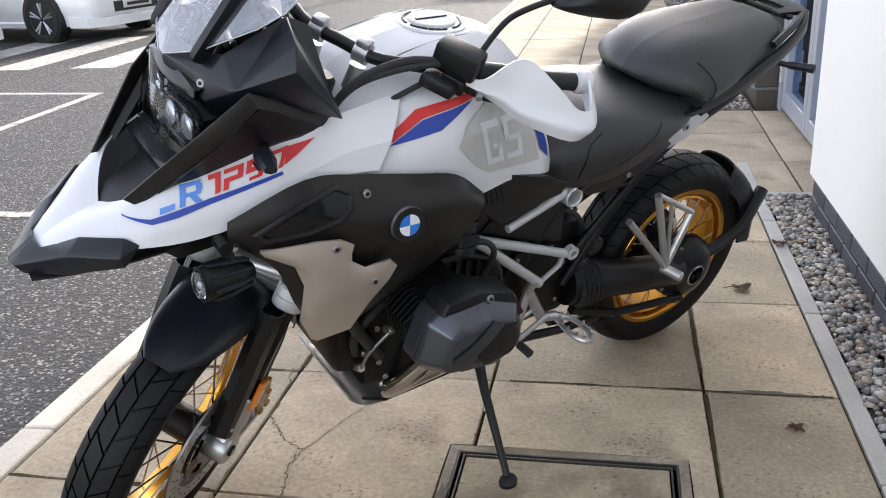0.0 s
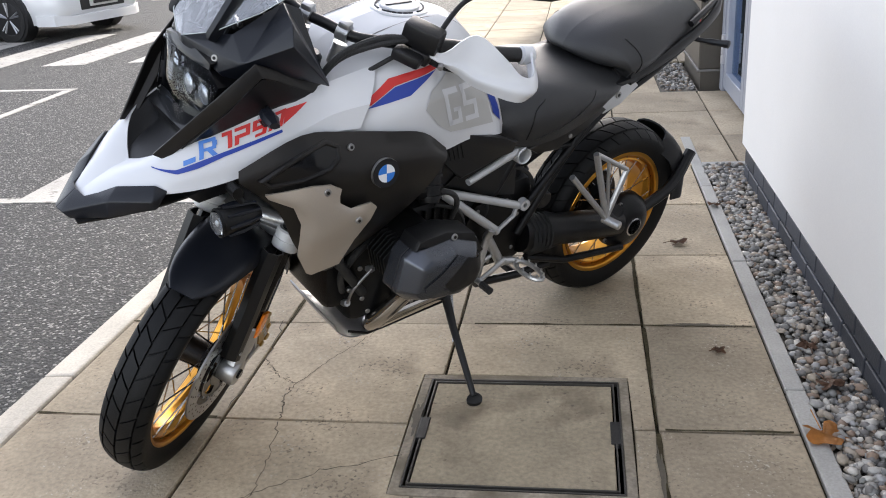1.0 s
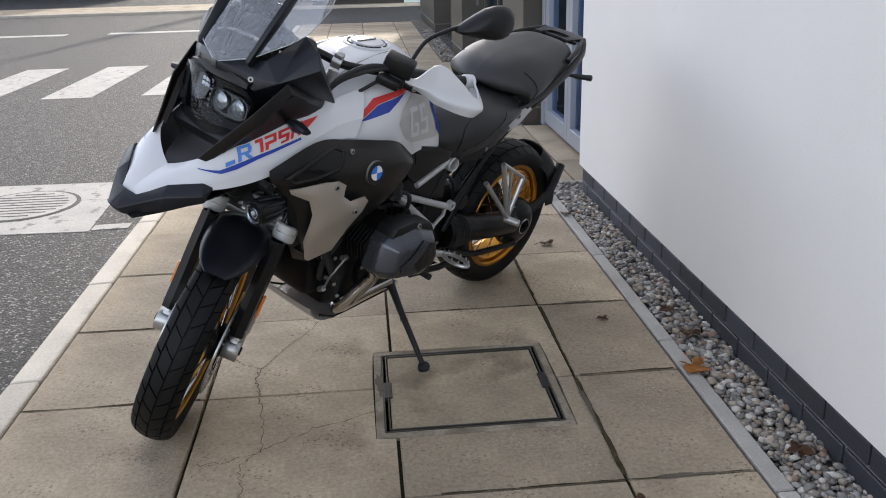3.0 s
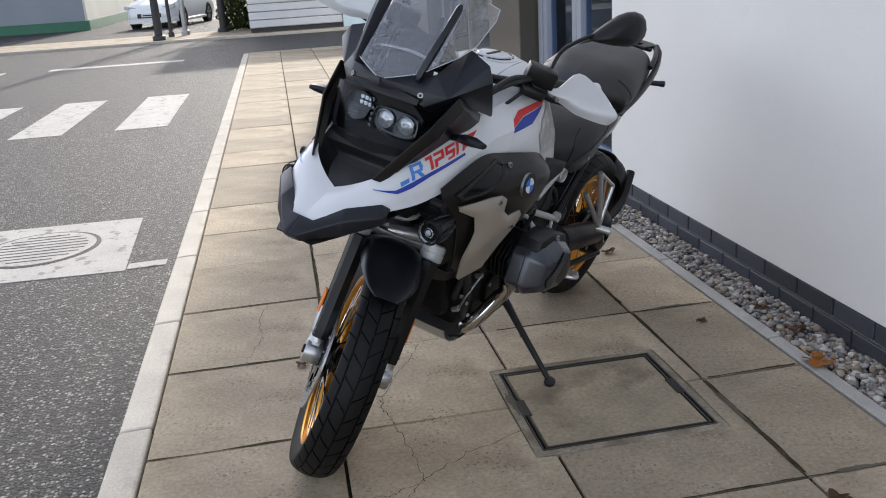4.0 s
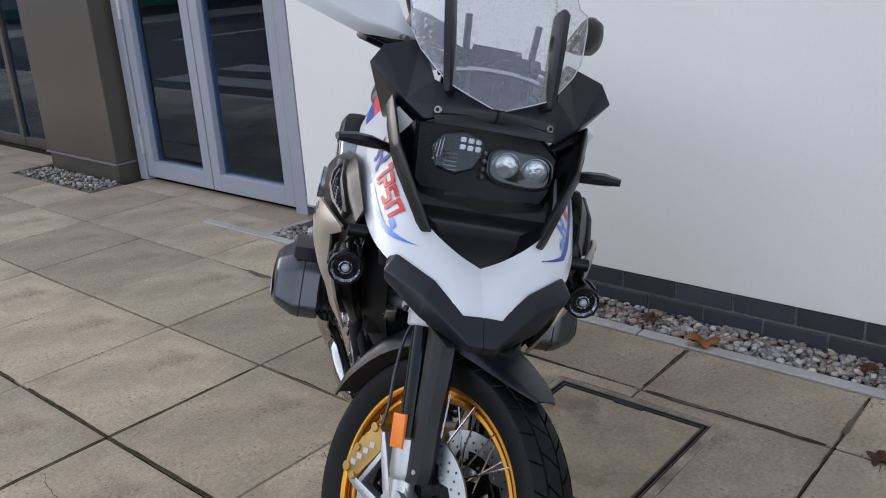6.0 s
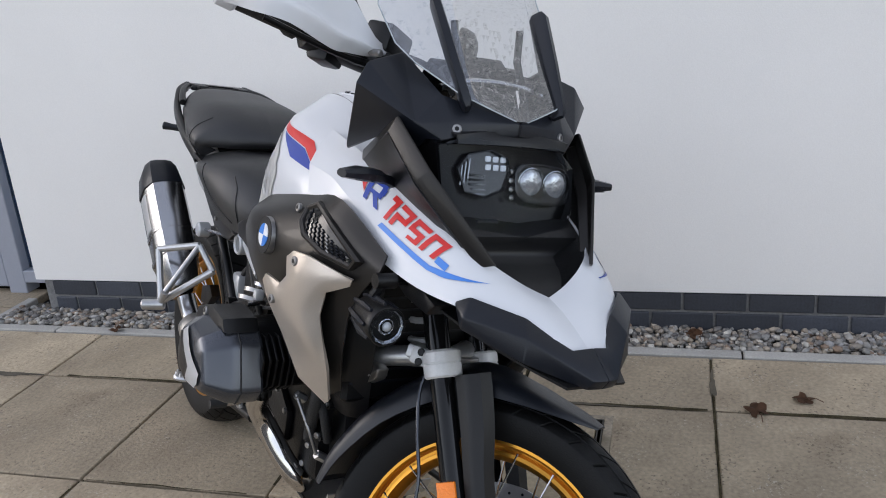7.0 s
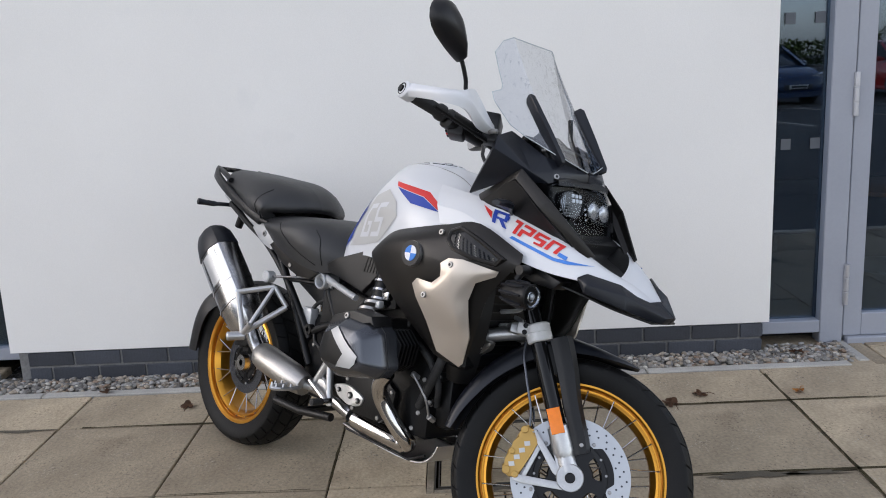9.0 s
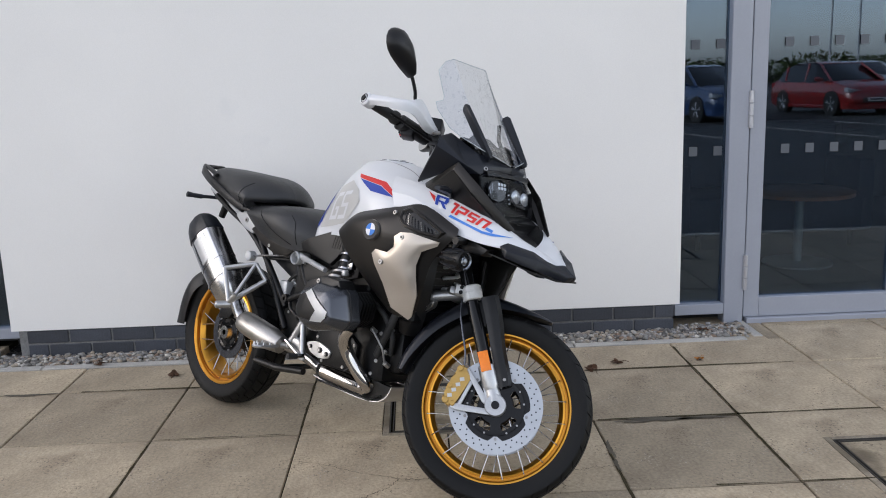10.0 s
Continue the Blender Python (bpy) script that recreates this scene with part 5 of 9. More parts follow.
# lettering: on the left flank it starts at the nose, on the right flank at the tank
LEFT_R = [(1.509, 0.922), (1.472, 0.933), (1.461, 0.963), (1.498, 0.952)]
LEFT_N = [(1.461, 0.939), (1.333, 0.978), (1.313, 1.008), (1.452, 0.967)]
RIGHT_R = [(1.318, 0.976), (1.366, 0.961), (1.356, 0.999), (1.303, 1.010)]
RIGHT_N = [(1.374, 0.957), (1.514, 0.914), (1.523, 0.936), (1.376, 0.990)]
for s, rq, nq in ((1, LEFT_R, LEFT_N), (-1, RIGHT_R, RIGHT_N)):
    bp("letter", drape(letters("R", rq), nose_tree, s, 0.002, 0.010), P_SKY if s > 0 else P_BLUE, "blue letter", 60, nose)
    bp("number", drape(letters("1250", nq), nose_tree, s, 0.002, 0.010), P_RED, "red number", 60, nose)
    if s > 0:
        decal("stripe", [(1.330, 0.980), (1.266, 1.017), (1.316, 1.006)], nose_tree, s, P_RED, nose, 0.0017)
        decal("stripe", [(1.596, 0.901), (1.555, 0.897), (1.515, 0.908), (1.462, 0.928), (1.335, 0.967), (1.335, 0.972), (1.462, 0.936), (1.512, 0.919), (1.555, 0.904)], nose_tree, s, P_BLUE, nose)
        decal("name_bar", [(1.540, 0.911), (1.516, 0.920), (1.513, 0.929), (1.537, 0.920)], nose_tree, s, P_SKY, nose)
    else:
        decal("stripe", [(1.266, 1.019), (1.302, 1.003), (1.312, 0.984)], nose_tree, s, P_RED, nose)
        decal("stripe", [(1.596, 0.896), (1.550, 0.893), (1.515, 0.898), (1.386, 0.940), (1.390, 0.946), (1.515, 0.905), (1.550, 0.901)], nose_tree, s, P_SKY, nose)
        decal("name_bar", [(1.518, 0.911), (1.542, 0.902), (1.541, 0.911), (1.518, 0.920)], nose_tree, s, P_SKY, nose)

# black beak tip and its side pieces
BEAK_V = [(1.722, 0.0, 0.832), (1.716, 0.034, 0.828), (1.768, 0.0, 0.796), (1.762, 0.022, 0.794), (1.752, 0.0, 0.776), (1.748, 0.026, 0.776),
          (1.690, 0.050, 0.838), (1.660, 0.084, 0.862), (1.602, 0.150, 0.880), (1.580, 0.164, 0.866), (1.608, 0.166, 0.830), (1.692, 0.104, 0.802),
          (1.688, 0.098, 0.838), (1.618, 0.170, 0.852)]
BEAK_F = [(0, 1, 3, 2), (2, 3, 5, 4), (1, 6, 12, 3), (6, 7, 12), (7, 8, 13, 12), (8, 9, 13), (9, 10, 13), (13, 10, 11, 12), (12, 11, 5, 3)]
for s in (1, -1):
    bp("beak", facets(BEAK_V, BEAK_F, 0.006, 0.004, s), P_GREY, "dark grey plastic beak edge", 30)
bm = bmesh.new()
under = [[(1.742, y, 0.780), (1.66, y * 1.8, 0.800), (1.58, y * 2.6, 0.828), (1.46, y * 3.0, 0.856)] for y in (-0.056, -0.03, 0, 0.03, 0.056)]
bp("nose_underside", skin(under, 0.004, 3, 3), P_BLACK)

# tank
TANK = [
    # each row: middle, top, two points of the shoulder, flank, lower edge
    [(0.604, 0.0, 0.864), (0.606, 0.046, 0.858), (0.611, 0.086, 0.842), (0.616, 0.106, 0.826), (0.624, 0.124, 0.806), (0.630, 0.130, 0.785)],
    [(0.650, 0.0, 0.976), (0.652, 0.052, 0.966), (0.661, 0.098, 0.936), (0.667, 0.120, 0.914), (0.675, 0.150, 0.870), (0.676, 0.160, 0.803)],
    [(0.728, 0.0, 1.080), (0.733, 0.064, 1.062), (0.750, 0.126, 1.014), (0.758, 0.146, 0.992), (0.775, 0.180, 0.935), (0.786, 0.184, 0.825)],
    [(0.826, 0.0, 1.130), (0.834, 0.082, 1.118), (0.856, 0.162, 1.064), (0.866, 0.182, 1.040), (0.886, 0.212, 0.975), (0.900, 0.212, 0.828)],
    [(0.930, 0.0, 1.133), (0.936, 0.092, 1.124), (0.950, 0.186, 1.076), (0.954, 0.204, 1.054), (0.962, 0.230, 0.980), (0.970, 0.230, 0.870)],
    [(1.020, 0.0, 1.120), (1.022, 0.094, 1.110), (1.028, 0.186, 1.058), (1.030, 0.203, 1.036), (1.036, 0.234, 0.975), (1.040, 0.238, 0.890)],
    [(1.110, 0.0, 1.090), (1.110, 0.090, 1.084), (1.112, 0.176, 1.036), (1.112, 0.194, 1.018), (1.114, 0.228, 0.970), (1.116, 0.236, 0.915)],
    [(1.190, 0.0, 1.036), (1.190, 0.084, 1.034), (1.190, 0.156, 1.016), (1.190, 0.172, 1.004), (1.190, 0.208, 0.966), (1.190, 0.222, 0.930)],
    [(1.260, 0.0, 0.980), (1.260, 0.080, 0.980), (1.260, 0.140, 0.982), (1.260, 0.156, 0.978), (1.258, 0.196, 0.956), (1.256, 0.212, 0.925)],
]
bm = bmesh.new()
for s in (1, -1):
    skin(flip(TANK, s), 0.004, 3, 5, bm, lu=True)
bmesh.ops.remove_doubles(bm, verts=bm.verts[:], dist=0.0004)
tank = bp("fuel_tank", bm, P_WHITE, "glossy white fuel tank", 27)
tank_tree = tree_of(tank)


# long panel joints on top of the tank
for s in (1, -1):
    pts = []
    for x, y in ((0.700, 0.050), (0.780, 0.066), (0.880, 0.082), (1.000, 0.090), (1.090, 0.094), (1.150, 0.100)):
        hit, normal, _, _ = tank_tree.ray_cast(Vector((x, s * y, 1.5)), Vector((0, 0, -1)))
        pts.append(hit + normal * 0.0002)
    bp("tank_joint", tube_bm(spline(pts, 4), 0.0014, 6), P_BOLT, parent=tank)
for s in (1, -1):
    decal("stripe", [(0.920, 1.062), (0.985, 1.052), (1.062, 1.038), (1.140, 0.991), (1.118, 0.990), (1.052, 1.023), (0.936, 1.047)], tank_tree, s, P_RED, tank)
    decal("stripe", [(0.937, 1.045), (1.052, 1.021), (1.117, 0.989), (1.128, 0.984), (1.018, 1.000)], tank_tree, s, P_BLUE, tank)
    decal("flank_film", [(0.700, 0.846), (0.742, 0.942), (0.800, 1.012), (0.892, 1.036), (0.960, 1.000), (0.978, 0.960), (0.925, 0.905), (0.878, 0.874), (0.800, 0.860)], tank_tree, s, P_GREYFILM, tank, 0.0022)
    # two square-cut marks side by side: an open ring with a tongue, and a stepped stroke
    for k, bars in enumerate((((0.0, 0.0, 0.014, 0.105), (0.0, 0.090, 0.054, 0.105), (0.0, 0.0, 0.054, 0.015), (0.040, 0.0, 0.054, 0.050), (0.026, 0.038, 0.054, 0.050)),
                              ((0.0, 0.090, 0.054, 0.105), (0.0, 0.046, 0.014, 0.105), (0.0, 0.046, 0.054, 0.060), (0.040, 0.0, 0.054, 0.060), (0.0, 0.0, 0.054, 0.015)))):
        for a0, b0, a1, b1 in bars:
            quad = [(a0 + 0.066 * k, b0), (a1 + 0.066 * k, b0), (a1 + 0.066 * k, b1), (a0 + 0.066 * k, b1)]
            decal("flank_mark", [((0.762 + a if s < 0 else 0.885 - a) + 0.40 * b, 0.880 + b + 0.10 * (a if s < 0 else 0.12 - a)) for a, b in quad], tank_tree, s, P_WHITE, tank, 0.0034)
    decal("stripe", [(0.662, 0.838), (0.672, 0.880), (0.712, 0.965), (0.752, 1.010), (0.738, 0.950), (0.702, 0.872)], tank_tree, s, P_BLUE, tank, 0.0022)
bm = bmesh.new()
for r, h in ((0.074, 0.004), (0.050, 0.010)):
    tube(bm, [(0.906, 0, 1.112), (0.907, 0, 1.127 + h - 0.002), (0.907, 0, 1.127 + h)], [r, r, r - 0.003], 36)
cap = bp("filler_cap", bm, P_WHITE, "round white filler cap")
bm = bmesh.new()
for k in range(28):
    a = 2 * math.pi * k / 28
    if k % 7 == 0:
        continue
    tube(bm, [(0.907 + 0.060 * math.cos(a), 0.060 * math.sin(a), 1.1315), (0.907 + 0.060 * math.cos(a + 0.20), 0.060 * math.sin(a + 0.20), 1.1315)], 0.0028, 6)
box(bm, 0.871, 0.946, -0.004, 0.004, 1.1365, 1.140)
bp("cap_marking", bm, P_GREY, parent=cap)

# charcoal side panels with roundel, intake and silver trim
PANEL = [
    [(0.925, 0.255, 0.862), (0.992, 0.252, 0.914), (1.085, 0.250, 0.936), (1.200, 0.242, 0.956), (1.310, 0.238, 0.968), (1.445, 0.214, 0.904)],
    [(0.932, 0.272, 0.842), (1.000, 0.286, 0.885), (1.100, 0.290, 0.906), (1.200, 0.278, 0.918), (1.320, 0.262, 0.920), (1.448, 0.224, 0.880)],
    [(0.962, 0.276, 0.805), (1.040, 0.292, 0.835), (1.122, 0.298, 0.862), (1.220, 0.290, 0.858), (1.330, 0.264, 0.850), (1.425, 0.226, 0.856)],
    [(1.010, 0.268, 0.752), (1.070, 0.280, 0.765), (1.140, 0.282, 0.775), (1.230, 0.272, 0.775), (1.310, 0.250, 0.775), (1.360, 0.226, 0.785)],
    [(1.075, 0.240, 0.680), (1.120, 0.250, 0.680), (1.170, 0.250, 0.680), (1.230, 0.245, 0.680), (1.285, 0.232, 0.680), (1.320, 0.212, 0.690)],
    [(1.150, 0.190, 0.590), (1.175, 0.196, 0.585), (1.200, 0.196, 0.580), (1.222, 0.194, 0.580), (1.245, 0.190, 0.585), (1.268, 0.180, 0.600)],
]
TRIM_V = [(1.245, 0.303, 0.853), (1.271, 0.302, 0.869), (1.313, 0.293, 0.871), (1.403, 0.250, 0.851), (1.394, 0.248, 0.838), (1.345, 0.268, 0.814),
          (1.326, 0.266, 0.766), (1.324, 0.254, 0.715), (1.321, 0.240, 0.664), (1.284, 0.212, 0.588), (1.270, 0.212, 0.578), (1.214, 0.246, 0.612),
          (1.192, 0.276, 0.690), (1.166, 0.302, 0.752), (1.155, 0.310, 0.786), (1.170, 0.310, 0.802), (1.220, 0.302, 0.797), (1.248, 0.302, 0.818),
          (1.250, 0.304, 0.836), (1.290, 0.304, 0.830), (1.345, 0.284, 0.836), (1.293, 0.294, 0.764), (1.304, 0.278, 0.711), (1.300, 0.248, 0.660), (1.215, 0.308, 0.768)]
TRIM_F = [(0, 1, 19, 18), (1, 2, 20, 19), (2, 3, 4, 5, 20), (5, 6, 21, 20), (6, 7, 22, 21), (7, 8, 23, 22), (8, 9, 10, 23), (10, 11, 12, 23), (12, 13, 24, 22, 23),
          (24, 21, 22), (24, 19, 20, 21), (18, 19, 17), (17, 19, 24, 16), (16, 24, 13, 14, 15)]
for s in (1, -1):
    side = bp("side_panel", skin(flip(PANEL, s), 0.005, 4, 4), P_PANEL, "satin charcoal side panel with round badge", 60)
    trim = bp("side_trim", facets(TRIM_V, TRIM_F, 0.006, 0.0, s, 3), P_SILVER, "champagne silver trim panel", 58)
    for p in ((1.280, 0.300, 0.853), (1.200, 0.305, 0.762)):
        bolt((p[0], s * p[1], p[2]), (0.1, s, 0.05), 0.0085, trim, 0.005)
    for p in ((1.206, 0.272, 0.933), (1.049, 0.287, 0.857)):
        bolt((p[0], s * p[1], p[2]), (0.0, s, 0.15), 0.008, side)
    # badge: ring with blue and white quarters
    c = Vector((1.131, s * 0.2985, 0.865))
    nv = Vector((0.02, s, 0.10)).normalized()
    e1 = Vector((1, 0, 0))
    e1 = (e1 - nv * e1.dot(nv)).normalized()
    e2 = nv.cross(e1)
    bm = bmesh.new()
    tube(bm, [c - nv * 0.006, c + nv * 0.005, c + nv * 0.0065], [0.0354, 0.0354, 0.0350], 36)
    ring = bp("badge", bm, P_BOLT, "round badge, black ring round blue and white quarters", parent=side)
    bm = bmesh.new()
    tube(bm, [c, c + nv * 0.0078], 0.0348, 36)
    bp("badge_ring", bm, P_BADGE_K, parent=side)
    for k in range(4):
        bm = bmesh.new()
        pts = [c + nv * 0.006] + [c + nv * 0.006 + (e1 * math.cos(a) + e2 * math.sin(a)) * 0.0215 for a in (math.pi / 2 * k + math.pi / 2 * q / 8 for q in range(9))]
        prism(bm, pts, nv * 0.003)
        bp("badge_quarter", bm, P_BADGE_B if k % 2 else P_BADGE_W, parent=side)
    # intake: raised lip and dark recess with zigzag mesh
    lip_o = [(1.236, 0.938), (1.262, 0.950), (1.330, 0.926), (1.404, 0.884), (1.388, 0.870), (1.320, 0.878), (1.262, 0.896), (1.240, 0.916)]
    ptree = tree_of(side)
    bm = bmesh.new()
    bm.faces.new([bm.verts.new((x, 0, z)) for x, z in lip_o])
    drape(bm, ptree, s, 0.003)
    bp("intake_recess", bm, P_GLOSS, parent=side)
    if s < 0:
        for k in range(10):
            x0 = 1.258 + 0.0135 * k
            zt = 0.941 - 0.0062 * k
            zb = zt - 0.046 + 0.0030 * k
            pts = []
            for w in range(11):
                x, z = x0 + 0.010 * w / 10 + (0.0022 if w % 2 else -0.0022), zt + (zb - zt) * w / 10
                hit, normal, _, _ = ptree.ray_cast(Vector((x, s * 0.7, z)), Vector((0, -s, 0)))
                pts.append((hit or Vector((x, s * 0.26, z))) + Vector((0, s * 0.0045, 0)))
            bp("intake_mesh", tube_bm(pts, 0.0011, 5), P_SATIN if k % 4 == 1 else P_GREY, parent=side)
    pts = []
    for x, z in lip_o + lip_o[:1]:
        hit, normal, _, _ = ptree.ray_cast(Vector((x, s * 0.7, z)), Vector((0, -s, 0)))
        pts.append((hit or Vector((x, s * 0.24, z))) + Vector((0, s * 0.002, 0)))
    bp("intake_lip", tube_bm(pts, 0.0065, 8), P_PANEL, parent=side)
    # dark plate between tank, panel and seat
    bm = slab_shape([(0.615, 0.780), (0.666, 0.800), (0.838, 0.850), (0.960, 0.880), (0.990, 0.850), (0.885, 0.800), (0.840, 0.745), (0.806, 0.710), (0.690, 0.742), (0.630, 0.750)], s * 0.165, s * 0.185, 0.006)
    tp = bp("tank_side_plate", bm, P_BLACK, "dark plastic plate under the tank")
    for k in range(7):
        bp("vent_rib", slab_shape([(0.80 + 0.014 * k, 0.775), (0.806 + 0.014 * k, 0.775), (0.822 + 0.014 * k, 0.825), (0.816 + 0.014 * k, 0.825)], s * 0.184, s * 0.187, 0, 1), P_BLACK, parent=tp)

# headlamp, cowl and screen
FACE = [(-0.145, 1.090), (-0.089, 1.108), (-0.011, 1.098), (0.092, 1.100), (0.139, 1.061), (0.131, 0.994), (0.105, 0.950), (0.016, 0.939), (-0.101, 0.942), (-0.139, 0.986)]


def face_x(y, z):
    """How far forward the lamp's face lies at (y, z)."""
    return 1.462 + (1.08 - z) * 0.25 - 1.0 * y * y


bm = bmesh.new()
front = [Vector((face_x(y, z), y, z)) for y, z in FACE]
mid = Vector((1.474, 0, 1.02))
loft(bm, [[q + Vector((-0.10, 0, 0.008)) for q in front], [q + Vector((-0.012, 0, 0)) for q in front], front, [mid.lerp(q, 0.94) + Vector((-0.006, 0, 0)) for q in front],
          [mid.lerp(q, 0.4) + Vector((-0.010, 0, 0)) for q in front]])
lamp = bp("headlamp", bm, P_FACE, "black headlamp with one single and one double lens", 30)
hood = [[(1.400, y * 1.02, 1.128 - 0.9 * y * y) for y in (-0.118, -0.06, 0, 0.06, 0.118)], [(1.452, y, 1.118 - 0.9 * y * y) for y in (-0.116, -0.06, 0, 0.06, 0.116)],
        [(1.464 - 1.0 * y * y, y, 1.104 - 0.5 * y * y) for y in (-0.112, -0.06, 0, 0.06, 0.112)], [(1.466 - 1.0 * y * y, y, 1.096 - 0.3 * y * y) for y in (-0.112, -0.06, 0, 0.06, 0.112)]]
bp("lamp_hood", skin(hood, 0.004, 3, 2, lu=False, lv=True), P_BLACK, "dark grey hood over the headlamp", 30, lamp)
bm = bmesh.new()
rings = [[q + Vector((0.004, 0, 0)) for q in front], [mid.lerp(q, 0.97) + Vector((0.010, 0, 0)) for q in front], [mid.lerp(q, 0.5) + Vector((0.016, 0, 0)) for q in front]]
vs = [[bm.verts.new(q) for q in r] for r in rings]
for a, b in zip(vs, vs[1:]):
    for j in range(len(a)):
        bm.faces.new((a[j], a[(j + 1) % len(a)], b[(j + 1) % len(a)], b[j]))
bm.faces.new(vs[-1])
bp("lamp_glass", bm, P_LENS, "clear headlamp lens", 50, lamp)


def rounded(cy, cz, w, h, n=24, e=3.2, skew=0.0):
    """A rounded rectangle on the lamp's face, as (y, z)."""
    pts = []
    for k in range(n):
        a = 2 * math.pi * k / n
        c, q = math.cos(a), math.sin(a)
        y = w * math.copysign(abs(c) ** (2 / e), c)
        pts.append((cy + y, cz + h * math.copysign(abs(q) ** (2 / e), q) + skew * y))
    return pts


def bezel(outline, wide, deep, x0=0.0):
    """A rim that slopes inwards from an outline on the lamp's face."""
    cy, cz = sum(y for y, z in outline) / len(outline), sum(z for y, z in outline) / len(outline)
    rings = []
    for f, d in ((1.0, -0.004), (1.0, 0.002), (1.0 - 0.35 * wide, 0.003), (1.0 - wide, -deep), (0.1, -deep - 0.002)):
        rings.append([(face_x(y, z) + x0 + d, cy + (y - cy) * f, cz + (z - cz) * f) for y, z in outline])
    return loft(bmesh.new(), rings)


def dome(c, r, bulge):
    """A round lens bulging forwards."""
    return loft(bmesh.new(), [[(c[0] + bulge * math.cos(t), c[1] + r * math.sin(t) * math.cos(2 * math.pi * k / 20), c[2] + r * math.sin(t) * math.sin(2 * math.pi * k / 20)) for k in range(20)]
                              for t in (math.pi / 2, 1.2, 0.85, 0.5, 0.15)])


# twin round lenses in a smoky rounded frame, and a deep cell with light guides and fins
bp("lamp_frame", bezel(rounded(0.062, 1.034, 0.066, 0.034, skew=-0.06), 0.14, 0.008), P_SMOKE, "smoky clear frame round the twin lenses", 40, lamp)
for y in (0.034, 0.092):
    c = (face_x(y, 1.034) - 0.006, y, 1.034 - 0.06 * (y - 0.062))
    bp("lens_rim", loft(bmesh.new(), [[(c[0] + d, c[1] + r * math.cos(2 * math.pi * k / 20), c[2] + r * math.sin(2 * math.pi * k / 20)) for k in range(20)]
                                      for r, d in ((0.0275, -0.002), (0.0275, 0.002), (0.0255, 0.003), (0.025, 0.0))]), P_REFLECT, "thin silver lens rim", 40, lamp)
    bp("projector_lens", dome((c[0] + 0.001, c[1], c[2]), 0.0245, 0.008), P_BULB, "round silvery projector lens", 50, lamp)
CELL = [(-0.110, 1.052), (-0.092, 1.077), (-0.050, 1.087), (-0.018, 1.076), (-0.012, 1.052), (-0.026, 1.022), (-0.060, 1.008), (-0.098, 1.016)]
bp("lens_cell", bezel(CELL, 0.12, 0.016), P_SMOKE, "smoky rim of the single lens", 25, lamp)
for k in range(3):
    for q in range(2):
        y, z = -0.058 + 0.0145 * k, 1.052 + 0.0135 * q
        bp("light_guide", box_bm(face_x(y, z) - 0.014, face_x(y, z) - 0.003, y, y + 0.0115, z, z + 0.0105, bevel=0.002), P_GUIDE, parent=lamp)
for k in range(5):
    z = 1.046 - 0.0075 * k
    x = face_x(-0.06, z)
    bm = loft(bmesh.new(), [[(x - 0.016, y, z + 0.001), (x - 0.003 - 0.5 * abs(y + 0.06) ** 1.0 * 0.2, y, z - 0.001), (x - 0.003, y, z - 0.003), (x - 0.016, y, z - 0.003)]
                            for y in (-0.096 + 0.004 * k, -0.070, -0.050, -0.026 - 0.003 * k)])
    bp("cell_fin", bm, P_REFLECT, parent=lamp)
for k in range(3):
    a = -0.100 + 0.006 * k
    bp("cell_facet", tube_bm([(face_x(a, 1.05) - 0.004, a, 1.058 + 0.006 * k), (face_x(a, 1.03) - 0.004, a - 0.003, 1.026 + 0.004 * k)], 0.0016, 5), P_REFLECT, parent=lamp)
for k in range(4):
    z = 1.058 - 0.014 * k
    bp("cell_prism", box_bm(face_x(-0.010, z) - 0.005, face_x(-0.010, z) + 0.003, -0.014, -0.004, z - 0.010, z, bevel=0.003), P_REFLECT, parent=lamp)
bp("lamp_badge", box_bm(1.476, 1.482, -0.075, -0.030, 0.962, 0.974, bevel=0.002), P_GREY, parent=lamp)
chin = [[(1.470, y, 0.975) for y in (-0.125, -0.06, 0, 0.06, 0.125)], [(1.505, y, 0.950) for y in (-0.122, -0.06, 0, 0.06, 0.122)],
        [(1.500, y, 0.915) for y in (-0.112, -0.055, 0, 0.055, 0.112)], [(1.580, y, 0.885) for y in (-0.075, -0.04, 0, 0.04, 0.075)],
        [(1.606, y, 0.868) for y in (-0.03, -0.015, 0, 0.015, 0.03)]]
bp("chin", skin(chin, 0.004, 3, 3), P_BLACK, "dark grey scoop under the headlamp", 50)
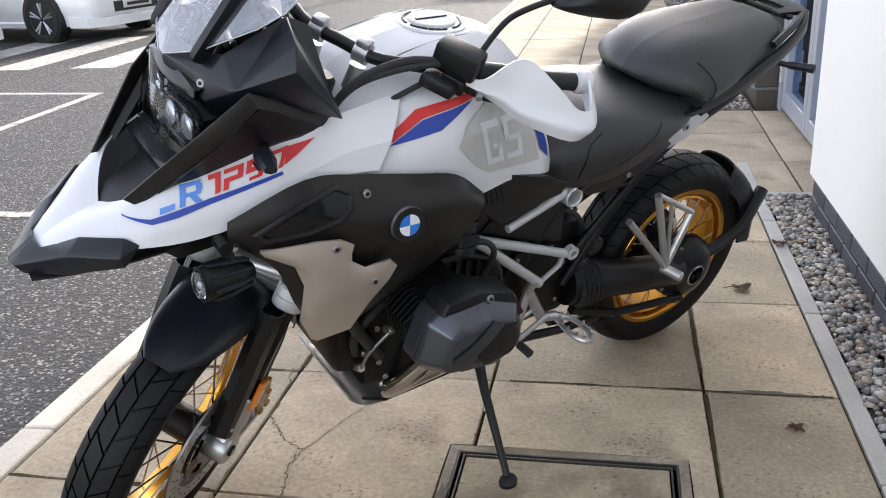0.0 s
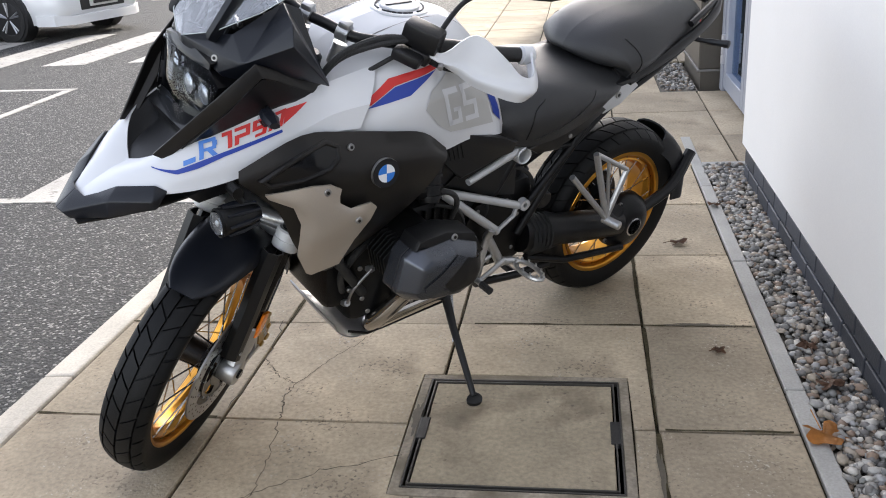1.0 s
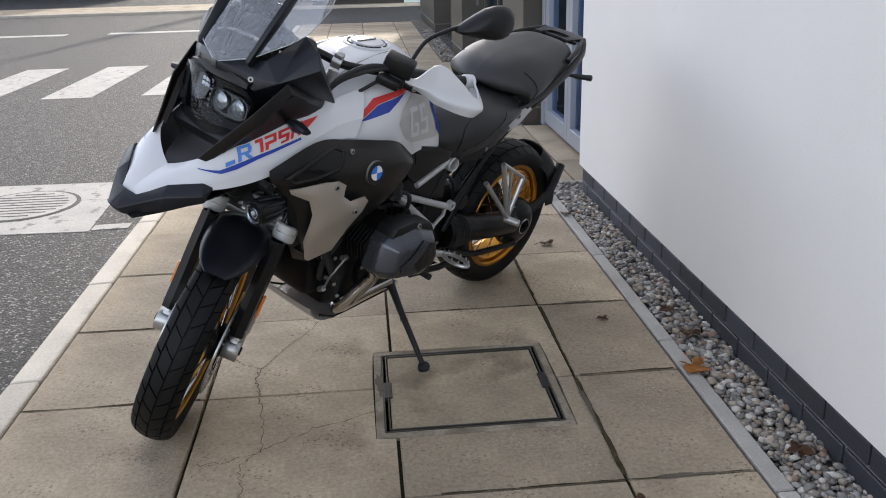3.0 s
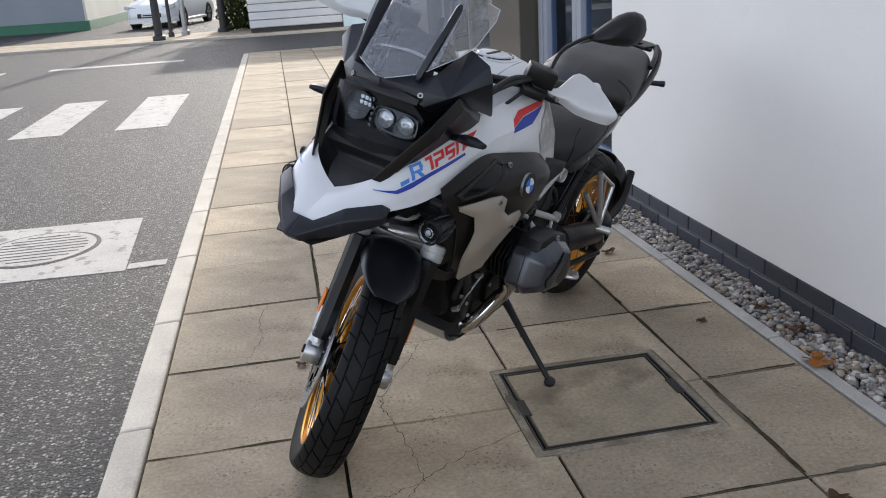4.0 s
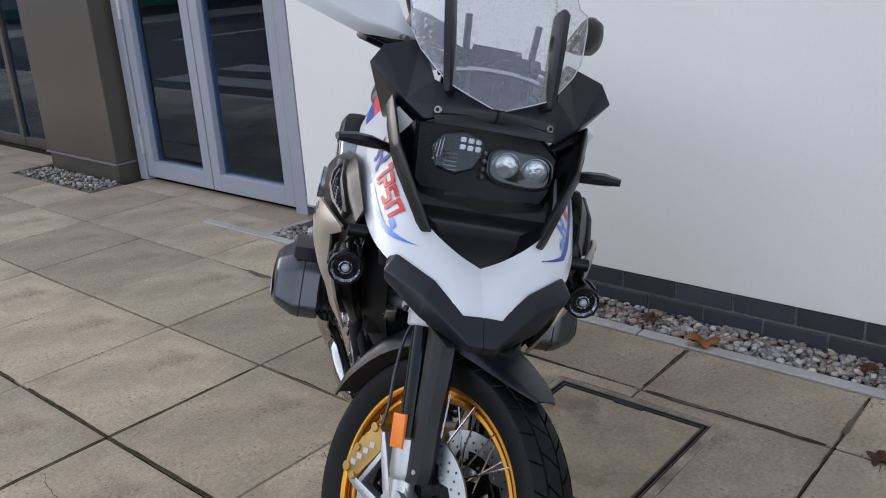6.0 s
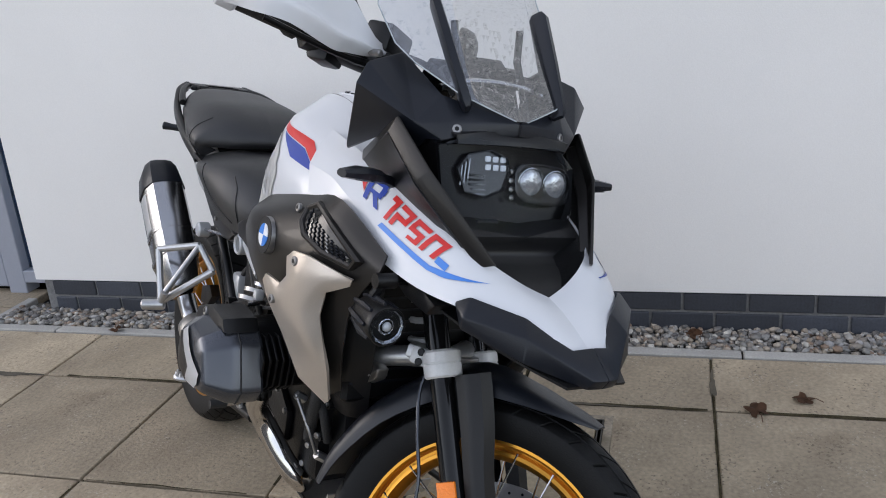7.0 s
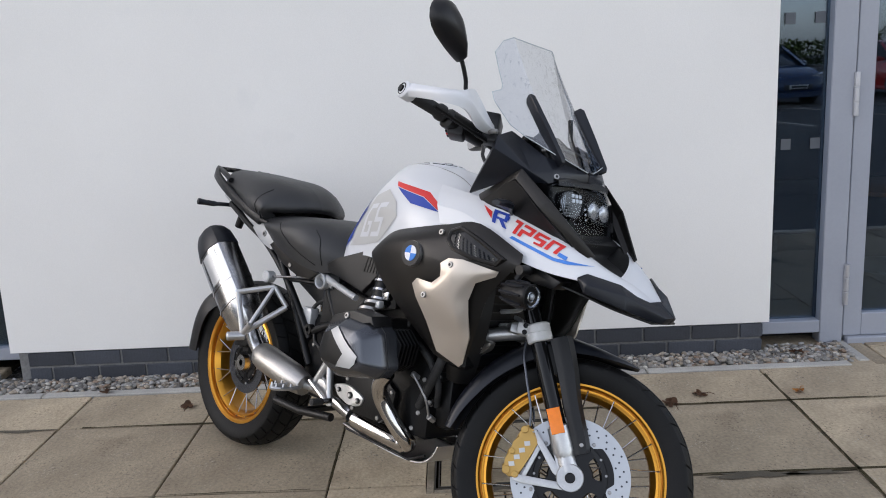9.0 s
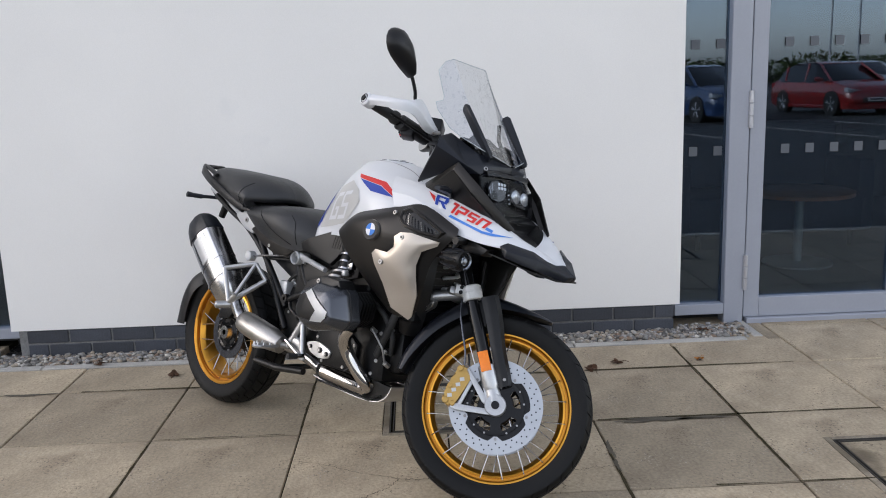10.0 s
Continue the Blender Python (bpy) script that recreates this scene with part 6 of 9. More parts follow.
for s in (1, -1):
    arm_v = [(1.225, 0.168, 1.048), (1.388, 0.194, 1.124), (1.474, 0.172, 1.050), (1.585, 0.098, 0.922), (1.240, 0.176, 1.026), (1.378, 0.203, 1.096), (1.452, 0.184, 1.026), (1.564, 0.116, 0.912),
             (1.232, 0.158, 1.020), (1.370, 0.180, 1.084), (1.442, 0.162, 1.014), (1.554, 0.100, 0.906)]
    arm_f = [(0, 1, 5, 4), (1, 2, 6, 5), (2, 3, 7, 6), (4, 5, 9, 8), (5, 6, 10, 9), (6, 7, 11, 10)]
    bp("fairing_arm", facets(arm_v, arm_f, 0.006, 0.003, s), P_PANEL, "satin charcoal arm beside the headlamp", 30)
    # black sheet added to stand for the dark inside a partly open gap
    infill = [[(1.244, 0.172, 1.030), (1.310, 0.186, 1.062), (1.376, 0.196, 1.092), (1.450, 0.180, 1.024), (1.556, 0.112, 0.914)],
              [(1.262, 0.172, 1.016), (1.316, 0.176, 1.024), (1.380, 0.176, 1.036), (1.460, 0.164, 0.992), (1.556, 0.106, 0.916)],
              [(1.285, 0.168, 1.022), (1.330, 0.164, 1.008), (1.384, 0.160, 0.994), (1.472, 0.146, 0.964), (1.552, 0.106, 0.926)]]
    bp("arm_infill", skin(flip(infill, s), 0.003, 2, 2), P_BLACK, "added black sheet for the dark gap behind the fairing arm", 40)
    liner = [[(1.598, 0.030, 0.880), (1.570, 0.083, 0.912), (1.537, 0.117, 0.936), (1.472, 0.139, 0.964), (1.382, 0.155, 0.996), (1.285, 0.164, 1.026)],
             [(1.540, 0.045, 0.884), (1.525, 0.088, 0.912), (1.505, 0.112, 0.938), (1.455, 0.132, 0.974), (1.380, 0.144, 1.020), (1.300, 0.146, 1.052)],
             [(1.490, 0.050, 0.905), (1.484, 0.090, 0.926), (1.474, 0.112, 0.950), (1.436, 0.128, 0.992), (1.376, 0.134, 1.048), (1.310, 0.128, 1.082)]]
    bp("nose_liner", skin(flip(liner, s), 0.003, 2, 2), P_ENGINE, "black liner inside the nose", 50)
    # indicators
    bm = bmesh.new()
    path = [(1.350, 0.160, 1.006), (1.364, 0.192, 1.016), (1.378, 0.215, 1.022), (1.388, 0.250, 1.026), (1.394, 0.284, 1.026)]
    rings = []
    for (x, y, z), w, h in zip(path, (0.007, 0.006, 0.015, 0.017, 0.010), (0.010, 0.009, 0.012, 0.012, 0.007)):
        rings.append([(x + w * a, s * (y - 0.4 * w * a), z + h * b) for a, b in ((1, 0.2), (0.6, 0.9), (-0.5, 1.0), (-1, 0.3), (-0.9, -0.5), (0, -1), (0.8, -0.7))])
    loft(bm, rings)
    ind = bp("indicator", bm, P_GREY, "black front indicator")
    bp("indicator_lens", tube_bm([(1.398, s * 0.226, 1.020), (1.404, s * 0.262, 1.022)], [0.006, 0.005], 8), P_LENS, parent=ind)
    # cowl beside the screen
    cowl_v = [(1.462, 0.0, 1.112), (1.464, 0.0, 1.134), (1.440, 0.122, 1.088), (1.402, 0.122, 1.166), (1.404, 0.168, 1.116), (1.300, 0.148, 1.228), (1.318, 0.222, 1.205),
              (1.214, 0.198, 1.046), (1.352, 0.178, 1.096), (1.224, 0.160, 1.090), (1.258, 0.146, 1.208), (1.432, 0.116, 1.124), (1.329, 0.245, 1.168), (1.452, 0.060, 1.106), (1.410, 0.114, 1.056)]
    cowl_f = [(0, 13, 11, 1), (13, 2, 11), (1, 11, 3), (2, 4, 11), (11, 4, 3), (3, 4, 5), (4, 6, 5), (4, 12, 6), (4, 8, 12), (8, 7, 12), (2, 8, 4), (2, 14, 8), (6, 12, 7), (5, 6, 7), (5, 7, 9, 10)]
    cw = bp("cowl", facets(cowl_v, cowl_f, 0.006, 0.004, s), P_GREY, "dark grey plastic cowl under the screen", 20)
    bolt((1.436, s * 0.107, 1.114), (0.8, s * 0.5, 0.25), 0.008, cw)
    # wind deflector bars
    bm = bmesh.new()
    p, q = Vector((1.314, s * 0.112, 1.326)), Vector((1.440, s * 0.094, 1.148))
    d = (q - p).normalized()
    w = Vector((0.75, s * 0.45, 0.5))
    w = (w - d * w.dot(d)).normalized()
    n_ = d.cross(w)
    rings = [[c + w * (a * k) + n_ * (b * k) for a, b in ((0.017, 0.006), (0.010, 0.009), (-0.016, 0.008), (-0.018, 0), (-0.016, -0.008), (0.010, -0.009), (0.017, -0.006))]
             for c, k in ((p, 0.6), (p + d * 0.012, 1.0), (p.lerp(q, 0.5), 1.05), (q - d * 0.01, 0.95), (q, 0.6))]
    loft(bm, rings)
    bp("deflector_bar", bm, P_GREY, "black screen support bar", 50)
HALF = [(1.137, 0.012), (1.165, 0.100), (1.205, 0.152), (1.232, 0.172), (1.292, 0.183), (1.318, 0.180), (1.330, 0.159), (1.345, 0.153), (1.440, 0.143), (1.478, 0.116), (1.494, 0.088)]
screen = []
for z in sorted({round(a + (b - a) * k / 6, 4) for (a, _), (b, _) in zip(HALF, HALF[1:]) for k in range(7)}):
    hw = float(np.interp(z, [q[0] for q in HALF], [q[1] for q in HALF]))
    x = 1.466 - 0.845 * (z - 1.137) + 0.40 * (z - 1.137) ** 2
    # a broad middle panel and two wings folded back at a soft crease
    screen.append([(x - 0.55 * y * y - 1.3 * max(0.0, abs(y) - 0.085) ** 1.25, y, z + 0.25 * y * y) for y in (hw * v for v in np.linspace(-1, 1, 45))])
bm = bmesh.new()
sv = [[bm.verts.new(p) for p in r] for r in screen]
fs = [bm.faces.new((a[j], a[j + 1], b[j + 1], b[j])) for a, b in zip(sv, sv[1:]) for j in range(len(a) - 1)]
bmesh.ops.solidify(bm, geom=fs, thickness=0.004)
scr = bp("windscreen", bm, P_SCREEN, "clear faceted windscreen", 60)
scr.visible_shadow = False
edge = [Vector(r[0]) for r in screen] + [Vector(p) for p in screen[-1][1:-1]] + [Vector(r[-1]) for r in screen[::-1]]
bp("screen_edge", tube_bm(edge, 0.0013, 6), P_EDGE, "bright polished edge of the screen", 60, scr)
# instrument display and screen mount behind
bm = bmesh.new()
box(bm, -0.012, 0.012, -0.095, 0.095, -0.055, 0.055, 0.006, 2)
bm.transform(pose(1.272, 0, 1.175, 0, 38, 0))
bp("display", bm, P_GLOSS, "black instrument display")
bp("display_hood", slab_shape([(1.30, 1.105), (1.40, 1.12), (1.36, 1.20), (1.31, 1.235), (1.295, 1.225)], -0.05, 0.05, 0.004), P_BLACK)
for s in (1, -1):
    bp("screen_rail", tube_bm([(1.40, s * 0.062, 1.13), (1.335, s * 0.066, 1.235), (1.325, s * 0.07, 1.29)], 0.007, 8), P_BLACK)
    bm = bmesh.new()
    tube(bm, spline([(1.31, s * 0.07, 1.21), (1.36, s * 0.105, 1.20), (1.385, s * 0.09, 1.165)], 4), 0.0045, 8)
    bp("display_cable", bm, P_PEBBLED)
bm = bmesh.new()
tube(bm, spline([(1.38, -0.115, 1.176), (1.372, -0.06, 1.190), (1.370, 0, 1.194), (1.372, 0.06, 1.190), (1.38, 0.115, 1.176)], 4), 0.006, 8)
bp("screen_brace", bm, P_STEEL)

# fog lamps
for s in (1, -1):
    c = Vector((1.503, s * 0.232, 0.804))
    d = Vector((1.0, s * 0.02, -0.03)).normalized()
    bm = bmesh.new()
    tube(bm, [c - d * 0.095, c - d * 0.085, c - d * 0.070, c - d * 0.018, c - d * 0.004, c], [0.013, 0.021, 0.027, 0.031, 0.032, 0.030], 24)
    fog = bp("fog_lamp", bm, P_ENGINE, "small round black fog lamp", 40)
    for k in range(8):
        a = 2 * math.pi * k / 8
        u = d.orthogonal().normalized()
        v = d.cross(u)
        r = (u * math.cos(a) + v * math.sin(a))
        bp("fog_rib", tube_bm([c - d * 0.088 + r * 0.023, c - d * 0.045 + r * 0.031, c - d * 0.012 + r * 0.033], [0.004, 0.006, 0.003], 6), P_GREY, parent=fog)
    # faceted silver dish with a bright core, under a bulging clear lens
    u, v = Vector((0, 1, 0)), Vector((0, 0, 1))
    bm = bmesh.new()
    dish = [[bm.verts.new(c + d * h + (u * math.cos(2 * math.pi * (k + o) / 11) + v * math.sin(2 * math.pi * (k + o) / 11)) * r) for k in range(11)]
            for r, h, o in ((0.0285, 0.004, 0.0), (0.021, -0.004, 0.5), (0.012, 0.001, 0.0), (0.006, -0.006, 0.5))]
    for a, b in zip(dish, dish[1:]):
        for k in range(11):
            bm.faces.new((a[k], a[(k + 1) % 11], b[k]))
            bm.faces.new((a[(k + 1) % 11], b[(k + 1) % 11], b[k]))
    bm.faces.new(dish[-1])
    bp("fog_reflector", bm, P_FOG, "faceted silver reflector", 5, fog)
    bp("fog_core", dome(tuple(c + d * 0.001), 0.008, 0.007), P_LIGHT, parent=fog)
    bp("fog_glass", dome(tuple(c + d * 0.004), 0.028, 0.011), P_LENS, "clear bulging lens", 50, fog)
    bp("fog_bezel", tube_bm([c + d * 0.002 + (u * math.cos(2 * math.pi * k / 24) + v * math.sin(2 * math.pi * k / 24)) * 0.0305 for k in range(25)], 0.0024, 6), P_ENGINE, parent=fog)
    bm = bmesh.new()
    tube(bm, spline([c - d * 0.055 + Vector((0, 0, 0.034)), c - d * 0.045 + Vector((0, -s * 0.01, 0.055)), c - d * 0.05 + Vector((0, -s * 0.045, 0.060)), Vector((1.43, s * 0.13, 0.850))], 3), 0.009, 8)
    tube(bm, [c - d * 0.045 + Vector((0, -s * 0.030, 0.060)), c - d * 0.045 + Vector((0, s * 0.006, 0.060))], 0.013, 12)
    bp("fog_bracket", bm, P_ENGINE, parent=fog)
    slab_m = slab_shape([(1.42, 0.885), (1.50, 0.862), (1.545, 0.848), (1.52, 0.826), (1.45, 0.835), (1.40, 0.855)], s * 0.120, s * 0.175, 0.006)
    bp("lamp_carrier", slab_m, P_BLACK, parent=fog)

# ---------------------------------------------------------------- seats, tail and rear frame
SEAT = [
    [(0.640, 0.0, 0.858), (0.640, 0.052, 0.854), (0.640, 0.096, 0.838), (0.640, 0.122, 0.806), (0.640, 0.120, 0.768)],
    [(0.575, 0.0, 0.892), (0.575, 0.070, 0.889), (0.574, 0.134, 0.868), (0.572, 0.168, 0.815), (0.570, 0.158, 0.740)],
    [(0.480, 0.0, 0.916), (0.480, 0.092, 0.914), (0.478, 0.172, 0.896), (0.472, 0.204, 0.842), (0.466, 0.184, 0.756)],
    [(0.370, 0.0, 0.916), (0.370, 0.098, 0.913), (0.368, 0.180, 0.896), (0.352, 0.208, 0.858), (0.342, 0.184, 0.794)],
    [(0.275, 0.0, 0.912), (0.275, 0.090, 0.908), (0.270, 0.160, 0.890), (0.258, 0.194, 0.866), (0.250, 0.170, 0.836)],
    [(0.215, 0.0, 0.912), (0.215, 0.085, 0.908), (0.214, 0.144, 0.892), (0.210, 0.170, 0.878), (0.208, 0.152, 0.856)],
]
bm = bmesh.new()
for s in (1, -1):
    skin(flip(SEAT, s), 0.006, 4, 4, bm)
bmesh.ops.remove_doubles(bm, verts=bm.verts[:], dist=0.0004)
rider_tree = tree_of(bp("rider_seat", bm, P_SEAT, "black vinyl rider's seat", 70))
PILLION = [
    [(0.296, 0.0, 0.928), (0.290, 0.050, 0.925), (0.268, 0.100, 0.918), (0.226, 0.148, 0.914), (0.220, 0.132, 0.904)],
    [(0.312, 0.0, 0.944), (0.305, 0.054, 0.941), (0.278, 0.108, 0.932), (0.224, 0.167, 0.917), (0.211, 0.148, 0.893)],
    [(0.296, 0.0, 0.976), (0.290, 0.062, 0.972), (0.263, 0.124, 0.957), (0.214, 0.185, 0.920), (0.197, 0.158, 0.879)],
    [(0.248, 0.0, 1.010), (0.243, 0.080, 1.005), (0.224, 0.142, 0.983), (0.206, 0.192, 0.932), (0.200, 0.164, 0.876)],
    [(0.162, 0.0, 1.036), (0.160, 0.098, 1.031), (0.148, 0.160, 1.002), (0.140, 0.196, 0.946), (0.136, 0.168, 0.888)],
    [(0.050, 0.0, 1.048), (0.050, 0.104, 1.042), (0.044, 0.158, 1.014), (0.036, 0.176, 0.964), (0.030, 0.150, 0.915)],
    [(-0.120, 0.0, 1.060), (-0.120, 0.086, 1.055), (-0.120, 0.128, 1.028), (-0.118, 0.140, 0.985), (-0.116, 0.118, 0.945)],
    [(-0.190, 0.0, 1.044), (-0.188, 0.060, 1.038), (-0.186, 0.088, 1.014), (-0.184, 0.092, 0.985), (-0.182, 0.080, 0.955)],
]
bm = bmesh.new()
for s in (1, -1):
    skin(flip(PILLION, s), 0.006, 4, 4, bm)
bmesh.ops.remove_doubles(bm, verts=bm.verts[:], dist=0.0004)
pillion_tree = tree_of(bp("pillion_seat", bm, P_SEAT, "black vinyl pillion seat", 70))
for s in (1, -1):
    # seams sewn over the flanks of both seats
    for tree, line in ((pillion_tree, [(0.205, 0.995), (0.186, 0.970), (0.178, 0.940), (0.180, 0.905)]), (rider_tree, [(0.352, 0.885), (0.385, 0.852), (0.450, 0.806), (0.540, 0.762)]),
                       (rider_tree, [(0.520, 0.878), (0.548, 0.850), (0.560, 0.810), (0.566, 0.765)])):
        pts = []
        for q in spline([(x, 0, z) for x, z in line], 5):
            hit, normal, _, _ = tree.ray_cast(Vector((q.x, s * 0.7, q.z)), Vector((0, -s, 0)))
            if hit:
                pts.append(hit + normal * 0.0003 * (1 if normal.y * s > 0 else -1))
        if len(pts) > 3:
            bp("seat_seam", tube_bm(pts, 0.0017, 6), P_GLOSS)
    # grab rail, a flat black bar sweeping up to the rack
    rail = spline([(0.190, s * 0.172, 0.880), (0.060, s * 0.178, 0.930), (-0.080, s * 0.168, 0.985), (-0.200, s * 0.138, 1.030), (-0.268, s * 0.095, 1.050)], 5)
    bm = bmesh.new()
    rings = []
    for k, p in enumerate(rail):
        d = (rail[min(k + 1, len(rail) - 1)] - rail[max(k - 1, 0)]).normalized()
        w = Vector((0, 1, 0))
        u = d.cross(w).normalized()
        rings.append([p + u * a + w * b for a, b in ((0.017, 0.005), (0.014, 0.008), (-0.014, 0.008), (-0.017, 0.005), (-0.017, -0.005), (-0.014, -0.008), (0.014, -0.008), (0.017, -0.005))])
    loft(bm, rings)
    bp("grab_rail", bm, P_BLACK, "black grab rail", 50)
    rail2 = spline([(-0.060, s * 0.158, 1.012), (-0.110, s * 0.148, 1.030), (-0.170, s * 0.130, 1.044), (-0.230, s * 0.105, 1.052), (-0.270, s * 0.080, 1.054)], 4)
    bp("rack_rail", tube_bm(rail2, 0.010, 10), P_BLACK)
    # tail tube and bright plate
    bp("tail_tube", tube_bm(spline([(0.600, s * 0.130, 0.700), (0.420, s * 0.140, 0.775), (0.200, s * 0.140, 0.835), (0.000, s * 0.120, 0.895), (-0.190, s * 0.085, 0.955)], 4), 0.0125, 12), P_LIGHT, "silver tail frame tube")
    bm = slab_shape([(0.300, 0.858), (0.215, 0.872), (0.150, 0.868), (0.130, 0.850), (0.195, 0.802), (0.262, 0.782), (0.292, 0.800)], s * 0.148, s * 0.164, 0.005)
    sp = bp("seat_hinge_plate", bm, P_LIGHT, "silver triangular plate under the seat")
    bolt((0.215, s * 0.164, 0.835), (0, s, 0), 0.011, sp)
    bp("strap_loop", slab_shape([(0.250, 0.882), (0.170, 0.892), (0.160, 0.880), (0.240, 0.868)], s * 0.150, s * 0.182, 0.004), P_BLACK)
    # rear indicator on its stalk
    ri = bp("rear_indicator", tube_bm(spline([(-0.215, s * 0.035, 0.915), (-0.230, s * 0.080, 0.914), (-0.255, s * 0.105, 0.912), (-0.285, s * 0.148, 0.914), (-0.290, s * 0.160, 0.915)], 3),
                                      [0.008] * 6 + [0.011] * 3 + [0.013] * 3 + [0.006], 10), P_GREY, "black rear indicator")
    # dark lower rear frame tubes
    bp("rear_frame_tube", tube_bm([(0.510, s * 0.125, 0.420), (0.400, s * 0.130, 0.600), (0.270, s * 0.140, 0.800)], 0.0135, 12), P_ENGINE, "black rear frame tube")
    bp("rear_frame_tube", tube_bm([(0.530, s * 0.130, 0.700), (0.330, s * 0.135, 0.690)], 0.0080, 10), P_ENGINE)
    bp("rear_frame_tube", tube_bm([(0.640, s * 0.120, 0.560), (0.560, s * 0.125, 0.700)], 0.0135, 12), P_ENGINE)
    # pale main frame tubes
    bp("frame_tube", tube_bm([(0.836, s * 0.150, 0.662), (0.546, s * 0.152, 0.543)], 0.0120, 12), P_LIGHT if s > 0 else P_ENGINE, "pale grey frame tube" if s > 0 else "black frame tube")
    bp("frame_tube", tube_bm([(0.836, s * 0.150, 0.657), (0.626, s * 0.160, 0.482)], 0.0130, 12), P_LIGHT if s > 0 else P_ENGINE, "pale grey frame tube" if s > 0 else "black frame tube")
    bp("frame_tube", tube_bm([(0.550, s * 0.150, 0.540), (0.560, s * 0.152, 0.512), (0.622, s * 0.158, 0.482)], 0.0065, 10), P_LIGHT if s > 0 else P_ENGINE)
    bp("frame_tube", tube_bm([(0.772, s * 0.176, 0.688), (0.640, s * 0.156, 0.712), (0.548, s * 0.136, 0.728)], [0.010, 0.011, 0.014], 12), P_LIGHT)
    bm = bmesh.new()
    lathe(bm, [(0.020, s * 0.100), (0.027, s * 0.100), (0.027, s * 0.160), (0.0235, s * 0.164), (0.020, s * 0.160), (0.020, s * 0.100)], (0.560, 0, 0.712), 24)
    bp("frame_panel", slab_shape([(0.780, 0.690), (0.560, 0.722), (0.548, 0.570), (0.640, 0.590), (0.815, 0.664)], s * 0.118, s * 0.132, 0.004), P_BLACK, "black panel behind the frame tubes")
    bp("frame_socket", bm, P_LIGHT, "open tube end of the frame")
    bm = bmesh.new()
    lathe(bm, [(0.008, s * 0.146), (0.018, s * 0.146), (0.018, s * 0.166), (0.008, s * 0.166), (0.008, s * 0.146)], (0.530, 0, 0.545), 20)
    bp("frame_boss", bm, P_LIGHT if s > 0 else P_ENGINE)
    # pillion footrest bracket: an open cast triangle
    bm = bmesh.new()
    if s > 0:
        y = 0.196
        for a, ya, b, yb, r in (((0.190, 0.420), 1, (0.288, 0.668), 0.97, 0.0105), ((0.190, 0.420), 1, (0.132, 0.580), 0.98, 0.0095),
                                ((0.288, 0.668), 0.97, (0.132, 0.580), 0.98, 0.0080), ((0.190, 0.420), 1, (0.366, 0.604), 0.92, 0.0100), ((0.225, 0.630), 0.97, (0.188, 0.440), 1, 0.0060)):
            tube(bm, [(a[0], y * ya, a[1]), (b[0], y * yb, b[1])], r, 10)
        peg0, peg1 = (0.192, y - 0.012, 0.415), (0.172, y + 0.050, 0.410)
    else:
        y = -0.285
        A, B, C, D, E = (0.275, -0.285, 0.630), (0.366, -0.200, 0.663), (0.372, -0.285, 0.536), (0.405, -0.170, 0.600), (0.330, -0.284, 0.497)
        for a, b, r in ((A, B, 0.0095), (B, C, 0.0080), (A, E, 0.0095), (E, D, 0.0105), (E, C, 0.0095), (B, D, 0.0090)):
            tube(bm, [a, b], r, 10)
        peg0, peg1 = (0.330, y + 0.012, 0.488), (0.305, y - 0.045, 0.482)
    pb = bp("pillion_bracket", bm, P_ALU, "cast silver pillion footrest bracket")
    bm = bmesh.new()
    cyl(bm, peg0, peg1, 0.015, 12, 0.004)
    bp("pillion_peg", bm, P_ALU, "folded pillion footrest", parent=pb)
# rack plate
bm = bmesh.new()
prism(bm, [(-0.165, -0.080, 1.050), (-0.262, -0.095, 1.052), (-0.298, -0.060, 1.050), (-0.306, 0.0, 1.050), (-0.298, 0.060, 1.050), (-0.262, 0.095, 1.052), (-0.165, 0.080, 1.050),
           (-0.170, 0.050, 1.050), (-0.235, 0.050, 1.050), (-0.245, 0.0, 1.050), (-0.235, -0.050, 1.050), (-0.170, -0.050, 1.050)], (0, 0, 0.012), 0.003)
rack = bp("luggage_rack", bm, P_BLACK, "black luggage rack")
bp("rack_slat", box_bm(-0.205, -0.188, -0.100, 0.100, 1.044, 1.058, bevel=0.004), P_BLACK, parent=rack)
bp("tail_body", loft(bmesh.new(), [[(x, y * w, z0) for y, z0 in ((-1, zl), (-1, zh), (-0.6, zh + 0.015), (0.6, zh + 0.015), (1, zh), (1, zl), (0.6, zl - 0.02), (-0.6, zl - 0.02))]
                                   for x, w, zl, zh in ((0.20, 0.115, 0.80, 0.90), (0.0, 0.095, 0.87, 0.945), (-0.18, 0.062, 0.925, 0.985), (-0.262, 0.045, 0.945, 0.988))]), P_BLACK, "black tail section")
bp("tail_lamp", box_bm(-0.276, -0.258, -0.042, 0.042, 0.945, 0.985, bevel=0.006, segs=2), P_RED, "red tail lamp")
bm = bmesh.new()
tube(bm, [(-0.15, 0, 0.93), (-0.20, 0, 0.88), (-0.225, 0, 0.83)], [0.022, 0.018, 0.016], 10)
bp("plate_bracket", bm, P_BLACK, "black number plate bracket")
# black under-seat body and airbox
bp("under_seat_body", loft(bmesh.new(), [[(x, y * w, z) for y, z in ((-1, zl), (-1, zh), (1, zh), (1, zl))] for x, w, zl, zh in
                                         ((0.92, 0.14, 0.68, 0.88), (0.74, 0.12, 0.64, 0.80), (0.62, 0.085, 0.62, 0.77), (0.46, 0.078, 0.62, 0.76), (0.33, 0.078, 0.68, 0.80), (0.24, 0.08, 0.78, 0.86))]), P_BLACK, "black bodywork under the seat", 30)

